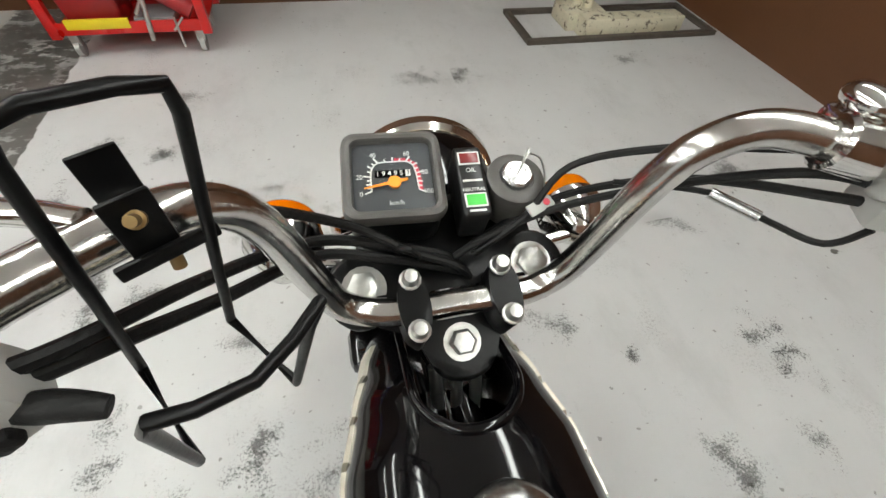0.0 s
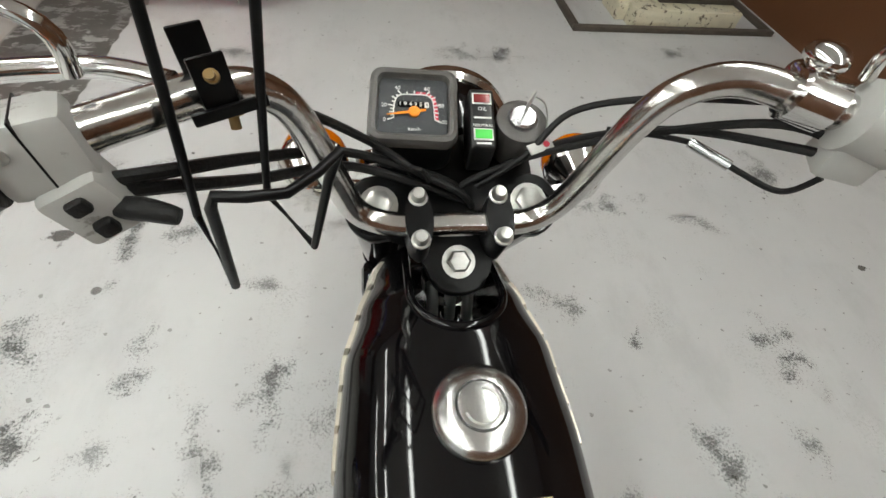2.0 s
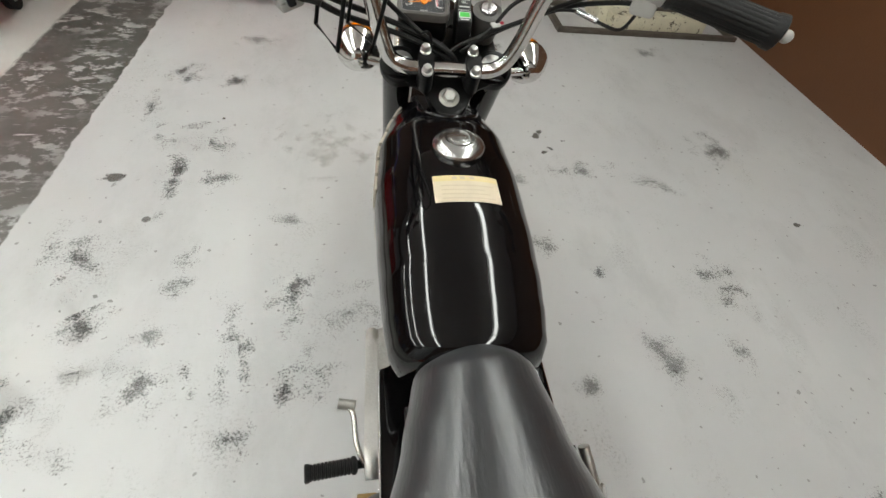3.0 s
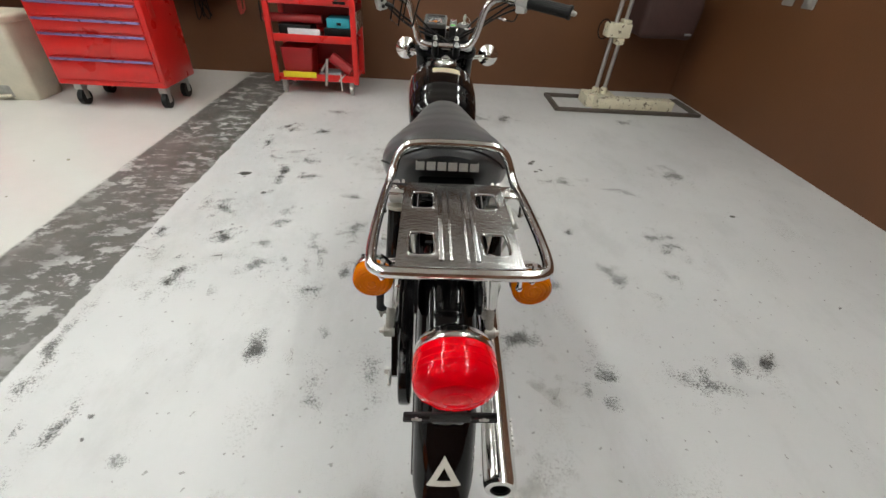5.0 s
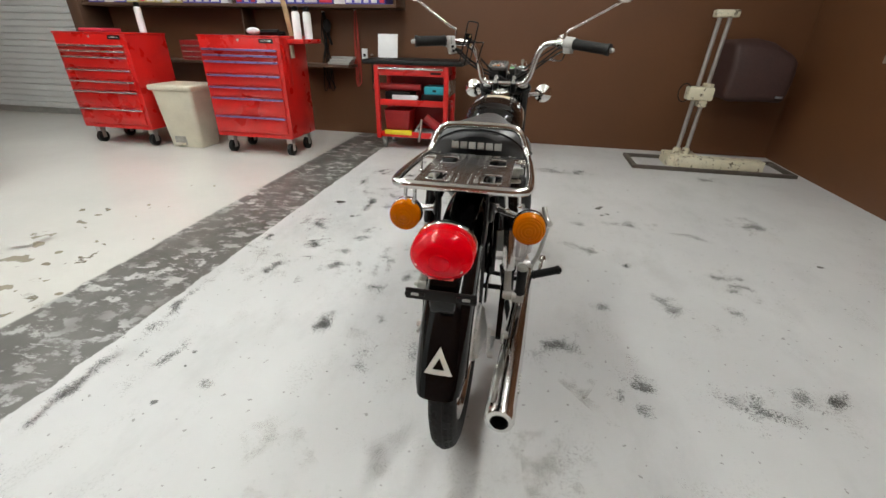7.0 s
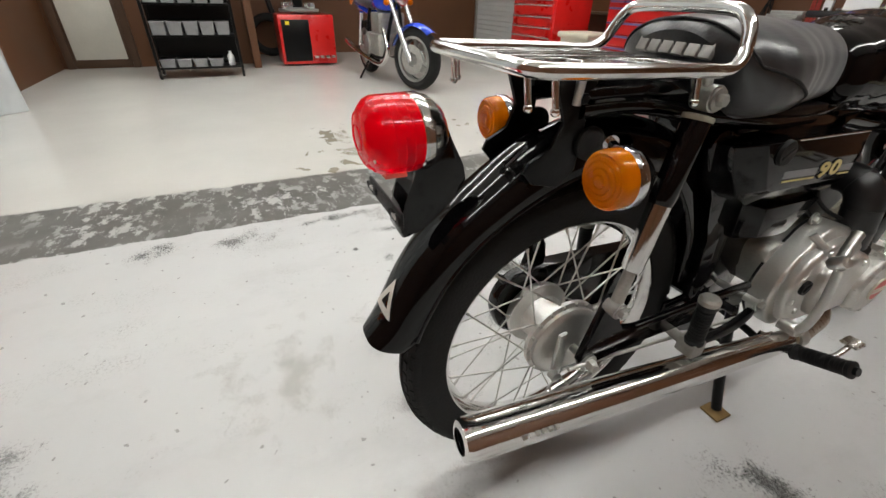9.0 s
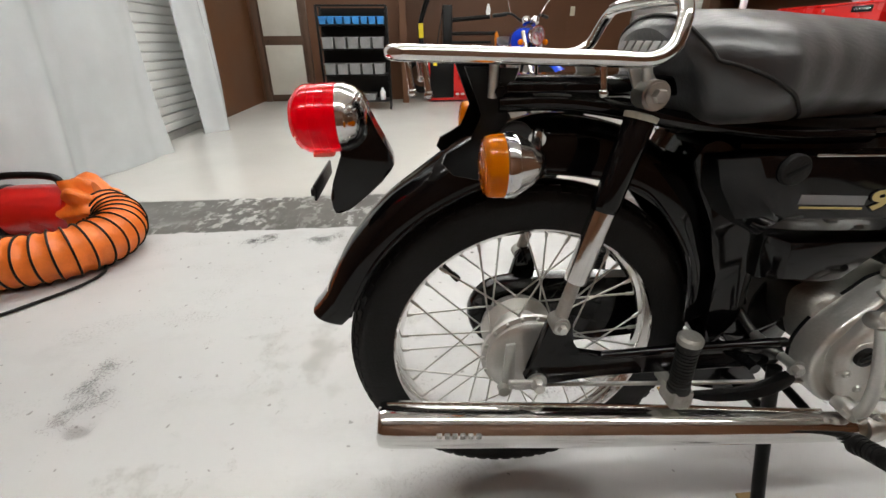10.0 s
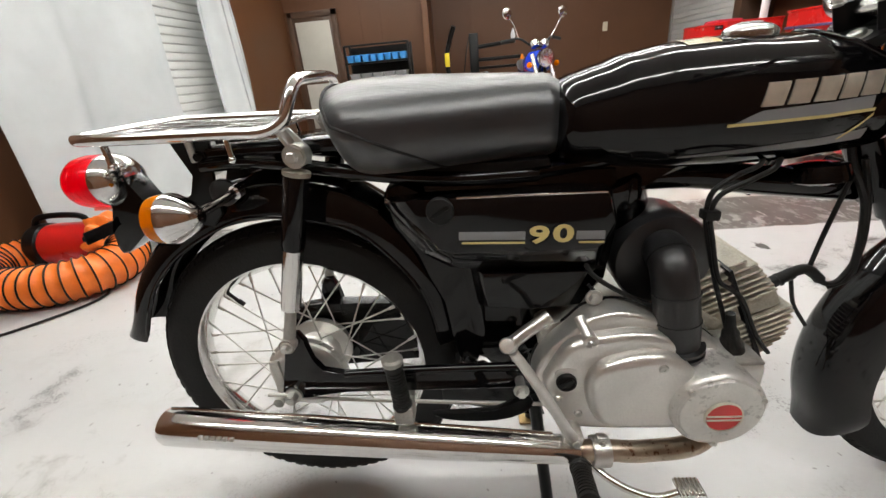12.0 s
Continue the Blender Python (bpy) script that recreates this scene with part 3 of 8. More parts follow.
    bm = rod(c + e * 0.211 * grow, c + e * 0.182, 0.0035, n=10)
    rod(c + e * 0.190, c + e * 0.176, 0.0055, n=10, bm=bm)
    part("valve", bm, RUBBER, rim, "black rubber valve stem")
    return rim


wheel("rear_wheel", RA + V((0, 0.003, -0.002)), 1, 0.0, 1.022, 0.0035)
wheel("front_wheel", FA, 1, 0.3)


def fender(name, c, rows, half, flare, lab):
    """A pressed mudguard over a wheel; rows of (angle, crown radius, edge radius)."""
    rings = []
    a0, a1 = rows[0][0], rows[-1][0]
    steps = 44
    for k in range(steps + 1):
        a = a0 + (a1 - a0) * k / steps
        _, R, low = interp(rows, a)
        t = min(1, (a1 - a) / 9.0)
        f = flare * (1 - t) ** 2
        hw = half * (1.0 if t >= 1 else 0.86 + 0.14 * math.sqrt(max(0, 1 - (1 - t) ** 2)))
        e = V((0, math.cos(radians(a)), math.sin(radians(a))))
        outer, inner = [], []
        for j in range(17):
            ph = math.radians(-98 + 196 * j / 16)
            x, dr = hw * math.copysign(abs(math.sin(ph)) ** 0.75, ph), (R - low) / 1.139 * (1 - max(math.cos(ph), -0.12)) ** 1.15
            outer.append(c + e * (R + f - dr) + V((x, 0, 0)))
            inner.append(c + e * (R + f - dr - 0.0025) + V((x * 0.955, 0, 0)))
        rings.append(outer + inner[::-1])
    return part(name, loft(bmesh.new(), rings), BLACK, bike, lab)


REARGUARD = [(12, 0.320, 0.272), (35, 0.346, 0.296), (58, 0.383, 0.318), (70, 0.393, 0.321), (89, 0.393, 0.320), (101, 0.380, 0.319), (121, 0.358, 0.311), (138, 0.352, 0.308), (153, 0.348, 0.303), (160, 0.348, 0.302), (164.5, 0.350, 0.302)]
fend = fender("rear_fender", RA, REARGUARD, 0.051, 0.012, "glossy black rear mudguard")
fender("front_fender", FA + V((0, 0.006, 0)), [(52, 0.322, 0.244), (100, 0.326, 0.248), (150, 0.330, 0.252), (185, 0.334, 0.256), (208, 0.336, 0.258)], 0.061, 0.014, "glossy black front mudguard")
# beaded edge
bm = bmesh.new()
for sgn in (-1, 1):
    tube([RA + V((0.0495 * sgn, math.cos(radians(a)) * (r + 0.002), math.sin(radians(a)) * (r + 0.002))) for a, _, r in REARGUARD[:-1]], 0.0035, 8, 6, bm)
part("bead", bm, BLACK, fend)


def triangle_mark():
    bm = bmesh.new()
    pts = [V((0, 0.030)), V((-0.028, -0.023)), V((0.028, -0.023))]

    def bend(p):
        """A point on the mudguard's skin, p.x across and p.y up it."""
        a = 153.0 - math.degrees(p.y / 0.34)
        _, R, low = interp(REARGUARD, a)
        f = 0.012 * (1 - min(1, (REARGUARD[-1][0] - a) / 9.0)) ** 2
        ph = math.asin(min(1, (abs(p.x) / 0.051) ** 1.3333))
        e = V((0, math.cos(radians(a)), math.sin(radians(a))))
        return RA + e * (R + f - (R - low) / 1.139 * (1 - math.cos(ph)) ** 1.15 + 0.0016) + V((p.x, 0, 0))

    ctr = V((0, -0.006))
    sub = 8
    rows = []
    for q in (1.0, 0.8, 0.6, 0.42):
        rows.append([bm.verts.new(bend(ctr + (pts[i].lerp(pts[(i + 1) % 3], s / sub) - ctr) * q)) for i in range(3) for s in range(sub)])
    for outer, inner in zip(rows, rows[1:]):
        m = len(outer)
        for i in range(m):
            bm.faces.new((outer[i], outer[(i + 1) % m], inner[(i + 1) % m], inner[i]))
    return bm


part("triangle_decal", triangle_mark(), REFLECT, fend, "silver reflective triangle decal")

# frame: head tube, backbone, down tubes, rear rails, pressed centre section
frame_part = part("frame", rod((0.006, 0.878, 0.805), (0.006, 0.980, 0.605), 0.026, n=24), BLACK, bike, "glossy black steel frame")
bm = bmesh.new()
for sgn in (-1, 1):
    tube([(0.014 * sgn, 0.865, 0.765), (0.022 * sgn, 0.74, 0.745), (0.035 * sgn, 0.55, 0.70), (0.05 * sgn, 0.40, 0.69)], 0.0135, 12, 6, bm)
part("backbone", bm, BLACK, frame_part)
bm = bmesh.new()
tube([(0, 0.945, 0.62), (0, 0.80, 0.64), (0, 0.66, 0.66), (0, 0.52, 0.64), (0, 0.42, 0.50), (0, 0.40, 0.34)], 0.024, 14, 6, bm)
part("main_tube", bm, BLACK, frame_part)
part("gusset", slab([(0.50, 0.70), (0.68, 0.685), (0.60, 0.66), (0.545, 0.62), (0.52, 0.56), (0.44, 0.55), (0.40, 0.66)], -0.03, 0.045, 0.006), BLACK, frame_part)
part("centre_section", slab([(0.25, 0.70), (0.56, 0.69), (0.57, 0.60), (0.555, 0.50), (0.50, 0.455), (0.44, 0.36), (0.38, 0.33), (0.335, 0.35), (0.33, 0.45), (0.29, 0.56)], -0.052, 0.052, 0.012), BLACK, frame_part, "pressed black centre frame")
part("inner_fender", slab([(0.20, 0.66), (0.26, 0.68), (0.345, 0.52), (0.345, 0.38), (0.315, 0.33), (0.295, 0.40), (0.275, 0.52)], -0.062, 0.062, 0.008, 3), BLACK, frame_part)
part("pivot_plate", slab([(0.29, 0.575), (0.47, 0.575), (0.475, 0.38), (0.465, 0.305), (0.425, 0.288), (0.375, 0.312), (0.345, 0.345), (0.325, 0.42)], -0.048, 0.048, 0.010), BLACK, frame_part)
bm = bmesh.new()
for sgn in (-1, 1):
    tube([(0.055 * sgn, -0.072, 0.738), (0.058 * sgn, 0.02, 0.738), (0.068 * sgn, 0.16, 0.715), (0.072 * sgn, 0.30, 0.695), (0.06 * sgn, 0.44, 0.69)], 0.0115, 12, 6, bm)
part("rear_rail", bm, BLACK, frame_part)
part("tail_section", box((-0.058, -0.066, 0.742), (0.058, 0.22, 0.766), 0.008), BLACK, frame_part)
for sgn in (-1, 1):
    part("fender_bracket", slab([(-0.115, 0.780), (-0.048, 0.778), (-0.060, 0.745), (-0.062, 0.66), (-0.085, 0.638), (-0.128, 0.648), (-0.142, 0.664), (-0.136, 0.678), (-0.103, 0.693), (-0.090, 0.724)], 0.050 * sgn, 0.056 * sgn, 0.002), SATIN, frame_part)
    part("bracket_bolt", hexbolt((0.056 * sgn, -0.072, 0.752), (sgn, 0, 0), 0.007, 0.008), SATIN, frame_part)
    part("shock_bracket", slab([(0.066, 0.787), (0.090, 0.787), (0.114, 0.757), (0.112, 0.735), (0.090, 0.735), (0.084, 0.752)], 0.083 * sgn, 0.088 * sgn, 0.001), STEEL, frame_part)

# seat
SEAT = [(0.128, 0.084, 0.764, 0.044), (0.139, 0.112, 0.766, 0.056), (0.172, 0.130, 0.768, 0.060), (0.20, 0.1365, 0.769, 0.060), (0.235, 0.134, 0.769, 0.060), (0.28, 0.119, 0.768, 0.059), (0.33, 0.100, 0.766, 0.0575), (0.40, 0.079, 0.764, 0.055), (0.46, 0.066, 0.762, 0.052), (0.480, 0.055, 0.760, 0.042)]


def saddle(w, zc, h, y):
    """A ring of the saddle at y: domed above, deeper and straighter below."""
    return [V((p.x, p.y, p.z if p.z > zc else zc + (p.z - zc) * 1.22)) for p in rounded(w, zc, h - 0.008, y, 48, 2.8, 0.021)]


rings = []
for k in range(46):
    y = 0.128 + 0.352 * k / 45
    _, w, zc, h = interp(SEAT, y)
    rings.append([p + V((0.0, max(0, 0.812 - p.z) * 0.42 * max(0, 1 - (y - 0.13) / 0.13), 0)) for p in saddle(w, zc, h, y)])
seat = part("seat", loft(bmesh.new(), rings), VINYL, bike, "black vinyl saddle with piped seam")
# piped seam from the rear edge sweeping down each flank
bm = bmesh.new()
for sgn in (-1, 1):
    line = []
    for k in range(9):
        a = radians(90 - 9.5 * k)
        y = 0.1385 + 0.010 * (k / 8) ** 2
        _, w, zc, h = interp(SEAT, y)
        x = w * abs(math.cos(a)) ** (2 / 2.8)
        z = zc + (h - 0.008) * abs(math.sin(a)) ** (2 / 2.8) + 0.021 * (1 - (x / w) ** 2)
        line.append((sgn * (x + 0.0010), y + max(0, 0.812 - z) * 0.42 * max(0, 1 - (y - 0.13) / 0.13), z + 0.0010))
    y0, z0 = line[-1][1], line[-1][2]
    for k in range(1, 17):
        t = k / 16
        y, z = y0 + (0.306 - y0) * t ** 0.95, z0 + (0.713 - z0) * (0.62 * t + 0.38 * t * t)
        ys = y
        for _ in range(4):
            ys = y - max(0, 0.812 - z) * 0.42 * max(0, 1 - (ys - 0.13) / 0.13)
        _, w, zc, h = interp(SEAT, ys)
        q = (z - zc) / ((h - 0.008) * (1 if z > zc else 1.22))
        x = w * max(0.0, 1 - min(1, abs(q)) ** 2.8) ** (1 / 2.8)
        line.append((sgn * (x + 0.0010), y, z))
    tube(line, 0.0022, 8, 2, bm)
part("piping", bm, RUBBER, seat)
part("seat_base", slab([(0.15, 0.716), (0.455, 0.714), (0.46, 0.700), (0.30, 0.695), (0.16, 0.700)], -0.072, 0.072, 0.004), SATIN, seat)
for k in range(6):
    part("maker_mark", box((-0.0635 + k * 0.0215, -0.0055, -0.0112), (-0.0635 + k * 0.0215 + 0.0175, 0.0035, 0.0112), 0.0012, m=Matrix.Translation((0, 0.1338, 0.799)) @ Matrix.Rotation(radians(-24), 4, "X")), MARKGREY, seat, "silver block of the maker's mark")

# tank
TANK = [(0.468, 0.06, 0.752, 0.046), (0.474, 0.078, 0.754, 0.054), (0.495, 0.089, 0.757, 0.06), (0.53, 0.094, 0.76, 0.066), (0.57, 0.097, 0.761, 0.077), (0.63, 0.1, 0.762, 0.084), (0.72, 0.102, 0.762, 0.086), (0.798, 0.098, 0.761, 0.084), (0.848, 0.086, 0.758, 0.078), (0.888, 0.076, 0.752, 0.068), (0.916, 0.07, 0.748, 0.06), (0.936, 0.052, 0.744, 0.044)]
rings = []
for k in range(56):
    y = 0.468 + 0.468 * k / 55
    _, w, zc, h = interp(TANK, y)
    rings.append(rounded(w, zc, h, y, 48, 2.6, 0.006))
tank_bm = loft(bmesh.new(), rings)
tank = part("fuel_tank", tank_bm, BLACK, bike, "glossy black fuel tank")
notch = [(0.049, 1.04), (-0.033, 1.04)] + [(0.008 + 0.041 * math.cos(radians(a)), 0.848 + 0.041 * math.sin(radians(a))) for a in range(180, 361, 12)]
cutter = part("cutter", loft(bmesh.new(), [[V((x, y, z)) for x, y in notch] for z in (0.6, 0.95)]), BLACK)
mod = tank.modifiers.new("notch", "BOOLEAN")
mod.operation, mod.object, mod.solver = "DIFFERENCE", cutter, "EXACT"
bpy.context.view_layer.update()
cut = bpy.data.meshes.new_from_object(tank.evaluated_get(bpy.context.evaluated_depsgraph_get()))
tank.modifiers.clear()
tank.data = cut
cut.polygons.foreach_set("use_smooth", [True] * len(cut.polygons))
cut.set_sharp_from_angle(angle=radians(38))
bpy.data.objects.remove(cutter)


def tank_x(y, z):
    _, w, zc, h = interp(TANK, y)
    s = max(-0.999, min(0.999, (z - zc) / h))
    return w * max(0, 1 - abs(s) ** 2.6) ** (1 / 2.6)


def tank_z(x, y):
    _, w, zc, h = interp(TANK, y)
    c = min(0.999, abs(x) / w)
    return zc + h * (1 - c ** 2.6) ** (1 / 2.6) + 0.006 * (1 - c * c)


def tank_patch(corner_rows, sgn, off, nu=16, nv=4):
    """A decal on the tank's flank: rows of (y, low z, high z)."""
    bm = bmesh.new()
    grid = []
    for k in range(nu + 1):
        y = corner_rows[0][0] + (corner_rows[-1][0] - corner_rows[0][0]) * k / nu
        y, lo, hi = interp(corner_rows, y)
        grid.append([bm.verts.new((sgn * (tank_x(y, lo + (hi - lo) * j / nv) + off), y, lo + (hi - lo) * j / nv)) for j in range(nv + 1)])
    for a, b in zip(grid, grid[1:]):
        for j in range(nv):
            bm.faces.new((a[j], b[j], b[j + 1], a[j + 1]))
    return bm


for sgn in (-1, 1):
    part("stripe", tank_patch([(0.686, 0.748, 0.7485), (0.716, 0.748, 0.762), (0.866, 0.752, 0.768)], sgn, 0.0012), GREYDECAL, tank, "grey tank stripe")
    part("pinstripe", tank_patch([(0.676, 0.7435, 0.7475), (0.766, 0.7455, 0.7495), (0.871, 0.748, 0.752)], sgn, 0.0016), GOLD, tank, "cream pinstripe")
    part("lower_stripe", tank_patch([(0.626, 0.7035, 0.706), (0.826, 0.7085, 0.721), (0.871, 0.711, 0.726)], sgn, 0.0012), GREYDECAL, tank)
    part("pinstripe", tank_patch([(0.832, 0.7125, 0.7165), (0.871, 0.7425, 0.7465)], sgn, 0.0016), GOLD, tank, "cream pinstripe")
    for k in range(6):
        y0, z0 = 0.713 + k * 0.0325, 0.7665 + k * 0.0006
        bm = tank_patch([(y0, z0, z0 + 0.0285), (y0 + 0.0265, z0, z0 + 0.0285)], sgn, 0.0022, 3, 3)
        bmesh.ops.recalc_face_normals(bm, faces=bm.faces[:])
        deep = bmesh.ops.extrude_face_region(bm, geom=bm.faces[:])
        for v in deep["geom"]:
            if isinstance(v, bmesh.types.BMVert):
                v.co.x -= sgn * 0.005
        for v in bm.verts:
            v.co.y += (v.co.z - z0) * 0.22
        bmesh.ops.recalc_face_normals(bm, faces=bm.faces[:])
        part("emblem_block", bm, SILVERLET, tank, "raised chrome emblem block")

rim = [(-0.0345, 0.913), (-0.0345, 0.880), (-0.0345, 0.848)] + [(0.008 + 0.0425 * math.cos(radians(a)), 0.848 + 0.0425 * math.sin(radians(a))) for a in range(195, 346, 15)] + [(0.0505, 0.848), (0.0505, 0.880), (0.0505, 0.913)]
part("neck_rim", tube([(x, y, tank_z(x, y) + 0.0005) for x, y in rim], 0.0042, 10, 3), BLACK, tank, "rolled black rim round the steering neck")

# fuel cap and warning label
cz = tank_z(0, 0.738)
cap_n = V((0, 0.06, 1)).normalized()
cap = part("fuel_cap", lathe([(0.0335, -0.004), (0.0345, 0.002), (0.0330, 0.006), (0.028, 0.0095), (0.022, 0.0125), (0.0185, 0.0130), (0.0175, 0.0105), (0.0165, 0.0135), (0.010, 0.0150), (0.0005, 0.0155)], (0.008, 0.738, cz), cap_n, 48), CAPMETAL, tank, "polished chrome fuel cap")
part("cap_groove", tube([V((0.008 + 0.0125 * math.cos(a), 0.738 + 0.0125 * math.sin(a), cz + 0.0148)) for a in [math.radians(200 + 22 * k) for k in range(12)]], 0.0010, 6, 2), STEEL, cap)


def label_patch(x0, x1, y0, y1, off, nu=12, nv=6):
    bm = bmesh.new()
    g = [[bm.verts.new((x0 + (x1 - x0) * i / nu, y0 + (y1 - y0) * j / nv, tank_z(x0 + (x1 - x0) * i / nu, y0 + (y1 - y0) * j / nv) + off)) for i in range(nu + 1)] for j in range(nv + 1)]
    for a, b in zip(g, g[1:]):
        for i in range(nu):
            bm.faces.new((a[i], a[i + 1], b[i + 1], b[i]))
    return bm


lab = part("warning_label", label_patch(-0.0315, 0.0490, 0.6380, 0.6815, 0.0010), STICKER, tank, "cream paper warning label with faded print")
part("label_band", label_patch(-0.0310, 0.0485, 0.6717, 0.6810, 0.0016), STICKYEL, lab)
for k in range(4):
    part("print_bar", label_patch(-0.0225, 0.0415 - 0.006 * (k % 3), 0.6430 + k * 0.0068, 0.6447 + k * 0.0068, 0.0015), LABELINK, lab)
for x0, x1 in ((-0.0085, -0.0025), (0.0015, 0.0075), (0.0135, 0.0195)):
    part("print_bar", label_patch(x0, x1, 0.6740, 0.6790, 0.0021, 2, 2), LABELINK, lab)

# side covers: a flat face framed by sloping facets, and a faceted tool case under it
def faceted(rings, bevel=0.0016):
    """A shell through outlines of equal length: rows of (x, [(y, z), ...]), its edges softened."""
    bm = loft(bmesh.new(), [[V((x, y, z)) for y, z in row] for x, row in rings])
    bmesh.ops.recalc_face_normals(bm, faces=bm.faces)
    bmesh.ops.bevel(bm, geom=[e for e in bm.edges if e.calc_face_angle(0) > 0.12], offset=bevel, segments=2, affect="EDGES", profile=0.5)
    return bm


COVER_RIM = [(0.214, 0.680), (0.252, 0.683), (0.525, 0.677), (0.535, 0.629), (0.519, 0.592), (0.509, 0.556), (0.460, 0.562), (0.374, 0.564), (0.299, 0.575), (0.263, 0.598), (0.231, 0.641)]
COVER_FACE = [(0.247, 0.6875), (0.265, 0.6880), (0.513, 0.6830), (0.524, 0.6400), (0.510, 0.6100), (0.502, 0.6035), (0.455, 0.6045), (0.374, 0.6065), (0.307, 0.6080), (0.288, 0.6150), (0.266, 0.6520)]
CASE_RIM = [(0.330, 0.568), (0.338, 0.497), (0.420, 0.484), (0.478, 0.487), (0.512, 0.564)]
CASE_FACE = [(0.345, 0.566), (0.353, 0.510), (0.415, 0.503), (0.440, 0.506), (0.498, 0.562)]
for sgn in (-1, 1):
    W = 0.150 if sgn > 0 else 0.100
    cov = part("side_cover", faceted([(0.050 * sgn, COVER_RIM), ((W - 0.026) * sgn, COVER_RIM), (W * sgn, COVER_FACE)]), BLACK, bike, "glossy black side cover with numerals")
    part("lower_cover", faceted([(0.055 * sgn, CASE_RIM), ((W - 0.046) * sgn, CASE_RIM), ((W - 0.014) * sgn, CASE_FACE)]), BLACK, cov)
    # thin chrome line in place of the highlight along the top crease
    part("crease_glint", tube([((W - 0.0004) * sgn, 0.317, 0.6868), ((W - 0.0004) * sgn, 0.42, 0.6846), ((W - 0.0004) * sgn, 0.511, 0.6825)], 0.0016, 8, 4), CHROME, cov)
    knob = part("cover_knob", lathe([(0.0190, -0.002), (0.0190, 0.0035), (0.0175, 0.0055), (0.0150, 0.0060)], (W * sgn, 0.2935, 0.671), (sgn, 0, 0), 28), RUBBER, cov, "black slotted cover knob")
    part("slot", box(((W + 0.006) * sgn - 0.0012, -0.0135, -0.0028), ((W + 0.006) * sgn + 0.0012, 0.0135, 0.0028), 0.0006, m=Matrix.Translation((0, 0.2935, 0.671)) @ Matrix.Rotation(0.5 * sgn, 4, "X")), SATIN, knob)
    lean = Matrix.Translation((0, 0.316, 0.631)) @ Matrix.Rotation(-0.052, 4, "X") @ Matrix.Translation((0, -0.316, -0.631))
    xa, xb = sorted(((W - 0.0005) * sgn, (W + 0.0010) * sgn))
    for y0, y1 in ((0.316, 0.406), (0.474, 0.512)):
        part("stripe", box((xa, y0, 0.6270), (xb, y1, 0.6390), 0.0003, m=lean), GREYDECAL, cov, "grey cover stripe")
        part("pinstripe", box((xa, y0 + 0.004, 0.6212), (xb, y1, 0.6240), 0.0003, m=lean), GOLD, cov, "cream cover pinstripe")
    for ch, dy in (("9", -0.0160), ("0", 0.0160)):
        for fat, off, mt in ((0.0026, 0.0006, BLACK), (0.0010, 0.0014, GOLD)):
            m = Matrix.Translation(((W + off) * sgn, 0.4405 + dy * sgn, 0.6275)) @ Matrix(((0, 0, sgn, 0), (sgn, 0, 0, 0), (0, 1, 0, 0), (0, 0, 0, 1))) @ Matrix.Rotation(-0.04 * sgn, 4, "Z") @ Matrix.Diagonal((1.62, 1, 1, 1))
            part("numeral" if mt is GOLD else "numeral_border", letters(ch, 0.0345, m, 0.0007, fat=fat), mt, cov, "cream numeral " + ch if mt is GOLD else "")
    if sgn > 0:
        # the exhaust side's cover sits closer in and stands a little taller
        cov.matrix_basis = Matrix.Translation((-0.034, 0.28, 0.835)) @ Matrix.Diagonal((1, 1.065, 1.065, 1)) @ Matrix.Translation((0, -0.28, -0.835))

# shock absorbers
for sgn in (-1, 1):
    lo, hi = V((0.113 * sgn, 0.020, 0.443)), V((0.096 * sgn, 0.098, 0.750))
    d = (hi - lo)
    at = lambda t: lo + d * t
    sh = part("shock_absorber", lathe([(0.012, 0.156), (0.0170, 0.176), (0.0178, 0.179), (0.0182, 0.287), (0.0168, 0.291), (0.012, 0.293)], lo, d, 28), BLACK, bike, "shock absorber with black shroud")
    part("chrome_sleeve", lathe([(0.010, 0.066), (0.0150, 0.068), (0.0160, 0.072), (0.0160, 0.180)], lo, d, 28), CHROME, sh, "chrome lower shock sleeve")
    part("shroud_washer", lathe([(0.0195, 0.288), (0.0200, 0.290), (0.0200, 0.2945), (0.0120, 0.296)], lo, d, 28), FIN, sh, "dull yellowed washer")
    part("shock_rod", lathe([(0.010, 0.012), (0.009, 0.080)], lo, d, 14), DULL, sh)
    part("lower_eye", lathe([(0.0135, -0.012), (0.0135, 0.012)], lo, (1, 0, 0), 20), DULL, sh)
    part("upper_eye", lathe([(0.017, -0.013), (0.017, 0.013)], hi, (1, 0, 0), 20), STEEL, sh)
    part("shock_bolt", hexbolt(lo + V((0.012 * sgn, 0, 0)), (sgn, 0, 0), 0.007, 0.011), STEEL, sh)
    part("shock_bolt", hexbolt(hi + V((0.013 * sgn, 0, 0)), (sgn, 0, 0), 0.0085, 0.013, bmesh.new(), 1.7), STEEL, sh, "domed steel bolt")

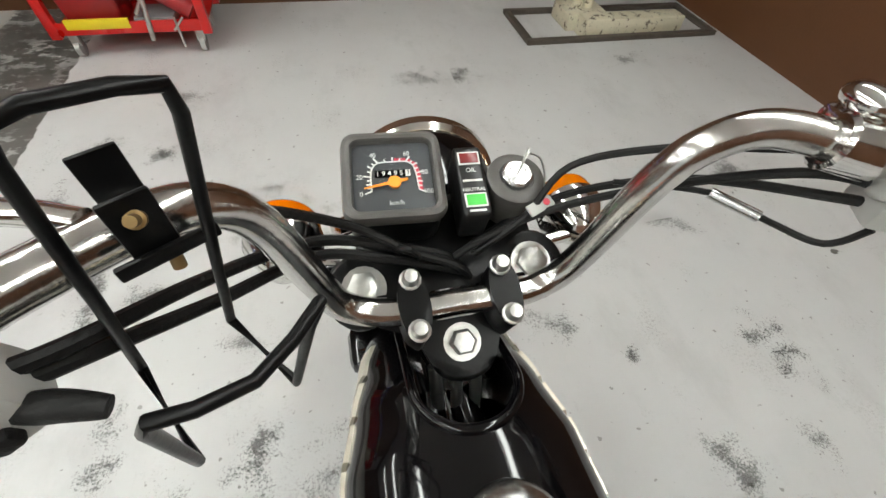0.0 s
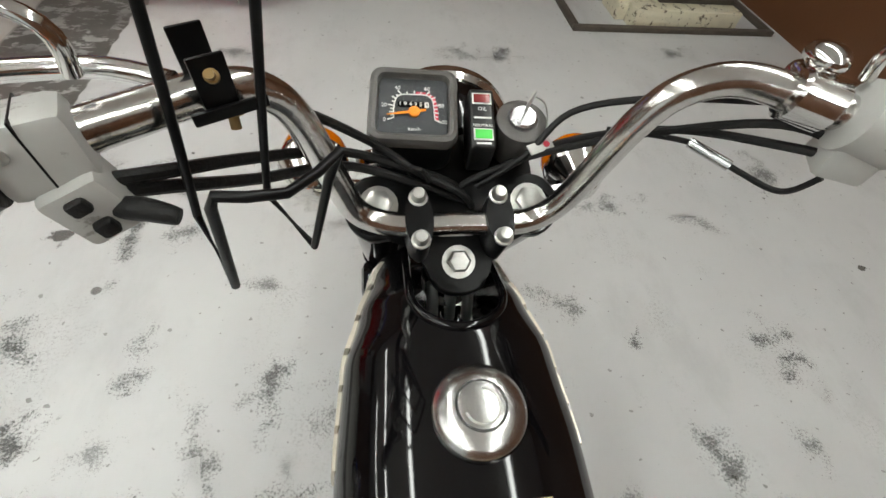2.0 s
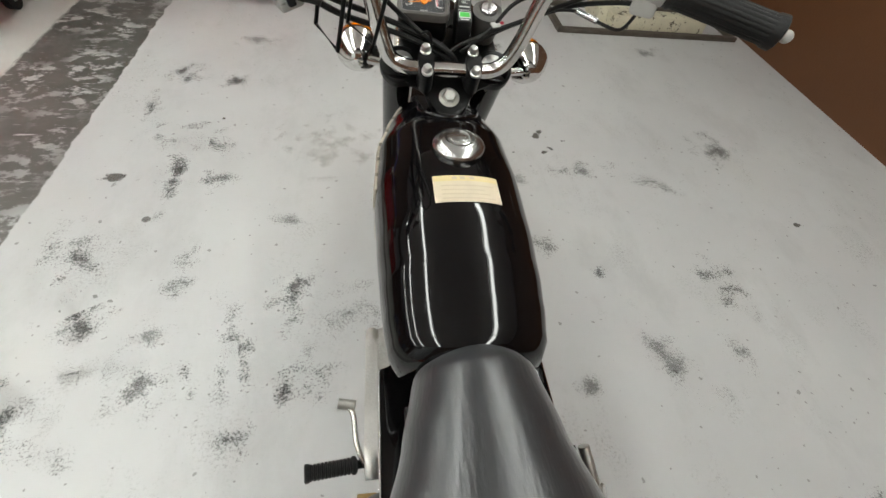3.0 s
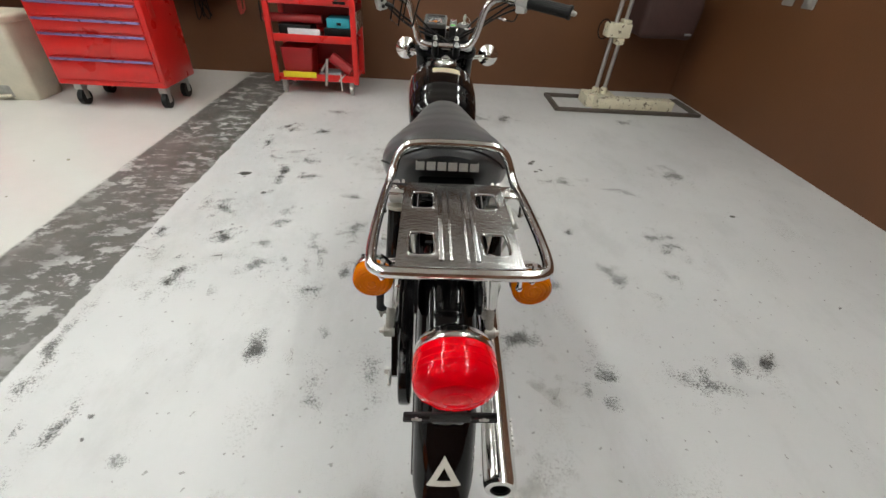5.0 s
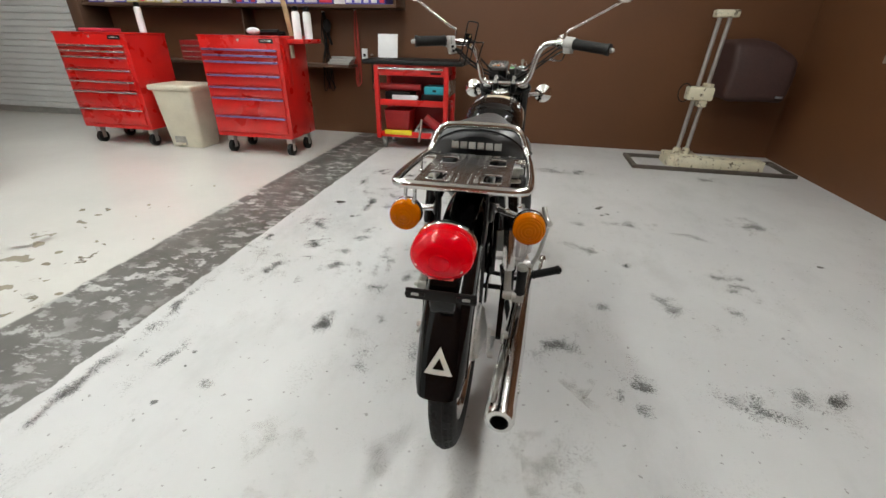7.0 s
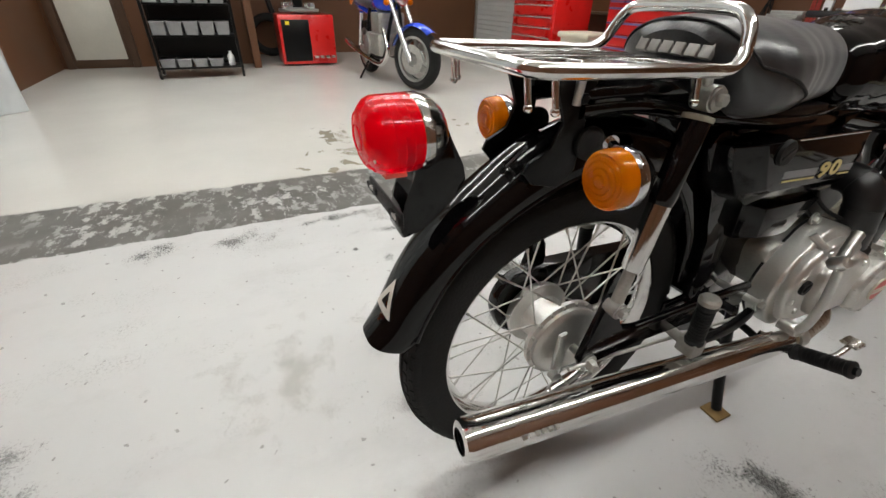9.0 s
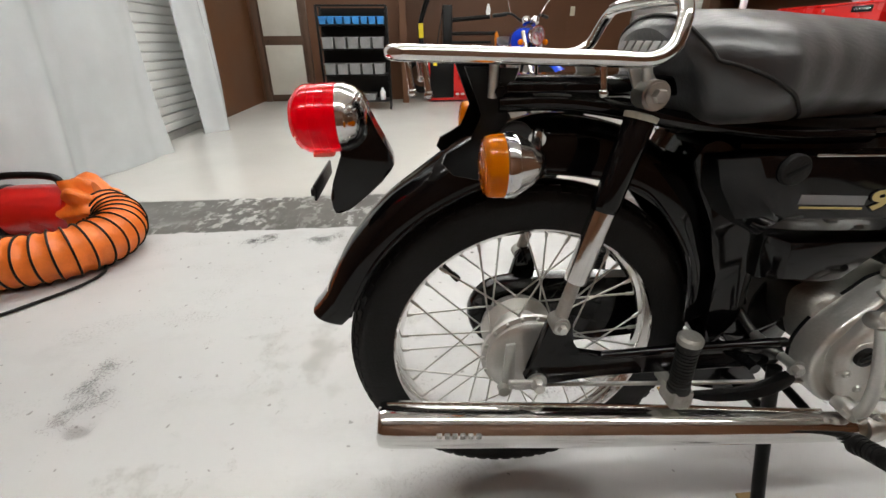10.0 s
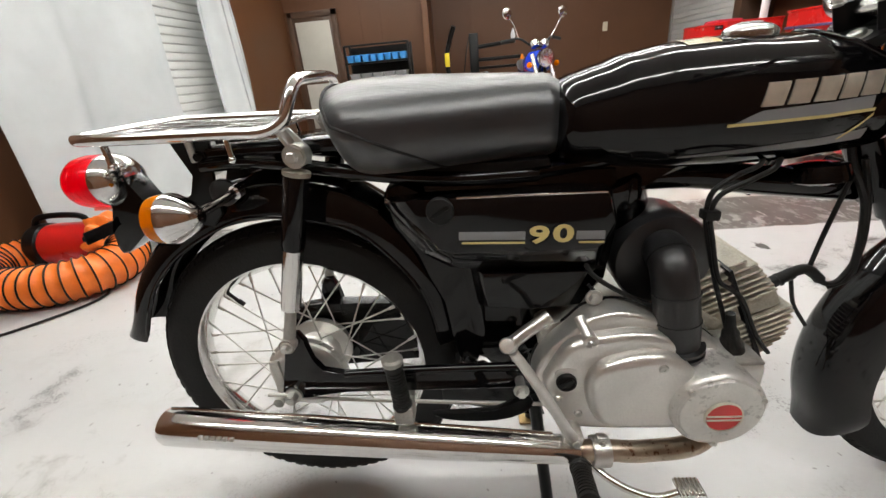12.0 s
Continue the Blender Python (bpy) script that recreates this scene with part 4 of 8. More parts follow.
# swing arm
swing = bmesh.new()
for sgn in (-1, 1):
    join(swing, slab([(-0.012, 0.346), (-0.020, 0.335), (-0.012, 0.318), (0.030, 0.318), (0.10, 0.333), (0.40, 0.326), (0.415, 0.345), (0.40, 0.366), (0.10, 0.366), (0.062, 0.375), (0.047, 0.400), (0.045, 0.440), (0.035, 0.458), (0.018, 0.458), (0.008, 0.440)], 0.094 * sgn, 0.108 * sgn, 0.003))
arm = part("swing_arm", swing, BLACK, bike, "glossy black swing arm")
for sgn in (-1, 1):
    bm = bmesh.new()
    tube([(0.101 * sgn, 0.10, 0.364), (0.101 * sgn, 0.25, 0.368), (0.101 * sgn, 0.41, 0.368)], 0.008, 10, 4, bm)
    part("arm_lip", bm, BLACK, arm)
part("axle", rod((-0.125, 0, 0.328), (0.128, 0, 0.328), 0.008, n=14), STEEL, arm, "plated rear axle")
for sgn in (-1, 1):
    part("axle_nut", hexbolt((0.108 * sgn, 0, 0.328), (sgn, 0, 0), 0.011, 0.016), STEEL, arm)
    part("chain_adjuster", rod((0.112 * sgn, -0.045, 0.333), (0.112 * sgn, 0.0, 0.330), 0.004, n=8), STEEL, arm)
    part("pivot_bolt", join(hexbolt((0.135 * sgn, 0.404, 0.346), (sgn, 0, 0), 0.009, 0.012), rod((0.05 * sgn, 0.404, 0.346), (0.135 * sgn, 0.404, 0.346), 0.008, n=10)), STEEL, arm)
part("chain_case", slab([(-0.085, 0.335), (-0.070, 0.385), (-0.02, 0.412), (0.10, 0.412), (0.30, 0.402), (0.42, 0.395), (0.42, 0.30), (0.30, 0.275), (0.10, 0.262), (0.0, 0.258), (-0.06, 0.280)], -0.090, -0.060, 0.008, 3), BLACK, arm, "enclosed black chain case")
bm = tube([(0.085, -0.03, 0.300), (0.10, 0.10, 0.305), (0.11, 0.30, 0.300), (0.12, 0.45, 0.30)], 0.0035, 8, 4)
join(bm, slab([(-0.045, 0.378), (-0.030, 0.380), (-0.026, 0.305), (-0.035, 0.285), (-0.048, 0.290)], 0.074, 0.082, 0.003))
rod((0.078, -0.045, 0.292), (0.092, -0.045, 0.292), 0.010, n=12, bm=bm)
part("brake_rod", bm, STEEL, arm, "rear brake lever and rod")
part("arm_boss", rod((0.10, 0.341, 0.344), (0.132, 0.341, 0.344), 0.009, n=14), BLACK, arm)

# muffler and exhaust
m0, m1 = V((0.174, 0.480, 0.253)), V((0.126, -0.245, 0.279))
L = (m1 - m0).length
muff = part("muffler", lathe([(0.0215, -0.012), (0.0225, 0.0), (0.0245, 0.06), (0.0290, 0.22), (0.0330, 0.45), (0.0345, L - 0.03), (0.0340, L - 0.006), (0.0310, L + 0.002), (0.025, L + 0.004), (0.021, L + 0.004), (0.020, L - 0.05), (0.001, L - 0.05)], m0, m1 - m0, 48), CHROME, bike, "long chrome muffler")
part("seam", tube([m0.lerp(m1, t) + V((-0.010, 0, 0.0235 + 0.0105 * min(1, t * 1.7))) for t in (0.04, 0.25, 0.5, 0.75, 0.985)], 0.0022, 6, 4), WORNCHROME, muff)
bm = bmesh.new()
for k in range(6):
    p = m0.lerp(m1, 0.80 + k * 0.016)
    box(p + V((0.0300, -0.004, 0.008)), p + V((0.0350, 0.004, 0.016)), 0.001, bm, seg=1)
part("stamped_mark", bm, STEEL, muff, "stamped maker's mark blocks")
part("bore", lathe([(0.0195, L - 0.045), (0.0195, L - 0.001), (0.0205, L - 0.001), (0.0205, L - 0.045)], m0, m1 - m0, 32), SATIN, muff)
part("exhaust_pipe", tube([(0.02, 0.800, 0.345), (0.03, 0.800, 0.300), (0.07, 0.775, 0.255), (0.145, 0.70, 0.235), (0.168, 0.60, 0.240), (0.174, 0.54, 0.250), (0.174, 0.47, 0.253)], 0.0175, 18, 6), BURNT, bike, "heat-stained chrome exhaust pipe")
bm = lathe([(0.0240, 0), (0.0250, 0.002), (0.0250, 0.026), (0.0240, 0.028)], (0.174, 0.540, 0.249), (0, -1, 0.03), 24)
box((0.167, 0.518, 0.268), (0.181, 0.534, 0.284), 0.003, bm)
hexbolt((0.182, 0.526, 0.277), (1, 0, 0), 0.0042, 0.006, bm)
part("exhaust_clamp", bm, STEEL, muff, "steel exhaust clamp")

# foot rests and stand
fr = part("footrest_bar", tube([(-0.243, 0.479, 0.285), (-0.15, 0.490, 0.272), (-0.10, 0.495, 0.250), (0.10, 0.495, 0.222), (0.14, 0.497, 0.213), (0.20, 0.488, 0.243), (0.298, 0.477, 0.285)], 0.0085, 12, 5), SATIN, bike, "footrest bar with rubber pegs")


def ribbed(p, q, r, count):
    """A ribbed rubber sleeve between two points."""
    prof, ln = [(r * 0.8, 0), (r * 1.1, 0.004), (r * 1.1, 0.010)], (V(q) - V(p)).length
    for k in range(count):
        a = 0.012 + (ln - 0.022) * k / count
        b = (ln - 0.022) / count
        prof += [(r * 0.88, a), (r * 0.88, a + b * 0.35), (r, a + b * 0.42), (r, a + b * 0.95)]
    return lathe(prof + [(r * 1.1, ln - 0.009), (r * 1.12, ln - 0.002), (r * 0.9, ln)], p, V(q) - V(p), 20)


part("peg_rubber", ribbed((0.195, 0.489, 0.241), (0.292, 0.478, 0.283), 0.0155, 11), RUBBER, fr, "ribbed black rubber peg")
part("peg_rubber", ribbed((-0.150, 0.490, 0.271), (-0.248, 0.479, 0.286), 0.0155, 11), RUBBER, fr, "ribbed black rubber peg")
for sgn in (-1, 1):
    peg = part("pillion_peg", ribbed((0.150 * sgn, 0.206, 0.330), (0.150 * sgn, 0.200, 0.425), 0.0150, 12), RUBBER, bike, "folded ribbed pillion peg")
    part("peg_cap", lathe([(0.0165, 0), (0.0172, 0.003), (0.0172, 0.009), (0.014, 0.013), (0.002, 0.0135)], (0.150 * sgn, 0.200, 0.422), (0, 0, 1), 22), DULL, peg, "dull round peg cap")
    bm = rod((0.10 * sgn, 0.210, 0.320), (0.160 * sgn, 0.208, 0.318), 0.010, n=12)
    box((0.138 * sgn - 0.010, 0.192, 0.305), (0.138 * sgn + 0.022 * sgn + 0.004, 0.224, 0.338), 0.004, bm)
    part("peg_bracket", bm, DULL, peg)
    leg = part("centre_stand", tube([(0.085 * sgn, 0.430, 0.300), (0.10 * sgn, 0.440, 0.20), (0.125 * sgn, 0.452, 0.07), (0.140 * sgn, 0.455, 0.012)], 0.0115, 12, 5), SATIN, bike, "black stand leg with plated foot")
    part("stand_foot", box((0.142 * sgn - 0.024, 0.428, 0.0), (0.142 * sgn + 0.024, 0.478, 0.007), 0.003), BRASS, leg, "rusty gold stand foot")
part("stand_bridge", rod((-0.10, 0.440, 0.20), (0.10, 0.440, 0.20), 0.010), SATIN, bike)
part("stand_tang", slab([(0.255, 0.287), (0.262, 0.295), (0.33, 0.292), (0.385, 0.306), (0.41, 0.325), (0.425, 0.312), (0.41, 0.290), (0.36, 0.276), (0.30, 0.277)], 0.118, 0.130, 0.003, 2), SATIN, bike)
part("brake_pedal", tube([(0.135, 0.475, 0.245), (0.20, 0.53, 0.222), (0.228, 0.59, 0.212), (0.234, 0.632, 0.232)], 0.0062, 10, 5), WORNCHROME, bike, "chrome brake pedal")
pad = part("pedal_pad", box((0.216, 0.622, 0.234), (0.250, 0.660, 0.241), 0.004), WORNCHROME, bike, "ribbed pedal pad")
for k in range(6):
    part("pad_rib", box((0.218, 0.6245 + 0.0058 * k, 0.2402), (0.248, 0.6278 + 0.0058 * k, 0.2432), 0.001, seg=1), WORNCHROME, pad)
part("shift_lever", tube([(-0.125, 0.47, 0.31), (-0.150, 0.52, 0.29), (-0.160, 0.585, 0.285), (-0.180, 0.603, 0.288)], 0.006, 10, 5), WORNCHROME, bike, "chrome gear lever")
part("shift_pad", rod((-0.155, 0.600, 0.287), (-0.190, 0.606, 0.289), 0.011), DULL, bike)

# engine
FLANGE = [(0.424, 0.370), (0.435, 0.407), (0.456, 0.436), (0.481, 0.459), (0.497, 0.476), (0.513, 0.486), (0.545, 0.493), (0.578, 0.488), (0.615, 0.474), (0.665, 0.450), (0.715, 0.412), (0.745, 0.365), (0.722, 0.290), (0.690, 0.262), (0.640, 0.258), (0.517, 0.264), (0.479, 0.271), (0.454, 0.292), (0.431, 0.330)]
STEP = [(0.437, 0.377), (0.446, 0.405), (0.469, 0.444), (0.501, 0.461), (0.566, 0.468), (0.604, 0.462), (0.650, 0.440), (0.690, 0.400), (0.700, 0.345), (0.680, 0.290), (0.611, 0.280), (0.511, 0.284), (0.478, 0.295), (0.451, 0.335)]
DOME = [(0.497, 0.372), (0.500, 0.403), (0.514, 0.424), (0.537, 0.436), (0.568, 0.443), (0.599, 0.443), (0.632, 0.430), (0.655, 0.405), (0.668, 0.360), (0.660, 0.315), (0.633, 0.304), (0.539, 0.306), (0.510, 0.327)]
CORE = [(0.435, 0.430), (0.445, 0.385), (0.470, 0.340), (0.510, 0.322), (0.560, 0.318), (0.650, 0.318), (0.700, 0.335), (0.712, 0.390), (0.705, 0.430), (0.66, 0.440), (0.60, 0.445), (0.54, 0.455), (0.49, 0.455), (0.45, 0.448)]
eng = part("engine", slab(CORE, -0.106, 0.100, 0.012, 3), DULL, bike, "cast aluminium single cylinder engine")
cover = part("clutch_cover", rolled_pad(FLANGE, 0.098, 0.142, 0.008), ALLOY, eng, "silver clutch cover")
part("cover_step", rolled_pad(STEP, 0.138, 0.163, 0.012), ALLOY, cover)
part("cover_dome", rolled_pad(DOME, 0.158, 0.186, 0.016), ALLOY, cover)
part("cover_gasket", slab([(0.5775 + (y - 0.5775) * 1.012, 0.375 + (z - 0.375) * 1.014) for y, z in FLANGE], 0.094, 0.099, 0.0, 3), SATIN, eng)
SCREWS = [(0.458, 0.354, 0.160), (0.504, 0.455, 0.160), (0.601, 0.424, 0.182), (0.490, 0.322, 0.160)]
for y, z, x in SCREWS:
    part("screw_boss", lathe([(0.0125, -0.030), (0.0115, 0.0015), (0.0095, 0.003)], (x, y, z), (1, 0, 0), 20), ALLOY, cover)
bm = rod((0.128, 0.493, 0.480), (0.158, 0.503, 0.457), 0.0075, n=12)
part("cover_rib", bm, ALLOY, cover)
disc = part("generator_cover", lathe([(0.078, -0.045), (0.0695, -0.020), (0.0665, 0.000), (0.0665, 0.024), (0.0650, 0.031), (0.0610, 0.0345), (0.0595, 0.0340), (0.057, 0.037), (0.0005, 0.039)], (0.165, 0.6835, 0.3525), (1, 0, 0), 56), PATINA, eng, "round silver side cover with red badge")
part("badge", lathe([(0.0250, 0), (0.0250, 0.0025), (0.0240, 0.0035), (0.0005, 0.0038)], (0.2035, 0.6855, 0.3495), (1, 0, 0), 40), REDDISC, disc, "red enamel badge with a silver bar")
bm = lathe([(0.0250, 0.0), (0.0266, 0.0), (0.0266, 0.004), (0.0250, 0.004)], (0.2035, 0.6855, 0.3495), (1, 0, 0), 40, cap=False)
for dz in (0.002, -0.005):
    box((0.2065, 0.6615, 0.3495 + dz), (0.2090, 0.7095, 0.3517 + dz), 0.0004, bm, seg=1)
part("badge_rim", bm, SILVERLET, disc)
for a in (20, 140, 268):
    e = V((0, math.cos(radians(a)), math.sin(radians(a))))
    part("cover_screw", lathe([(0.0055, 0.026), (0.0055, 0.0365), (0.004, 0.038), (0.0005, 0.036)], V((0.165, 0.6835, 0.3525)) + e * 0.0590, (1, 0, 0), 14), STEEL, disc)
for y, z, x in SCREWS:
    part("cover_screw", lathe([(0.0070, -0.004), (0.0070, 0.0045), (0.0055, 0.0070), (0.0020, 0.0072), (0.0015, 0.0055)], (x, y, z), (1, 0, 0), 14), STEEL, cover)
part("drain_plug", lathe([(0.005, 0), (0.005, 0.012)], (0.192, 0.690, 0.292), (0, 0, -1), 6), STEEL, eng)
part("filler_cap", lathe([(0.0150, 0), (0.0160, 0.006), (0.0150, 0.010), (0.0125, 0.0105), (0.0115, 0.0075), (0.001, 0.0075)], (0.161, 0.4690, 0.3885), (1, 0, 0), 24), RUBBER, eng, "black oil filler cap")
part("cap_bar", box((0.1685, 0.4580, 0.3855), (0.1730, 0.4800, 0.3915), 0.0012, m=Matrix.Translation((0, 0.469, 0.3885)) @ Matrix.Rotation(0.6, 4, "X") @ Matrix.Translation((0, -0.469, -0.3885))), RUBBER, eng)
part("filler_lug", slab([(0.452, 0.402), (0.462, 0.412), (0.484, 0.410), (0.488, 0.378), (0.474, 0.366), (0.454, 0.376)], 0.158, 0.1645, 0.003, 2), ALLOY, cover)
part("mount_bolt", hexbolt((0.105, 0.520, 0.500), (1, 0, 0), 0.009, 0.012), STEEL, eng)
part("left_cover", slab(CORE, -0.128, -0.105, 0.010, 3, 3), ALLOY, eng)
# cylinder barrel and head: cooling fins run along the cylinder, which leans up to the front
dv = V((0, 0.91, 0.4146)).normalized()
up = V((0, -0.4146, 0.91)).normalized()
o = V((0.0, 0.772, 0.437))
M = Matrix.Translation(o) @ Matrix(((1, 0, 0, 0), (0, dv.y, up.y, 0), (0, dv.z, up.z, 0), (0, 0, 0, 1)))
cyl = part("cylinder", box((-0.050, -0.085, -0.062), (0.050, -0.002, 0.066), 0.012, m=M), FIN, eng, "weathered cylinder barrel with cooling fins")
head = part("cylinder_head", box((-0.050, 0.002, -0.058), (0.050, 0.040, 0.060), 0.012, m=M), FIN, eng, "oxidised cylinder head with cooling fins")
HEAD_FRONT = [(-0.112, 0.016), (-0.077, 0.052), (-0.028, 0.073), (0.006, 0.060), (0.073, 0.045), (0.095, 0.020), (0.110, 0.004)]
for k in range(20):
    zz = -0.106 + k * 0.0106
    if -0.014 < zz < 0.016:
        continue
    w_ = 0.080 - 0.9 * max(0, abs(zz + 0.004) - 0.055) ** 1.3
    back = -0.070 if zz > -0.055 else -0.070 + (-0.055 - zz) * 0.8
    part("fin", box((-w_, back, zz), (w_, -0.003, zz + 0.0042), 0.0014, m=M, seg=1), FIN, cyl)
    front = interp(HEAD_FRONT, zz)[1]
    if front > 0.012 and zz < 0.088:
        part("fin", box((-w_ + 0.003, 0.003, zz), (w_ - 0.003, front, zz + 0.0042), 0.0014, m=M, seg=1), FIN, head)
part("barrel_band", box((-0.074, -0.066, -0.014), (0.074, -0.003, 0.018), 0.006, m=M), FIN, cyl)
part("head_band", box((-0.072, 0.003, -0.014), (0.072, 0.060, 0.018), 0.008, m=M), FIN, head)
part("barrel_rib", box((-0.079, -0.046, 0.020), (0.081, -0.030, 0.082), 0.003, m=M @ Matrix.Rotation(0.5, 4, "X")), FIN, cyl)
part("gasket", box((-0.079, -0.0025, -0.096), (0.0815, 0.0025, 0.092), 0, m=M), SATIN, eng)
bm = tube([(0.040, 0.812, 0.462), (0.040, 0.834, 0.476), (0.040, 0.858, 0.489)], 0.0098, 14, 4)
tube([(0.040, 0.852, 0.487), (0.041, 0.872, 0.496), (0.040, 0.888, 0.490), (0.038, 0.906, 0.474)], 0.0085, 12, 5, bm)
for t_ in (0.25, 0.6):
    lathe([(0.0112, -0.002), (0.0112, 0.002)], V((0.040, 0.812, 0.462)).lerp(V((0.040, 0.858, 0.489)), t_), (0, 0.86, 0.5), 16, bm)
part("spark_plug_cap", bm, RUBBER, eng, "black spark plug cap")
part("plug_lead", tube([(0.038, 0.900, 0.480), (0.036, 0.920, 0.464), (0.032, 0.945, 0.470), (0.030, 0.962, 0.520), (0.030, 0.950, 0.60), (0.030, 0.925, 0.67)], 0.0046, 8, 6), RUBBER, eng)
# carburettor housing on the crankcase, intake elbow, air cleaner
carb = part("carburettor_cover", box((0.070, 0.690, 0.320), (0.166, 0.762, 0.406), 0.012, seg=3), ALLOY, eng, "cast carburettor housing")
part("housing_lid", box((0.078, 0.696, 0.404), (0.163, 0.758, 0.411), 0.003), DULL, carb)
part("carburettor", lathe([(0.019, 0), (0.018, 0.010), (0.013, 0.020), (0.012, 0.032), (0.008, 0.040), (0.0065, 0.066)], (0.128, 0.727, 0.410), (0, -0.18, 1), 20), RUBBER, eng, "black rubber carburettor boot")
elbow = part("intake_elbow", tube([(0.060, 0.632, 0.560), (0.090, 0.629, 0.562), (0.114, 0.627, 0.552), (0.127, 0.628, 0.530), (0.131, 0.632, 0.500), (0.133, 0.637, 0.465), (0.134, 0.641, 0.420)], lambda t: 0.0315 + 0.001 * t, 28, 6), BOOT, bike, "black rubber intake elbow")
for p, d in (((0.104, 0.628, 0.559), (0.86, -0.05, -0.3)), ((0.130, 0.630, 0.516), (0.14, 0.1, -1)), ((0.1325, 0.636, 0.472), (0.05, 0.12, -1))):
    part("moulded_ring", lathe([(0.0314, -0.0014), (0.0338, -0.0014), (0.0338, 0.0014), (0.0314, 0.0014)], p, d, 28, cap=False), BOOT, elbow)
bm = bmesh.new()
for h in (0.0, 0.0105):
    lathe([(0.0335, h), (0.0385, h + 0.0015), (0.0385, h + 0.0065), (0.0335, h + 0.008)], (0.135, 0.6405, 0.4330), (0, 0.10, -1), 30, bm)
part("elbow_band", bm, BOOT, elbow)
part("air_cleaner", lathe([(0.02, -0.09), (0.068, -0.085), (0.077, -0.072), (0.078, 0.012), (0.074, 0.022), (0.066, 0.025), (0.040, 0.028), (0.001, 0.028)], (0.045, 0.637, 0.537), (1, 0, 0), 48), BOOT, bike, "black round air cleaner")
part("coil_cover", lathe([(0.02, -0.05), (0.05, -0.045), (0.056, -0.03), (0.056, 0.03), (0.05, 0.04), (0.002, 0.042)], (0.0, 0.565, 0.640), (0.3, -0.3, 0.8), 24), BLACK, bike)
part("breather_hose", tube([(0.095, 0.505, 0.560), (0.100, 0.520, 0.535), (0.108, 0.560, 0.508), (0.118, 0.600, 0.490)], 0.0040, 8, 6), RUBBER, bike)
# kick starter
kick = part("kick_starter", tube([(0.188, 0.478, 0.296), (0.200, 0.466, 0.322), (0.212, 0.438, 0.386), (0.219, 0.402, 0.458), (0.221, 0.384, 0.490)], lambda t: 0.0088 - 0.0020 * t, 12, 5), ALLOY, bike, "aluminium kick start lever")
bm = lathe([(0.0095, -0.014), (0.0110, -0.011), (0.0110, 0.009), (0.0090, 0.012), (0.004, 0.0125)], (0.219, 0.378, 0.500), (0.75, -0.25, 0.6), 18)
part("pedal_joint", bm, ALLOY, kick)
part("pedal_bar", tube([(0.217, 0.384, 0.504), (0.210, 0.408, 0.519), (0.204, 0.434, 0.534)], 0.0088, 14, 4), STEEL, kick, "knurled pedal bar")
bm = lathe([(0.014, -0.020), (0.0145, 0.012), (0.012, 0.016), (0.002, 0.017)], (0.176, 0.480, 0.292), (1, 0, 0), 22)
box((0.176, 0.462, 0.286), (0.192, 0.480, 0.298), 0.003, bm)
hexbolt((0.192, 0.482, 0.290), (1, 0, 0), 0.0065, 0.007, bm)
part("kick_boss", bm, ALLOY, kick)

# luggage rack
zt = 0.788
RACK = [(0.085, -0.199), (0.112, -0.194), (0.124, -0.174), (0.127, -0.10), (0.123, 0.02), (0.119, 0.072)]
rise = [(0.114, 0.098, 0.011), (0.107, 0.108, 0.031), (0.098, 0.113, 0.047), (0.080, 0.116, 0.059), (0.036, 0.118, 0.062)]
right = [(x, y, zt + (0.07 - y) * 0.034) for x, y in RACK] + [(x, y, zt + h) for x, y, h in rise]
rack = part("luggage_rack", tube([(0.008, -0.200, zt + 0.0092)] + [(x + 0.008, y, z) for x, y, z in right] + [(0.008, 0.1185, zt + 0.062)] + [(0.008 - x, y, z) for x, y, z in reversed(right)], 0.0082, 14, 4, loop=True), CHROME, bike, "chrome tubular luggage rack")
plate = bmesh.new()
xs = [-0.082, -0.066, -0.028, 0.044, 0.082, 0.098]
ys = [-0.186, -0.158, -0.098, -0.022, 0.036, 0.074]
HOLES = {(1, 1), (3, 1), (1, 3), (3, 3)}
for i in range(5):
    for j in range(5):
        if (i, j) in HOLES:
            # rolled rim round each opening
            x0, x1, y0, y1 = xs[i], xs[i + 1], ys[j], ys[j + 1]
            c = 0.008
            tube([(x0 + c, y0, zt), (x1 - c, y0, zt), (x1, y0 + c, zt), (x1, y1 - c, zt), (x1 - c, y1, zt), (x0 + c, y1, zt), (x0, y1 - c, zt), (x0, y0 + c, zt)], 0.0024, 8, 3, plate, loop=True)
            continue
        box((xs[i], ys[j], zt - 0.002), (xs[i + 1], ys[j + 1], zt + 0.0015), 0, plate)
TILT = Matrix.Translation((0, 0.07, zt)) @ Matrix.Rotation(radians(-1.95), 4, "X") @ Matrix.Translation((0, -0.07, -zt))
bmesh.ops.transform(plate, matrix=TILT, verts=plate.verts)
part("rack_plate", plate, RACKPLATE, rack, "pressed chrome rack plate with four openings")
for x, w, h in ((-0.018, 0.004, 0.004), (0.034, 0.004, 0.004), (-0.004, 0.002, 0.003), (0.020, 0.002, 0.003)):
    part("rib", box((x - w, -0.172, zt + 0.001), (x + w, 0.062, zt + h), h * 0.4, m=TILT), RACKPLATE, rack)
for sgn in (-1, 1):
    x0_, x1_ = sorted((0.083 * sgn + 0.008, 0.121 * sgn + 0.008))
    part("rack_tab", box((x0_, 0.032, zt - 0.004), (x1_, 0.070, zt + 0.002), 0.0015), CHROME, rack)
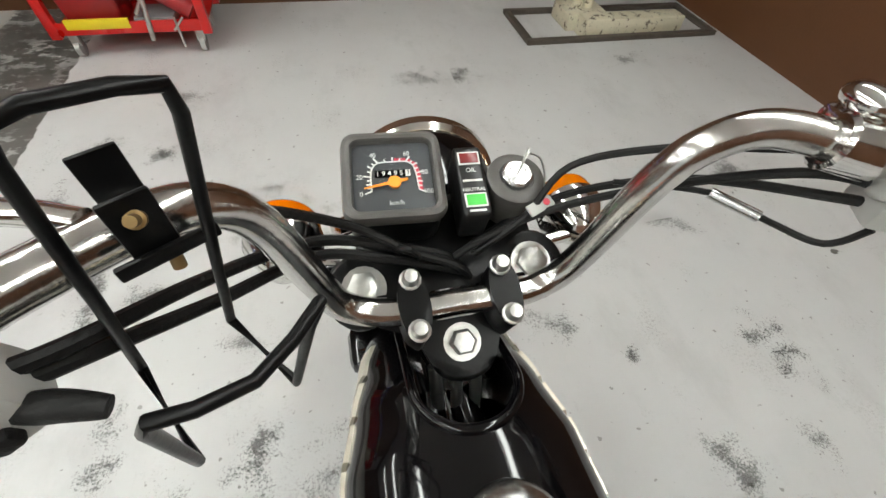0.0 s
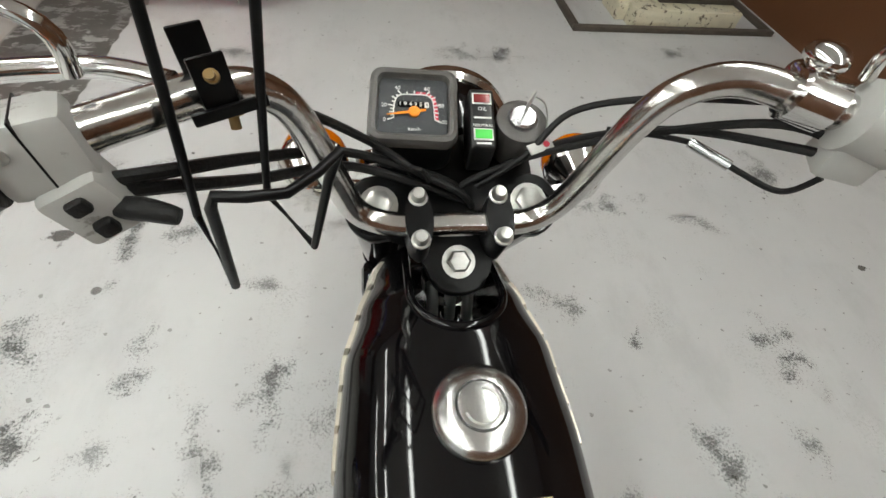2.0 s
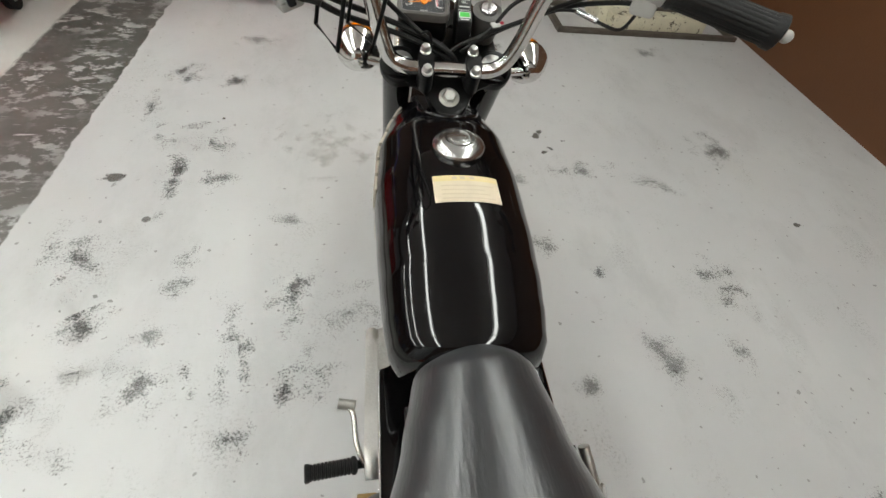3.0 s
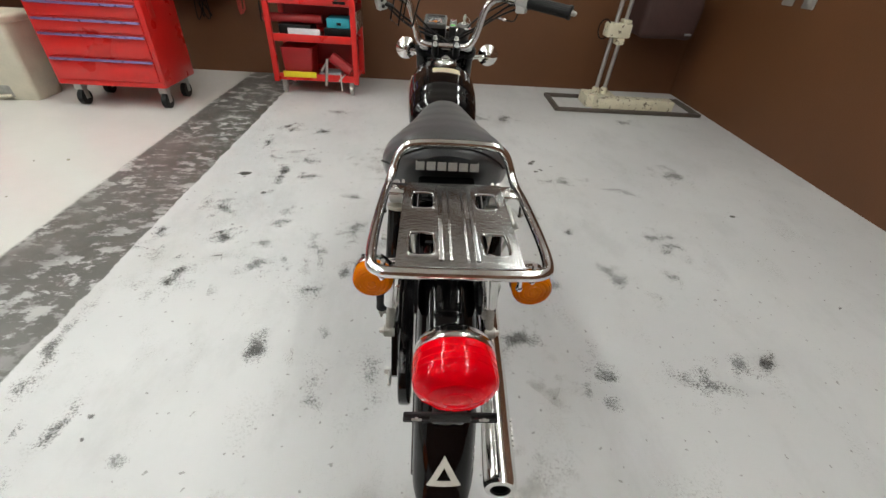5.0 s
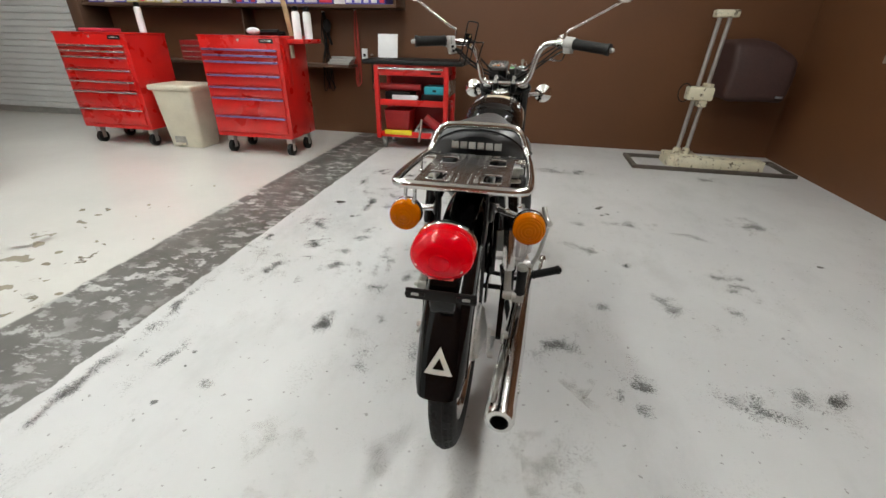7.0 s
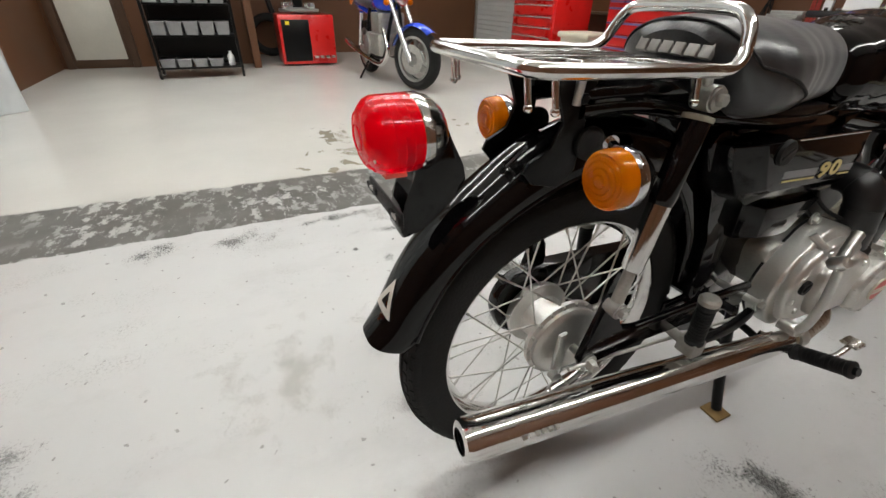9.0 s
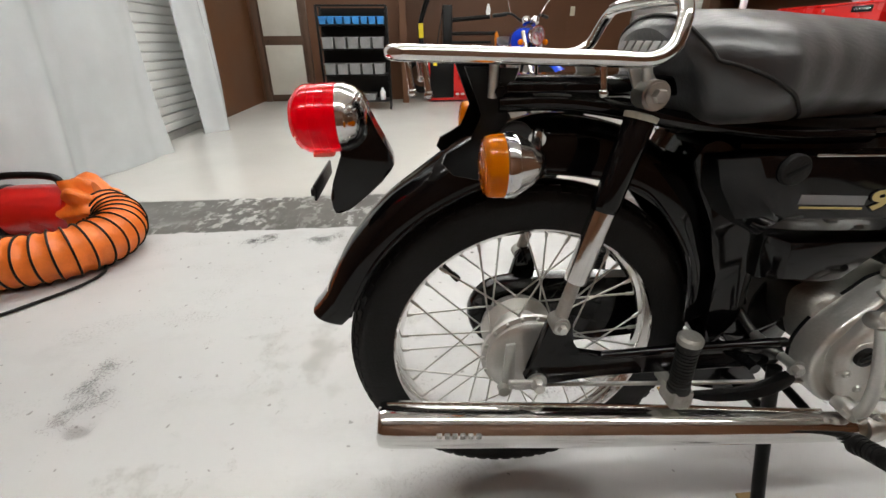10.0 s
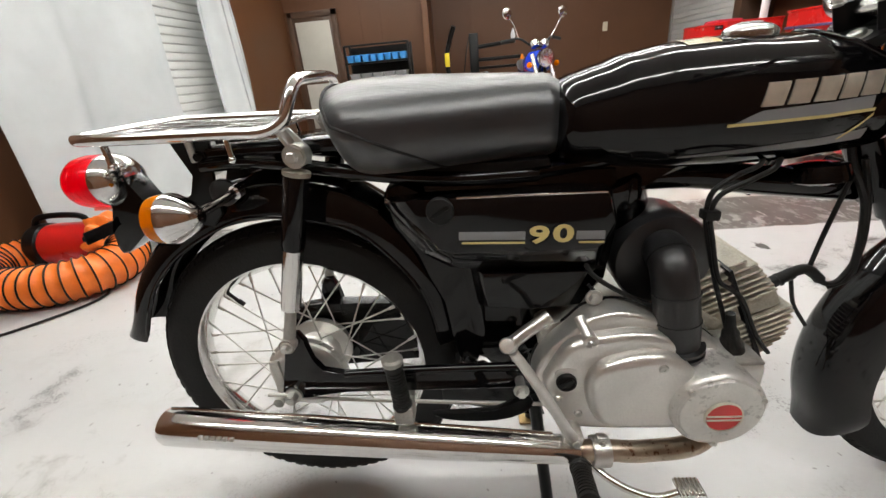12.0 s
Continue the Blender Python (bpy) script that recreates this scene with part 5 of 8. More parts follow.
for sgn in (-1, 1):
    for x, y in ((0.122, 0.02), (0.108, -0.165), (0.085, -0.182)):
        bm = rod((x * sgn + 0.008, y, zt + 0.002), (x * sgn + 0.003 * sgn + 0.008, y + 0.004, zt - 0.030), 0.0036, n=10)
        ball((x * sgn + 0.003 * sgn + 0.008, y + 0.004, zt - 0.032), 0.0052, bm, u=10, v=8)
        part("cargo_hook", bm, CHROME, rack)
for sgn in (-1, 1):
    part("rack_stay", rod((0.098 * sgn, 0.085, zt - 0.004), (0.092 * sgn, 0.098, 0.752), 0.006, n=10), STEEL, rack)
    part("rack_stay", rod((0.06 * sgn, -0.08, zt - 0.003), (0.056 * sgn, -0.08, 0.745), 0.006, n=10), STEEL, rack)

# tail lamp and plate bracket
TO, TD = V((0.001, -0.222, 0.718)), V((0, -1, -0.03))
OVAL = Matrix.Translation(TO) @ Matrix.Diagonal((1.04, 1, 0.84, 1)) @ Matrix.Translation(-TO)


def oval(bm):
    """Flattens the round lamp to its oval shape."""
    bmesh.ops.transform(bm, matrix=OVAL, verts=bm.verts)
    return bm


tail = part("tail_lamp", oval(lathe([(0.020, 0.012), (0.036, 0.018), (0.0475, 0.030), (0.0502, 0.038), (0.0525, 0.041), (0.0525, 0.050), (0.0505, 0.052)], TO, TD, 40)), CHROME, bike, "chrome tail lamp body with red lens")
part("lens", oval(lathe([(0.0505, 0.050), (0.0522, 0.054), (0.0520, 0.091), (0.0508, 0.0955), (0.0470, 0.1010), (0.0400, 0.1065), (0.0340, 0.1100), (0.0180, 0.1138), (0.0005, 0.1150)], TO, TD, 48)), REDLENS, tail, "red plastic tail lens")
bm = bmesh.new()
for r, h in ((0.0520, 0.064), (0.0520, 0.074), (0.0520, 0.084), (0.0345, 0.1098), (0.0180, 0.1138)):
    lathe([(r - 0.001, h - 0.0012), (r + 0.0006, h), (r - 0.001, h + 0.0012)], TO, TD, 48, bm, cap=False)
for a in range(0, 360, 30):
    e = V((math.cos(radians(a)), 0, math.sin(radians(a))))
    rod(TO + TD * 0.1015 + e * 0.0462, TO + TD * 0.1092 + e * 0.0352, 0.0008, n=5, bm=bm)
part("lens_rib", oval(bm), REDLENS, tail)
for a in (200, 330):
    e = V((math.cos(radians(a)), 0, math.sin(radians(a))))
    part("lens_screw", oval(lathe([(0.0035, 0), (0.0035, 0.002), (0.001, 0.003)], TO + TD * 0.1035 + e * 0.039, TD, 12)), STEEL, tail)
part("plate_window", box((-0.022, -0.312, 0.6690), (0.022, -0.284, 0.6745), 0.002), PINKLENS, tail, "pale plate light window")
brk = part("plate_bracket", slab([(-0.268, 0.742), (-0.244, 0.740), (-0.228, 0.708), (-0.212, 0.676), (-0.205, 0.655), (-0.222, 0.634), (-0.252, 0.608), (-0.274, 0.592), (-0.292, 0.586), (-0.297, 0.612), (-0.282, 0.655), (-0.270, 0.690)], -0.024, 0.024, 0.007, 2), BLACK, bike, "black tail lamp and plate bracket")
bm = box((-0.064, -0.3090, 0.6220), (0.064, -0.3050, 0.6440), 0.002)
for sgn in (-1, 1):
    for dx in (0.036, 0.056):
        box((dx * sgn - 0.0085, -0.3115, 0.6280), (dx * sgn + 0.0085, -0.3085, 0.6380), 0.0035, bm)
part("plate_bar", bm, RUBBER, brk)
for sgn in (-1, 1):
    part("bar_slot", box((0.046 * sgn - 0.0075, -0.3125, 0.6305), (0.046 * sgn + 0.0075, -0.3085, 0.6365), 0.002), GREYPL, brk)


def indicator(name, tip, fwd, stalk, lab):
    """A round turn signal: chrome cone, ring, amber lens facing away from fwd, and its stalk."""
    f = V(fwd).normalized()
    ob = part(name, lathe([(0.004, -0.037), (0.012, -0.0345), (0.0205, -0.026), (0.0285, -0.014), (0.0340, -0.003), (0.0362, 0.0), (0.0362, 0.010), (0.0345, 0.012)], tip, -f, 36), CHROME, bike, lab)
    part("lens", lathe([(r, 0.010 + (h - 0.010) * 0.82) for r, h in [(0.0345, 0.010), (0.0350, 0.013), (0.0342, 0.030), (0.0328, 0.0345), (0.030, 0.0370), (0.0285, 0.0362), (0.027, 0.0385), (0.0235, 0.0392), (0.0222, 0.0380), (0.0208, 0.0402), (0.0165, 0.0410), (0.0150, 0.0396), (0.0135, 0.0418), (0.0090, 0.0425), (0.0075, 0.0410), (0.0060, 0.0430), (0.0005, 0.0432)]], tip, -f, 40), AMBER, ob, "amber plastic lens")
    p = V(tip) + f * 0.024
    bm = rod(p, V(stalk), 0.007, n=14)
    rod(V(stalk) - (V(stalk) - p).normalized() * 0.012, stalk, 0.011, n=14, bm=bm)
    part("stalk", bm, CHROME, ob)
    return ob


indicator("rear_indicator", (-0.1275, -0.062, 0.686), (0, 1, 0.02), (-0.060, -0.040, 0.692), "amber rear turn signal with chrome body")
indicator("rear_indicator", (0.1445, -0.072, 0.684), (0, 1, 0.02), (0.060, -0.020, 0.698), "amber rear turn signal with chrome body")
for sgn in (-1, 1):
    bm = bmesh.new()
    lathe([(0.022, 0), (0.022, 0.006), (0.014, 0.012)], (0.056 * sgn, -0.048, 0.695), (sgn, 0, 0), 20, bm)
    part("indicator_mount", bm, RUBBER, bike)

# throttle, oil and ignition leads round the engine
for pts, r, mt in [
    ([(0.03, 0.78, 0.690), (0.09, 0.735, 0.688), (0.118, 0.690, 0.683), (0.12, 0.663, 0.664), (0.12, 0.659, 0.633), (0.12, 0.666, 0.598), (0.12, 0.689, 0.525), (0.12, 0.719, 0.444), (0.12, 0.729, 0.412)], 0.0036, RUBBER),
    ([(0.05, 0.79, 0.690), (0.10, 0.750, 0.686), (0.121, 0.709, 0.677), (0.121, 0.673, 0.659), (0.125, 0.662, 0.633), (0.127, 0.670, 0.595), (0.127, 0.688, 0.534), (0.127, 0.711, 0.514), (0.126, 0.730, 0.494), (0.122, 0.763, 0.431), (0.118, 0.792, 0.392)], 0.0036, RUBBER),
    ([(0.03, 0.900, 0.690), (0.03, 0.910, 0.664), (0.03, 0.932, 0.628), (0.03, 0.948, 0.591), (0.03, 0.959, 0.523), (0.03, 0.957, 0.471), (0.02, 0.936, 0.449)], 0.0060, RUBBER),
    ([(0.03, 0.918, 0.660), (0.03, 0.913, 0.638), (0.03, 0.899, 0.556), (0.03, 0.891, 0.492)], 0.0036, RUBBER),
    ([(0.03, 0.868, 0.470), (0.03, 0.872, 0.455), (0.03, 0.884, 0.420), (0.03, 0.913, 0.378)], 0.0034, RUBBER),
    ([(0.09, 0.515, 0.515), (0.11, 0.56, 0.47), (0.13, 0.60, 0.465)], 0.0030, RUBBER),
]:
    part("cable", tube(pts, r, 8, 6), mt, bike)
part("cable_clip", box((0.112, 0.652, 0.626), (0.134, 0.672, 0.640), 0.003), RUBBER, bike)
part("horn", lathe([(0.012, -0.02), (0.036, -0.015), (0.040, 0.0), (0.040, 0.008), (0.030, 0.012), (0.002, 0.010)], (0.05, 0.845, 0.657), (0.15, 0.05, -1), 28), BLACK, bike, "round black horn")
part("lower_plate", slab([(0.26, 0.325), (0.345, 0.335), (0.40, 0.30), (0.45, 0.235), (0.46, 0.20), (0.40, 0.205), (0.26, 0.245)], 0.038, 0.046, 0.003), BLACK, frame_part)
# ---- steering: fork, bars, instruments ----
STEER = V((0.010, 0.030, 0))
fixed = set(bike.children)
fork = part("front_fork", rod((-0.072, 0.893, 0.862), (-0.072, 1.055, 0.545), 0.0245, n=24), BLACK, bike, "black shrouded front fork")
part("fork_cover", rod((0.076, 0.889, 0.862), (0.076, 1.052, 0.545), 0.0245, n=24), BLACK, fork)
bm = bmesh.new()
for x in (-0.072, 0.076):
    lathe([(0.0262, 0), (0.0275, 0.004), (0.0262, 0.008)], (x, 1.010, 0.635), (0, 0.46, -0.888), 24, bm)
    rod((x, 1.04, 0.57), (x, 1.215, 0.30), 0.0195, n=20, bm=bm)
part("lower_leg", bm, BLACK, fork)
part("front_axle", rod((-0.10, 1.225, 0.287), (0.105, 1.225, 0.287), 0.009), STEEL, fork)


def tilted(o, a):
    """The pose of a panel at o whose up side leans a degrees above level."""
    return Matrix.Translation(o) @ Matrix.Rotation(radians(a), 4, "X")


# top yoke: a triangular plate round the stem nut and the two fork caps
Y = tilted((0.004, 0.870, 0.850), 28.5)
out = spline([V((x, y, 0)) for x, y in ((0.0, -0.058), (0.020, -0.052), (0.030, -0.034), (0.038, -0.014), (0.058, -0.002), (0.082, -0.003), (0.100, 0.012), (0.104, 0.034), (0.092, 0.054), (0.070, 0.060), (0.050, 0.050), (0.036, 0.026), (0.018, 0.012), (0.0, 0.009),
                (-0.018, 0.012), (-0.036, 0.026), (-0.050, 0.050), (-0.070, 0.060), (-0.092, 0.054), (-0.104, 0.034), (-0.100, 0.012), (-0.082, -0.003), (-0.058, -0.002), (-0.038, -0.014), (-0.030, -0.034), (-0.020, -0.052))], 3, True)
out = [(p.x, p.y) for p in out]
bm = bmesh.new()
lo = [bm.verts.new((x, y, -0.014)) for x, y in out]
hi = [bm.verts.new((x, y, 0.0)) for x, y in out]
for i in range(len(out)):
    j = (i + 1) % len(out)
    bm.faces.new((lo[i], lo[j], hi[j], hi[i]))
top = bm.faces.new(hi)
bm.faces.new(lo)
bmesh.ops.bevel(bm, geom=top.edges[:], offset=0.004, segments=3, affect="EDGES", profile=0.5)
bmesh.ops.transform(bm, matrix=Y, verts=bm.verts)
yoke = part("top_yoke", bm, SATIN, bike, "black top yoke with plated bolts")
n = (Y.to_3x3() @ V((0, 0, 1))).normalized()
part("stem_nut", hexbolt(Y @ V((0, -0.026, -0.003)), n, 0.0110, 0.011), STEEL, yoke, "plated hexagon stem nut")
for sgn in (-1, 1):
    part("fork_cap", hexbolt(Y @ V((0.072 * sgn, 0.030, 0.0)), n, 0.0135, 0.010, washer=1.35), STEEL, yoke, "plated fork cap bolt")
part("lower_yoke", box((-0.10, 0.925, 0.62), (0.10, 0.985, 0.655), 0.012), BLACK, fork)

# handlebar
bar = part("handlebar", tube([(-0.33, 0.732, 1.020), (-0.282, 0.750, 1.022), (-0.235, 0.774, 1.024), (-0.188, 0.817, 1.019), (-0.154, 0.843, 1.017), (-0.132, 0.859, 1.008), (-0.1162, 0.8704, 0.9802), (-0.0988, 0.8726, 0.9201), (-0.087, 0.872, 0.887), (-0.067, 0.868, 0.875), (-0.037, 0.864, 0.873), (0.003, 0.864, 0.873), (0.047, 0.863, 0.873), (0.071, 0.866, 0.875), (0.089, 0.867, 0.89), (0.1033, 0.8665, 0.9236), (0.1188, 0.8624, 0.9802), (0.137, 0.859, 1.01), (0.169, 0.851, 1.023), (0.209, 0.822, 1.023), (0.247, 0.791, 1.021), (0.304, 0.756, 1.016), (0.359, 0.728, 1.007)], 0.0112, 18, 5), BARCHROME, bike, "chrome high-rise handlebar")
for sgn in (-1, 1):
    cx = 0.0355 * sgn + 0.002
    cl = Matrix.Translation((cx, 0.8645, 0.8725)) @ Matrix.Rotation(radians(17), 4, "X")
    out = [(0.0122 * math.cos(a) * (1.0 if abs(math.sin(a)) < 0.8 else 0.8), 0.028 * math.sin(a)) for a in [k * math.tau / 28 for k in range(28)]]
    bm = bmesh.new()
    lo, hi = [bm.verts.new((x, y, -0.022)) for x, y in out], [bm.verts.new((x, y, 0.0148)) for x, y in out]
    for i in range(28):
        bm.faces.new((lo[i], lo[(i + 1) % 28], hi[(i + 1) % 28], hi[i]))
    tp = bm.faces.new(hi)
    bm.faces.new(lo)
    bmesh.ops.bevel(bm, geom=tp.edges[:], offset=0.003, segments=2, affect="EDGES", profile=0.5)
    bmesh.ops.transform(bm, matrix=cl, verts=bm.verts)
    clamp = part("bar_clamp", bm, SATIN, bar, "black bar clamp with domed bolts")
    nn = cl.to_3x3() @ V((0, 0, 1))
    for yy in (-0.0195, 0.0195):
        part("clamp_bolt", lathe([(0.0080, 0), (0.0085, 0.002), (0.0085, 0.004), (0.0068, 0.005), (0.0066, 0.010), (0.0050, 0.0125), (0.001, 0.013)], cl @ V((0, yy, 0.0125)), nn, 12), STEEL, clamp, "plated dome bolt")


def grip(p, q, lab):
    p, q = V(p), V(q)
    d, u, w = basis(q - p)
    ln = (q - p).length
    rings = []
    for h, r in ((0, 0.0185), (0.006, 0.0200), (0.009, 0.0185), (0.012, 0.0175), (ln - 0.014, 0.0178), (ln - 0.011, 0.0195), (ln - 0.002, 0.0200), (ln, 0.017)):
        rings.append([p + d * h + (u * math.cos(k * math.tau / 60) + w * math.sin(k * math.tau / 60)) * (r - (0.0011 if k % 3 == 0 and 0.01 < h < ln - 0.012 else 0)) for k in range(60)])
    g = part("grip", loft(bmesh.new(), rings), RUBBER, bar, lab)
    bm = rod(q, q + d * 0.004, 0.008, n=14)
    ball(q + d * 0.008, 0.0075, bm)
    part("bar_end", bm, GREYPL, g, "pale round bar end")


grip((-0.226, 0.780, 1.024), (-0.332, 0.731, 1.020), "ribbed black rubber left grip")
grip((0.244, 0.793, 1.022), (0.361, 0.727, 1.007), "ribbed black rubber right grip")
# switch housings and levers
HOUSING = Matrix.Translation((-0.210, 0.795, 1.022)) @ Matrix.Rotation(radians(27), 4, "Z") @ Matrix.Rotation(radians(-10), 4, "X")
sl = part("switch_housing", box((-0.020, -0.0165, -0.0175), (0.016, 0.0165, 0.0175), 0.0055, m=HOUSING), GREYPL, bar, "silver switch housing with worn paint")
part("housing_seam", box((-0.0021, -0.0169, -0.0179), (-0.0009, 0.0169, 0.0179), 0.0006, m=HOUSING), SATIN, sl)
part("housing_screw", lathe([(0.0032, 0), (0.0032, 0.0016), (0.0010, 0.0022)], HOUSING @ V((-0.011, -0.0165, 0.006)), HOUSING.to_3x3() @ V((0, -1, 0)), 12), STEEL, sl)
SWITCH = Matrix.Translation((-0.206, 0.790, 1.007)) @ Matrix.Rotation(radians(27), 4, "Z") @ Matrix.Rotation(radians(-14), 4, "Y")
bm = box((-0.0140, -0.0185, -0.028), (0.0140, 0.012, 0.006), 0.004, m=SWITCH)
part("switch_box", bm, GREYPL, sl)
bm = box((-0.005, -0.0235, -0.022), (0.004, -0.0165, -0.013), 0.002, m=SWITCH)
box((-0.005, -0.0225, -0.006), (0.004, -0.0165, 0.002), 0.002, bm, SWITCH)
part("switch_knob", bm, RUBBER, sl, "black thumb switches")
part("choke_lever", tube([(-0.1961, 0.7841, 0.9941), (-0.1861, 0.7821, 0.9941), (-0.1761, 0.7812, 0.9929), (-0.1631, 0.7792, 0.9894)], lambda t: 0.0040 + 0.0022 * math.sin(math.pi * min(1, t * 0.95)), 12, 5), RUBBER, sl, "black thumb lever")
part("clutch_lever", tube([(-0.166, 0.838, 1.026), (-0.206, 0.850, 1.026), (-0.266, 0.836, 1.028), (-0.321, 0.806, 1.030)], 0.0058, 10, 5), CHROME, bar, "chrome clutch lever")
dr = V((0.108, -0.053, -0.016)).normalized()
sr = part("throttle_housing", lathe([(0.018, -0.020), (0.0215, -0.018), (0.0225, 0.012), (0.019, 0.017)], (0.23, 0.804, 1.023), dr, 24), GREYPL, bar, "silver throttle housing")
part("throttle_box", box((-0.019, -0.016, -0.029), (0.011, 0.016, 0.004), 0.004, m=Matrix.Translation((0.23, 0.803, 1.019)) @ Matrix.Rotation(radians(-26), 4, "Z")), GREYPL, sr)
bm = lathe([(0.014, -0.014), (0.0165, -0.012), (0.0165, 0.012), (0.014, 0.014)], (0.199, 0.829, 1.024), dr, 20)
box((0.19, 0.822, 1.021), (0.21, 0.854, 1.039), 0.006, bm)
ball((0.2, 0.84, 1.045), 0.012, bm, (1, 1.2, 0.7))
part("lever_bracket", bm, CHROME, bar, "chrome lever bracket with mirror mount")
part("brake_lever", tube([(0.194, 0.842, 1.031), (0.229, 0.849, 1.023), (0.289, 0.829, 1.011), (0.344, 0.799, 1.003)], 0.0058, 10, 5), CHROME, bar, "chrome brake lever")


def mirror(base, elbow, head, tilt, lab):
    m = part("mirror", tube([base, V(base) + V((0, 0, 0.022)), elbow, head], 0.0042, 10, 5), CHROME, bike, lab)
    f = V((tilt, -1, 0.5)).normalized()
    d, u, w = basis(f)
    rings = []
    for r, h in ((0.010, -0.020), (0.034, -0.014), (0.043, -0.004), (0.045, 0.003), (0.0435, 0.005)):
        rings.append([V(head) + V((0, 0.012, 0.035)) + d * h + (u * math.cos(k * math.tau / 32) * 1.0 + w * math.sin(k * math.tau / 32) * 1.08) * r for k in range(32)])
    part("mirror_shell", loft(bmesh.new(), rings), CHROME, m)
    rings = [[V(head) + V((0, 0.012, 0.035)) + d * h + (u * math.cos(k * math.tau / 32) + w * math.sin(k * math.tau / 32) * 1.08) * r for k in range(32)] for r, h in ((0.0425, 0.0045), (0.042, 0.0055))]
    part("mirror_glass", loft(bmesh.new(), rings), MIRROR, m, "round mirror glass")


mirror((-0.196, 0.819, 1.041), (-0.231, 0.819, 1.083), (-0.346, 0.804, 1.161), -0.10, "round chrome mirror on a slim stem")
mirror((0.218, 0.824, 1.041), (0.254, 0.819, 1.083), (0.389, 0.804, 1.159), 0.14, "round chrome mirror on a slim stem")

# head lamp
hd = V((0.03, 1, -0.10)).normalized()
hc = V((0.010, 1.005, 0.828))
lamp = part("head_lamp", lathe([(0.020, -0.062), (0.050, -0.050), (0.068, -0.025), (0.076, 0.005), (0.078, 0.040)], hc, hd, 40), BLACK, bike, "black head lamp shell with chrome rim")
part("lamp_rim", lathe([(0.078, 0.036), (0.084, 0.040), (0.085, 0.050), (0.080, 0.060), (0.074, 0.062)], hc, hd, 44, cap=False), CHROME, lamp, "chrome head lamp rim")
part("lamp_glass", lathe([(0.074, 0.058), (0.060, 0.067), (0.030, 0.073), (0.001, 0.075)], hc, hd, 36), HEADLAMP, lamp, "lit head lamp glass")
beam = bpy.data.lights.new("head_lamp_beam", "SPOT")
beam.energy, beam.color, beam.spot_size, beam.spot_blend, beam.shadow_soft_size = 190.0, (1.0, 0.74, 0.46), radians(11.5), 1.0, 0.04
beam_ob = new("head_lamp_beam", beam)
beam_ob.matrix_basis = look(hc + hd * 0.085, (0.14, 3.82, 0.73))
for sgn in (-1, 1):
    part("lamp_bolt", rod(hc + V((0.076 * sgn, 0, 0)), hc + V((0.098 * sgn, -0.012, 0.006)), 0.010, n=14), CHROME, lamp)
indicator("front_indicator", (-0.135, 0.972, 0.842), (0, -1, 0.05), (-0.088, 0.945, 0.835), "amber front turn signal with chrome body")
indicator("front_indicator", (0.160, 0.970, 0.832), (0, -1, 0.05), (0.092, 0.940, 0.828), "amber front turn signal with chrome body")

# speedometer
SP = Matrix.Translation((-0.034, 0.946, 0.9355)) @ Matrix.Rotation(radians(-5), 4, "Z") @ Matrix.Rotation(radians(17.5), 4, "X") @ Matrix.Diagonal((0.90, 0.88, 0.95, 1))
bm = box((-0.041, -0.041, -0.058), (0.041, 0.041, -0.004), 0.016, m=SP, seg=4)
speedo = part("speedometer", bm, SATIN, bike, "square black speedometer")


def square_ring(h0, r0, h1, r1, c0, c1, m, nq=6):
    rings = []
    for h, r, c in ((h0, r0, c0), (h1, r1, c1)):
        ring = []
        for q in range(4):
            sx, sy = ((1, 1), (-1, 1), (-1, -1), (1, -1))[q]
            for k in range(nq + 1):
                a = math.radians(q * 90 + 90 * k / nq)
                ring.append(m @ V((sx * (r - c) + c * math.cos(a), sy * (r - c) + c * math.sin(a), h)))
        rings.append(ring)
    return rings


bm = bmesh.new()
ch = []
for h, r, c in ((-0.006, 0.0428, 0.013), (0.000, 0.0434, 0.013), (0.006, 0.0418, 0.012), (0.0075, 0.0385, 0.011), (0.0065, 0.0355, 0.009), (0.000, 0.0335, 0.007)):
    ch.append(square_ring(h, r, h, r, c, c, SP)[0])
part("bezel", loft(bm, ch, cap=False), BEZEL, speedo, "dark grey moulded bezel")
part("dial", box((-0.0338, -0.0338, -0.003), (0.0338, 0.0338, 0.0004), 0, m=SP), DIAL, speedo, "dark grey dial with white scale")
S2 = SP @ Matrix.Translation((0, 0, 0.0008))
# the scale follows a rounded arch from 0 at the lower left to 100 at the lower right
ARCH = [(-0.0186, -0.0138), (-0.0187, -0.0070), (-0.0187, 0.0000), (-0.0172, 0.0085), (-0.0120, 0.0138), (0.0005, 0.0146), (0.0120, 0.0143), (0.0178, 0.0100), (0.0198, 0.0020), (0.0204, -0.0060), (0.0212, -0.0145)]


def scale_point(v):
    """The place of v km/h on the scale line, and the way its mark points."""
    s = v / 100 * (len(ARCH) - 1)
    i = min(int(s), len(ARCH) - 2)
    p = V((*ARCH[i], 0)).lerp(V((*ARCH[i + 1], 0)), s - i)
    return p, V((p.x * 1.1, p.y + 0.004, 0)).normalized()


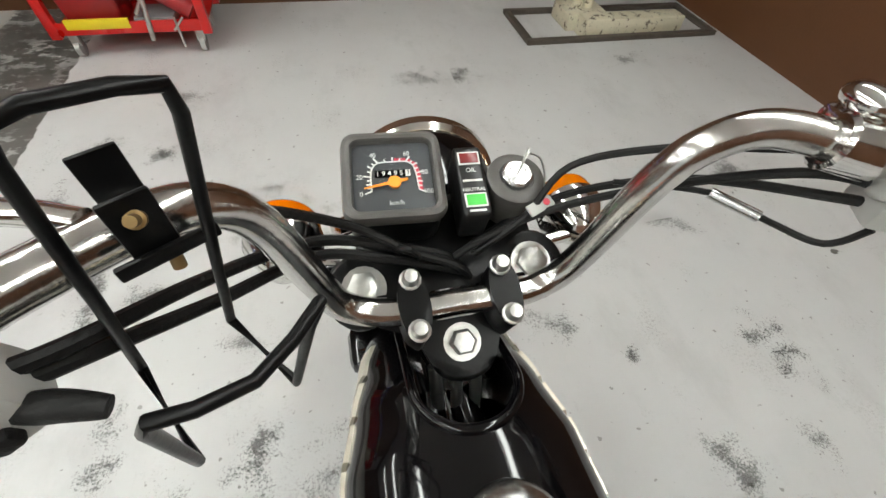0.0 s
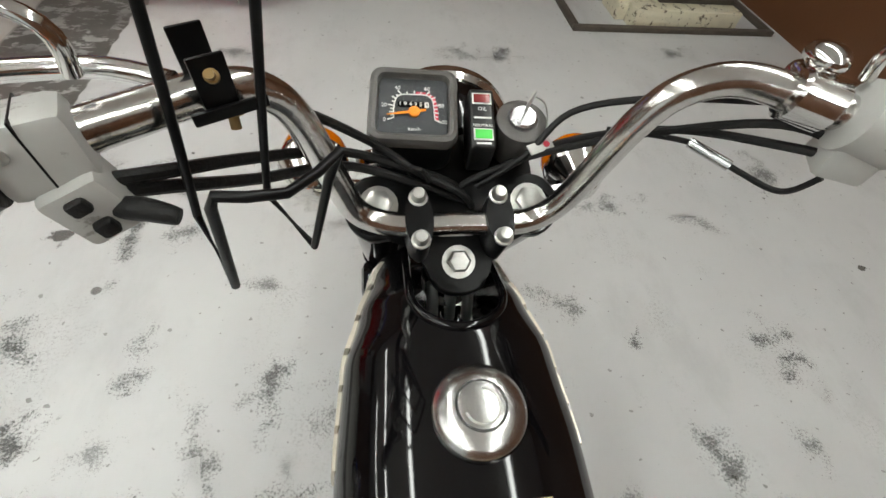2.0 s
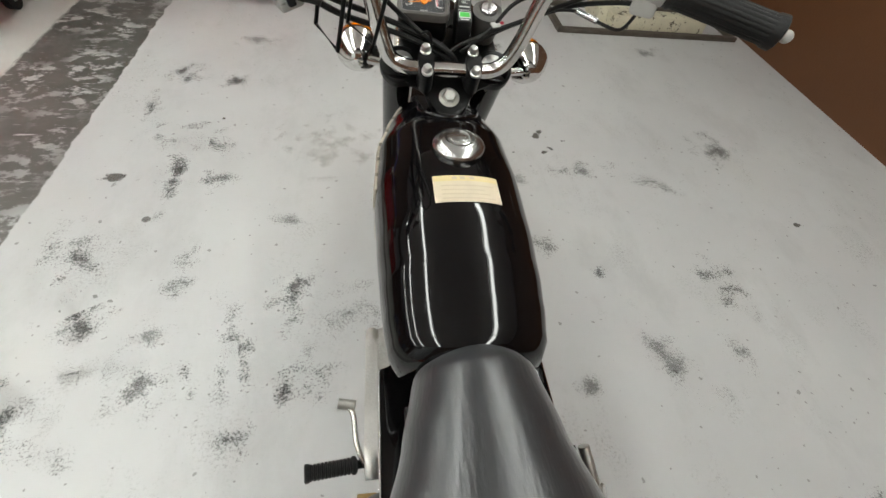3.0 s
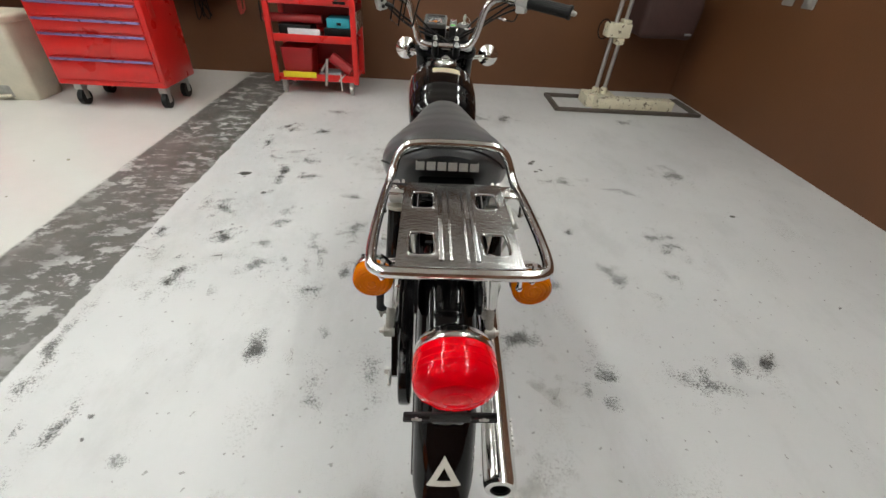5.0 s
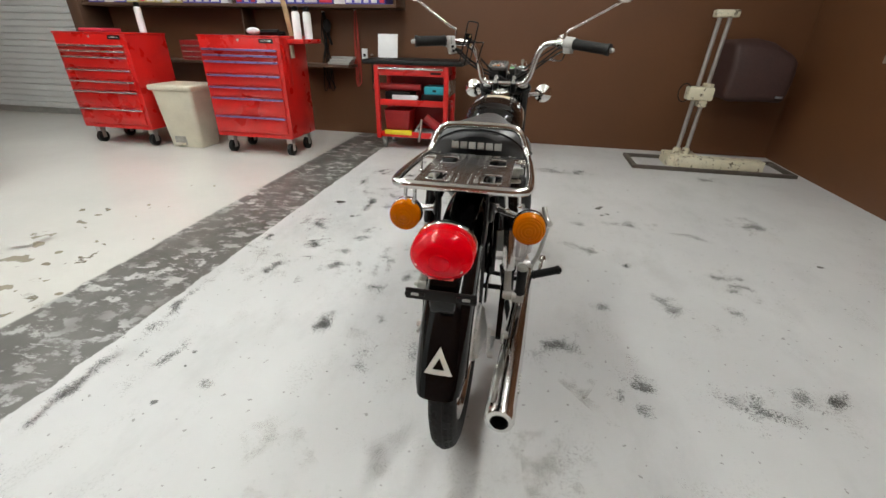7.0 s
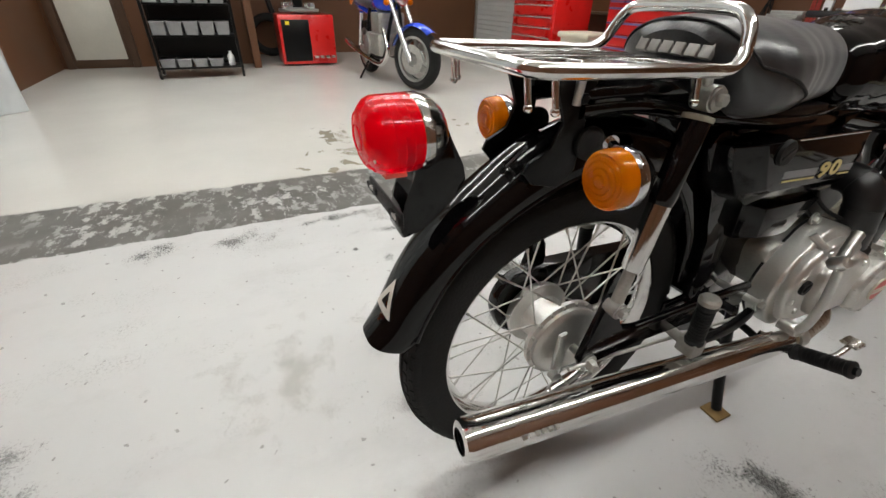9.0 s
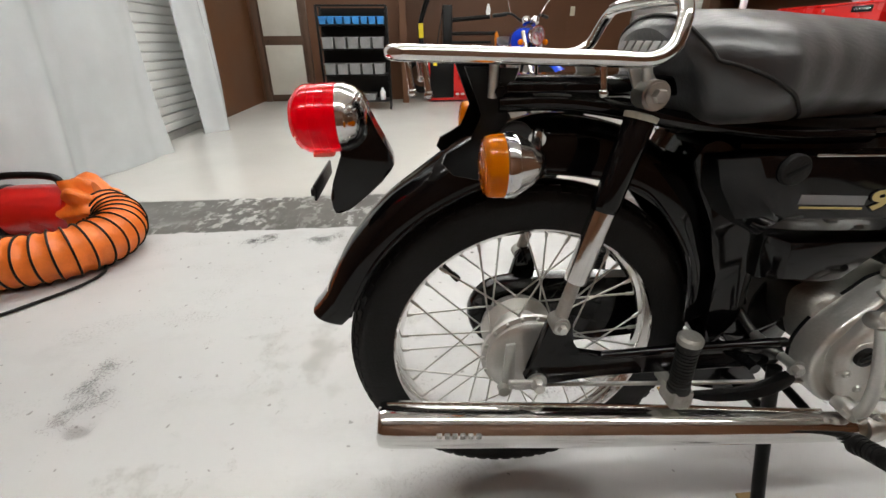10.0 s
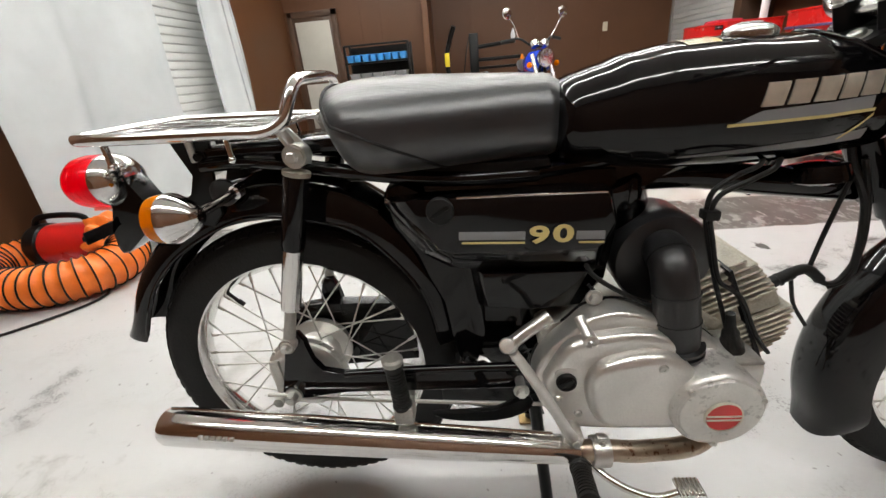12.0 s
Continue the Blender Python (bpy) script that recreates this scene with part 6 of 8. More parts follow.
part("scale_line", tube([S2 @ V((*p, 0)) for p in ARCH], 0.0006, 6, 5), WHITE, speedo)
bw, br = bmesh.new(), bmesh.new()
for k in range(0, 21):
    v = k * 5
    p, d = scale_point(v)
    ln = 0.0062 if k % 4 == 0 else 0.0044 if k % 2 == 0 else 0.0034
    box((0, -0.00065, 0), (ln, 0.00065, 0.0005), 0, bw, S2 @ Matrix.Translation(p) @ Matrix.Rotation(math.atan2(d.y, d.x), 4, "Z"))
part("scale_marks", bw, WHITE, speedo)
for k in range(26, 50):
    if k * 2 % 5 == 0:
        continue
    p, d = scale_point(k * 2)
    box((0.0003, -0.0010, 0), (0.0036, 0.0010, 0.0003), 0, br, S2 @ Matrix.Translation(p) @ Matrix.Rotation(math.atan2(d.y, d.x), 4, "Z"))
part("red_marks", br, REDMARK, speedo, "red upper scale marks")
for v, dx, dy in ((0, -0.0272, -0.0165), (20, -0.0282, 0.0004), (40, -0.0160, 0.0218), (60, 0.0130, 0.0224), (80, 0.0272, 0.0026), (100, 0.0288, -0.0165)):
    part("dial_number", letters(str(v), 0.0066, S2 @ Matrix.Translation((dx, dy, 0)) @ Matrix.Diagonal((0.86, 1, 1, 1)), 0.0001), WHITE, speedo)
part("unit_text", letters("km/h", 0.0062, S2 @ Matrix.Translation((0.0015, -0.0260, 0)), 0.0001), WHITE, speedo)
part("odometer", box((-0.0152, -0.0010, 0), (0.0154, 0.0058, 0.0004), 0, m=S2), BLACK, speedo)
for k, ch1 in enumerate("19495"):
    part("odometer_digit", letters(ch1, 0.0066, S2 @ Matrix.Translation((-0.0128 + k * 0.0050, 0.0024, 0.0006)), 0.0001), WHITE, speedo)
part("tenth_wheel", box((0.0108, -0.0007, 0.0004), (0.0150, 0.0055, 0.0007), 0, m=S2), WHITE, speedo)
part("odometer_digit", letters("3", 0.0058, S2 @ Matrix.Translation((0.0129, 0.0024, 0.0009)), 0.0001), DIAL, speedo)
bm = lathe([(0.0050, 0.0008), (0.0050, 0.0030), (0.0042, 0.0036), (0.0005, 0.0038)], SP @ V((0.001, -0.0066, 0)), SP.to_3x3() @ V((0, 0, 1)), 24)
A = SP @ Matrix.Translation((0.001, -0.0066, 0.0022)) @ Matrix.Rotation(radians(191), 4, "Z")
pn = bmesh.new()
vs = [pn.verts.new(A @ V(p)) for p in ((-0.0115, -0.0012, 0), (-0.0115, 0.0012, 0), (0.0, 0.0016, 0), (0.0262, 0.0006, 0), (0.0262, -0.0006, 0), (0.0, -0.0016, 0))]
f = pn.faces.new(vs)
ext = bmesh.ops.extrude_face_region(pn, geom=[f])
bmesh.ops.translate(pn, vec=(SP.to_3x3() @ V((0, 0, 0.0006))), verts=[e for e in ext["geom"] if isinstance(e, bmesh.types.BMVert)])
part("needle", join(bm, pn), ORANGE, speedo, "orange speedometer needle")
gl = part("cover_glass", box((-0.0345, -0.0345, 0.0048), (0.0345, 0.0345, 0.0056), 0, m=SP), GLASS, speedo, "clear dial glass")
gl.visible_shadow = False

# warning lamp panel
WP = Matrix.Translation((0.0262, 0.9345, 0.9345)) @ Matrix.Rotation(radians(-4), 4, "Z") @ Matrix.Rotation(radians(16), 4, "X") @ Matrix.Scale(0.92, 4)
bm = box((-0.0125, -0.034, -0.045), (0.0125, 0.034, 0.0), 0.004, m=WP, seg=3)
warn = part("warning_panel", bm, CHIPBLACK, bike, "black warning lamp panel")
for zz, mt, lb in ((0.0205, OILLAMP, "dark red oil lamp"), (-0.0205, GREENLAMP, "lit green neutral lamp")):
    part("lamp_border", box((-0.0095, zz - 0.0065, 0), (0.0095, zz + 0.0065, 0.0010), 0.0004, m=WP), WHITE, warn)
    part("lamp_window", box((-0.0080, zz - 0.0050, 0), (0.0080, zz + 0.0050, 0.0016), 0.0004, m=WP), mt, warn, lb)
for txt, yy, sz in (("OIL", 0.0085, 0.0058), ("NEUTRAL", -0.0105, 0.0046)):
    part("panel_text", letters(txt, sz, WP @ Matrix.Translation((0, yy, 0.0005)), 0.0001), WHITE, warn)
for yy, hw in ((-0.0015, 0.0085), (-0.0302, 0.0070)):
    part("panel_bar", box((-hw, yy - 0.0009, 0), (hw, yy + 0.0009, 0.0005), 0, m=WP), WHITE, warn)

# ignition switch with key
IG = tilted((0.0635, 0.9345, 0.9315), 14)
nz = IG.to_3x3() @ V((0, 0, 1))
ign = part("ignition_switch", lathe([(0.018, -0.048), (0.022, -0.030), (0.0235, -0.008), (0.0235, -0.002), (0.021, 0.0), (0.0145, 0.0005), (0.014, -0.002)], IG @ V((0, 0, 0)), nz, 36), BEZEL, bike, "grey ignition switch housing")
part("barrel", lathe([(0.0125, -0.004), (0.0125, 0.0035), (0.0108, 0.0055), (0.0070, 0.0058), (0.0065, 0.005), (0.0005, 0.005)], IG @ V((0, 0, 0)), nz, 32), ALUTRIM, ign, "bright metal key barrel")
kb = box((-0.0007, -0.0055, 0.004), (0.0007, 0.0055, 0.016), 0.0004, m=IG @ Matrix.Rotation(radians(-35), 4, "Z"))
join(kb, slab([(0.016 * 0 - 0.007, 0.015), (0.007, 0.015), (0.0085, 0.024), (0.005, 0.031), (-0.005, 0.031), (-0.0085, 0.024)], -0.0009, 0.0009, 0.0003, 3, m=IG @ Matrix.Rotation(radians(-35), 4, "Z")))
key = part("key", kb, STEEL, ign, "small metal ignition key")
part("key_ring", tube([IG @ V((0.004, 0.002, 0.026)), IG @ V((0.014, 0.000, 0.020)), IG @ V((0.019, -0.010, 0.006)), IG @ V((0.016, -0.022, -0.006))], 0.0007, 6, 5), STEEL, key)
part("instrument_bracket", slab([(0.885, 0.862), (0.93, 0.880), (0.985, 0.890), (0.985, 0.872), (0.93, 0.855)], -0.07, 0.085, 0.006), SATIN, bike, "black instrument bracket")
KT = Matrix.Translation((0.0755, 0.908, 0.922)) @ Matrix.Rotation(radians(24), 4, "Z") @ Matrix.Rotation(radians(20), 4, "X")
tag_ = part("key_tag", box((-0.013, -0.005, 0), (0.013, 0.005, 0.002), 0.001, m=KT), GREYPL, bike, "small grey key tag with a red mark")
part("tag_mark", lathe([(0.003, 0), (0.003, 0.0008)], KT @ V((0.006, 0, 0.002)), (0, -0.3, 0.95), 20), REDMARK, tag_)

# cables
CAB = [
    ([(-0.171, 0.834, 1.017), (-0.1262, 0.8793, 0.9837), (-0.0717, 0.9053, 0.9317), (-0.0319, 0.8989, 0.9028), (0.013, 0.891, 0.877), (0.03, 0.90, 0.82)], 0.0036, RUBBER),
    ([(-0.204, 0.792, 1.001), (-0.1811, 0.8041, 0.9952), (-0.1464, 0.8548, 0.9606), (-0.0967, 0.9004, 0.9259), (-0.0469, 0.9038, 0.9062), (0.008, 0.901, 0.877), (0.02, 0.92, 0.80)], 0.0040, RUBBER),
    ([(-0.2061, 0.7881, 0.9941), (-0.1861, 0.7992, 0.9894), (-0.1465, 0.847, 0.949), (-0.0968, 0.8977, 0.9132), (-0.047, 0.898, 0.897), (0.013, 0.896, 0.869)], 0.0040, RUBBER),
    ([(0.226, 0.804, 1.007), (0.194, 0.829, 1.006), (0.1537, 0.8666, 0.9721), (0.1033, 0.8983, 0.9317), (0.0531, 0.9058, 0.9062), (0.003, 0.901, 0.877), (-0.02, 0.91, 0.80)], 0.0032, RUBBER),
    ([(0.23, 0.8, 0.9987), (0.2039, 0.8191, 0.9952), (0.1637, 0.8747, 0.9663), (0.1133, 0.9154, 0.9259), (0.063, 0.921, 0.897), (0.003, 0.916, 0.857)], 0.0032, RUBBER),
    ([(0.189, 0.839, 1.016), (0.1438, 0.8893, 0.9837), (0.0985, 0.92, 0.949), (0.0632, 0.9057, 0.9143), (0.023, 0.901, 0.882)], 0.0030, RUBBER),
    ([(0.2159, 0.7962, 0.9894), (0.2087, 0.8046, 0.9686), (0.1936, 0.8307, 0.964), (0.1687, 0.8597, 0.9663), (0.1235, 0.898, 0.949)], 0.0022, RUBBER),
    ([(-0.045, 0.90, 0.80), (-0.062, 0.86, 0.74), (-0.072, 0.84, 0.67), (-0.06, 0.80, 0.62)], 0.0040, RUBBER),
    ([(-0.055, 0.89, 0.79), (-0.078, 0.855, 0.73), (-0.080, 0.83, 0.66), (-0.06, 0.79, 0.60)], 0.0040, RUBBER),
]
for pts, r, mt in CAB:
    part("cable", tube(pts, r, 8, 6), mt, bike)
part("cable_tie", tube([(-0.0308, 0.8897, 0.9143), (-0.023, 0.896, 0.895), (-0.031, 0.908, 0.885), (-0.041, 0.9039, 0.9016)], 0.0022, 8, 4, loop=True), RUBBER, bike)
bm = rod((0.1900, 0.8350, 0.9643), (0.1687, 0.8597, 0.9663), 0.0040, n=12)
part("cable_adjuster", bm, ALUTRIM, bike, "grey throttle cable adjuster")
# black neck tubes; steel colour stands in for the reflections on them
for x in (-0.018, 0.0, 0.018):
    part("neck_tube", tube([(x + 0.008, 0.872, 0.812), (x * 0.97 + 0.008, 0.856, 0.785), (x * 0.9 + 0.008, 0.838, 0.720)], 0.0058, 12, 5), STEEL, frame_part, "steering neck tube, made bright for its reflections")

# wire holder clamped on the left bar
cage = part("wire_holder", tube([(-0.122, 0.8205, 1.088), (-0.138, 0.811, 1.090), (-0.146, 0.806, 1.088), (-0.1485, 0.805, 1.079), (-0.162, 0.8095, 1.015), (-0.1764, 0.8138, 0.9508), (-0.1492, 0.7677, 0.9419), (-0.1325, 0.7545, 1.022), (-0.1285, 0.7535, 1.0300), (-0.118, 0.7560, 1.0265), (-0.104, 0.764, 1.0200), (-0.092, 0.776, 1.0205), (-0.0828, 0.788, 1.0217), (-0.090, 0.790, 1.002), (-0.1077, 0.7974, 0.9373), (-0.140, 0.8369, 0.9442), (-0.126, 0.8316, 1.010), (-0.1115, 0.8262, 1.076), (-0.1120, 0.8255, 1.085)], 0.0026, 10, 1, loop=True, smooth=False), SATIN, bike, "black wire holder clamped on the bar")
CL = Matrix.Translation((-0.148, 0.837, 1.034)) @ Matrix.Rotation(radians(30), 4, "Z")
for lo, hi in (((-0.0085, -0.0155, -0.018), (0.0085, -0.0130, 0.014)), ((-0.0085, 0.0125, -0.016), (0.0085, 0.0150, 0.016)), ((-0.0080, -0.0129, -0.0175), (0.0080, 0.0124, -0.0150)), ((-0.016, -0.0185, -0.018), (0.022, -0.0156, -0.011))):
    part("clamp_strap", box(lo, hi, 0.001, m=CL), SATIN, cage, "black folded steel clamp")
part("clamp_screw", lathe([(0.0036, 0), (0.0036, 0.0025), (0.0024, 0.003), (0.0022, 0.009)], CL @ V((0, -0.0155, 0.004)), (0.2, -0.75, 0.6), 12), BRASS, cage, "rusty clamp screw")
bm = lathe([(0.0062, 0), (0.0062, 0.003), (0.0028, 0.0035), (0.0028, 0.011)], CL @ V((0.004, -0.010, -0.018)), (0, -0.3, -1), 16)
part("clamp_nut", bm, BRASS, cage, "rusty clamp nut")

# the steering gear sits a little ahead of the frame's axis, turned to its stop
for ob in bike.children:
    if ob not in fixed:
        ob.location = STEER

# ---- ceiling lights ----
def ceiling_light(x, y, length=1.56, width=0.16):
    t = thing("ceiling_light", "long white fluorescent ceiling light, switched on", "ceiling light", "ceiling lights")
    part("light_body", box((x - width / 2, y - length / 2, H - 0.07), (x + width / 2, y + length / 2, H - 0.002), 0.008), GREYPL, t, "", True)
    part("diffuser", box((x - width / 2 + 0.015, y - length / 2 + 0.015, H - 0.085), (x + width / 2 - 0.015, y + length / 2 - 0.015, H - 0.0705), 0.004), LIGHTON, t, "lit white diffuser", True)
    return t


for lx in (-4.6, -2.9, -1.2, 1.0):
    for ly in (-1.2, 0.4, 2.0):
        ceiling_light(lx, ly)

# ---- floor marks ----
quad = bpy.data.meshes.new("stain")
quad.from_pydata([(-1, -1, 0), (1, -1, 0), (1, 1, 0), (-1, 1, 0)], [], [(0, 1, 2, 3)])
quad.materials.append(SCUFF)
brown_quad = quad.copy()
brown_quad.materials[0] = OILSTAIN
faint_quad = quad.copy()
faint_quad.materials[0] = FAINTSTAIN
chip_quad = quad.copy()
chip_quad.materials[0] = CHIP


def stain(x, y, rx, ry, mesh=quad, turn=0.0, spread=2.3):
    ob = new("stain", mesh)
    ob.matrix_basis = Matrix.Translation((x, y, 0.0012)) @ Matrix.Rotation(turn, 4, "Z") @ Matrix.Diagonal((rx * spread, ry * spread, 1, 1))
    ob.parent = floor
    return ob


FRONT_MARKS = [(-1.08, 1.24, 0.088, 0.052, 2.1), (-0.98, 1.85, 0.039, 0.028, 2.1), (-0.86, 1.86, 0.097, 0.066, 3.0), (-1.08, 2.04, 0.121, 0.025, 1.9), (-0.73, 1.77, 0.074, 0.044, 1.8), (-0.73, 1.61, 0.045, 0.039, 2.5), (-0.37, 1.06, 0.073, 0.044, 1.7), (-0.32, 0.76, 0.056, 0.048, -2.8), (-0.18, 1.0, 0.067, 0.051, 1.6), (-0.53, 0.9, 0.1, 0.028, 1.9), (-0.78, 0.94, 0.042, 0.038, 1.9), (-0.75, 0.77, 0.051, 0.05, -2.8), (-1.1, 0.78, 0.068, 0.032, 3.1), (-1.06, 0.66, 0.065, 0.058, -3.0), (-0.92, 0.68, 0.068, 0.032, 1.9), (-0.99, 1.02, 0.073, 0.051, -1.3), (-1.25, 0.88, 0.057, 0.029, 2.3), (-0.5, 0.63, 0.043, 0.028, 2.9)]
LEFT_MARKS = [(-0.63, 0.8, 0.036, 0.012, 2.0), (-0.6, 0.33, 0.053, 0.034, 2.2), (-0.44, 0.29, 0.055, 0.028, -3.1), (-0.38, 0.38, 0.032, 0.016, 2.0), (-0.44, 1.39, 0.036, 0.028, 3.1), (-0.74, 1.17, 0.085, 0.027, 1.6), (-1.02, 2.37, 0.06, 0.05, 2.1), (-0.8, 2.33, 0.051, 0.041, 1.9), (-1.26, 0.98, 0.039, 0.03, -1.8), (-0.21, 1.63, 0.093, 0.048, 2.2), (-0.32, 0.87, 0.098, 0.018, 1.8), (-0.54, 0.79, 0.044, 0.017, 1.8), (-0.88, 1.64, 0.111, 0.031, 1.6), (-0.37, 2.04, 0.066, 0.04, 1.6)]
SIDE_MARKS = [(0.84, 1.68, 0.135, 0.032, -3.1), (1.12, 1.61, 0.075, 0.041, 2.6), (0.49, 1.26, 0.066, 0.035, 2.9), (1.17, 1.03, 0.073, 0.053, 1.7), (0.7, 1.12, 0.022, 0.016, 0.7), (1.59, 1.84, 0.084, 0.073, 1.7), (0.81, 0.78, 0.07, 0.043, 1.8), (1.07, 0.78, 0.041, 0.026, 1.8), (0.93, 0.64, 0.045, 0.025, -2.9), (0.57, 0.34, 0.046, 0.021, 1.3), (1.09, 0.29, 0.042, 0.023, 0.9), (1.2, 0.29, 0.053, 0.031, -2.4), (0.92, 0.22, 0.077, 0.049, -3.0), (0.5, 1.62, 0.039, 0.027, 2.5), (1.64, 2.83, 0.079, 0.04, -2.8), (0.52, 0.71, 0.028, 0.024, 2.4), (1.01, 0.2, 0.055, 0.026, -3.0)]
REAR_MARKS = [(-0.38, 0.19, 0.07, 0.024, 1.8), (-0.2, 0.25, 0.06, 0.03, 1.7), (-0.15, -0.12, 0.067, 0.046, 1.3), (-0.19, -0.23, 0.047, 0.041, 2.2), (-1.21, 0.03, 0.074, 0.032, 2.3), (-1.22, -0.03, 0.045, 0.019, 2.5), (-1.08, -0.11, 0.028, 0.025, 2.0), (-0.89, 0.84, 0.075, 0.03, -3.1), (0.56, 0.23, 0.055, 0.04, 1.1), (0.57, 0.14, 0.031, 0.02, 1.4), (-1.25, 0.27, 0.174, 0.022, 1.7), (-1.24, -0.16, 0.092, 0.023, 1.7), (-0.83, -0.07, 0.022, 0.013, 2.7), (-1.22, -0.29, 0.036, 0.014, 2.2), (-1.06, -0.02, 0.068, 0.017, -1.7), (0.31, 0.39, 0.058, 0.046, 0.8)]
OTHER_MARKS = [(-0.29, -1.04, 0.07, 0.05, 0.3), (-0.15, -0.99, 0.03, 0.03, 0), (-1.18, -0.55, 0.05, 0.08, 0.3), (-1.2, -0.88, 0.04, 0.05, 0.3), (0.56, 2.77, 0.1, 0.07, 0.3), (0.35, 2.78, 0.08, 0.06, 0), (-0.76, 2.75, 0.07, 0.05, 0.2)]
CHIPS = [(-1.09, 1.61, 0.052, 0.038, 2.3), (-0.92, 1.4, 0.016, 0.011, -1.5), (1.47, 1.67, 0.042, 0.026, 3.1), (0.75, 1.93, 0.025, 0.022, 2.1), (0.78, 1.89, 0.024, 0.015, -2.8), (0.67, 1.8, 0.023, 0.018, -2.5), (0.69, 1.83, 0.029, 0.016, 2.8), (1.4, 0.96, 0.013, 0.006, 0.5), (0.52, 1.8, 0.01, 0.008, 0.7), (-0.26, 0.42, 0.011, 0.009, 1.3), (-0.39, 0.57, 0.007, 0.005, -0.2), (0.79, 0.38, 0.01, 0.006, 0.4), (-0.78, 2.01, 0.017, 0.015, 2.4), (1.69, 1.33, 0.03, 0.016, -2.6), (-0.98, 0.07, 0.02, 0.016, 2.6), (-0.94, -0.16, 0.017, 0.013, 3.0), (-0.96, -0.0, 0.009, 0.005, 2.4), (-0.47, 0.08, 0.005, 0.004, 2.1), (0.13, -0.15, 0.008, 0.004, 1.5)]
STRIP_CHIPS = [(0.72, 1.15, 0.022, 0.012, 1.2), (-1.16, -0.2, 0.009, 0.005, 2.7), (1.73, 0.6, 0.015, 0.006, -2.6), (0.66, 1.94, 0.038, 0.024, 1.1)]
PEELED = [(-2.5, 0.09, 0.191, 0.142, -2.8), (-2.52, 0.32, 0.13, 0.119, -1.6), (-2.34, 0.31, 0.128, 0.071, -1.8), (-2.1, 0.15, 0.118, 0.084, -1.9), (-2.11, 0.06, 0.055, 0.04, -1.4), (-2.56, 0.51, 0.088, 0.058, -3.1), (-2.42, 0.61, 0.102, 0.074, -1.8), (-2.48, 0.74, 0.079, 0.045, -3.1), (-2.34, 0.49, 0.098, 0.042, -3.0), (-2.02, 0.56, 0.078, 0.042, -1.7), (-1.92, 0.06, 0.092, 0.047, -2.0), (-1.92, 0.22, 0.081, 0.035, 2.6), (-1.82, -0.06, 0.069, 0.046, -2.7), (-1.91, -0.21, 0.043, 0.031, -1.2), (-2.19, -0.06, 0.028, 0.02, 2.8), (-2.03, 0.34, 0.045, 0.033, -2.3), (-2.71, 0.39, 0.053, 0.025, -2.9)]
PEEL_CHIPS = [(-2.82, 0.56, 0.036, 0.022, 2.6), (-2.45, 0.93, 0.041, 0.024, 2.8), (-2.45, 1.11, 0.032, 0.021, 3.0), (-2.1, 1.22, 0.027, 0.019, 2.9), (-2.25, 1.22, 0.027, 0.014, 2.3), (-2.81, 0.2, 0.037, 0.029, -2.7), (-2.05, 0.04, 0.021, 0.013, -2.4), (-2.13, 0.47, 0.022, 0.013, 3.1), (-2.2, 0.58, 0.022, 0.019, -2.1), (-2.02, 0.69, 0.019, 0.018, 2.5), (-2.17, -0.15, 0.047, 0.015, -0.4), (-2.45, 1.04, 0.017, 0.011, -3.0), (-1.82, 0.19, 0.028, 0.018, 2.4), (-1.82, 0.27, 0.017, 0.01, 3.1), (-2.49, 1.13, 0.046, 0.022, 2.6), (-2.14, 1.26, 0.033, 0.023, 2.7), (-2.29, 1.26, 0.033, 0.015, 2.3), (-2.06, 0.71, 0.032, 0.015, 2.3)]
SMALL_PEEL = [(-2.13, 0.73, 0.025, 0.011, 2.6), (-2.22, 1.08, 0.019, 0.007, 2.4), (-1.96, 0.8, 0.017, 0.008, 2.6), (-1.86, 0.83, 0.015, 0.006, 2.4), (-2.31, 1.67, 0.027, 0.012, 2.4), (-2.14, 1.7, 0.027, 0.01, 2.2), (-2.64, 1.09, 0.036, 0.017, 2.7), (-2.36, 0.87, 0.027, 0.011, 2.5)]
WORN = [(-0.27, -0.15, 0.108, 0.094, 2.4), (0.25, -0.15, 0.11, 0.088, -2.4), (-0.5, -0.2, 0.084, 0.054, 3.0), (0.56, -0.18, 0.069, 0.04, -2.8), (0.37, 0.12, 0.183, 0.076, 1.3), (0.05, -0.23, 0.062, 0.034, -3.0), (-0.31, 1.83, 0.14, 0.13, 0), (-0.4, -0.45, 0.13, 0.18, 0), (0.15, -0.75, 0.16, 0.14, 0), (0.55, -0.9, 0.15, 0.12, 0)]
for rows, mesh in ((FRONT_MARKS + LEFT_MARKS + SIDE_MARKS + REAR_MARKS + OTHER_MARKS, quad), (CHIPS + STRIP_CHIPS, chip_quad), (WORN, faint_quad), (PEELED + PEEL_CHIPS + SMALL_PEEL, brown_quad)):
    for x, y, rx, ry, turn in rows:
        stain(x, y, rx, ry, mesh, turn, 1.8 if mesh in (chip_quad, brown_quad) else 2.6)

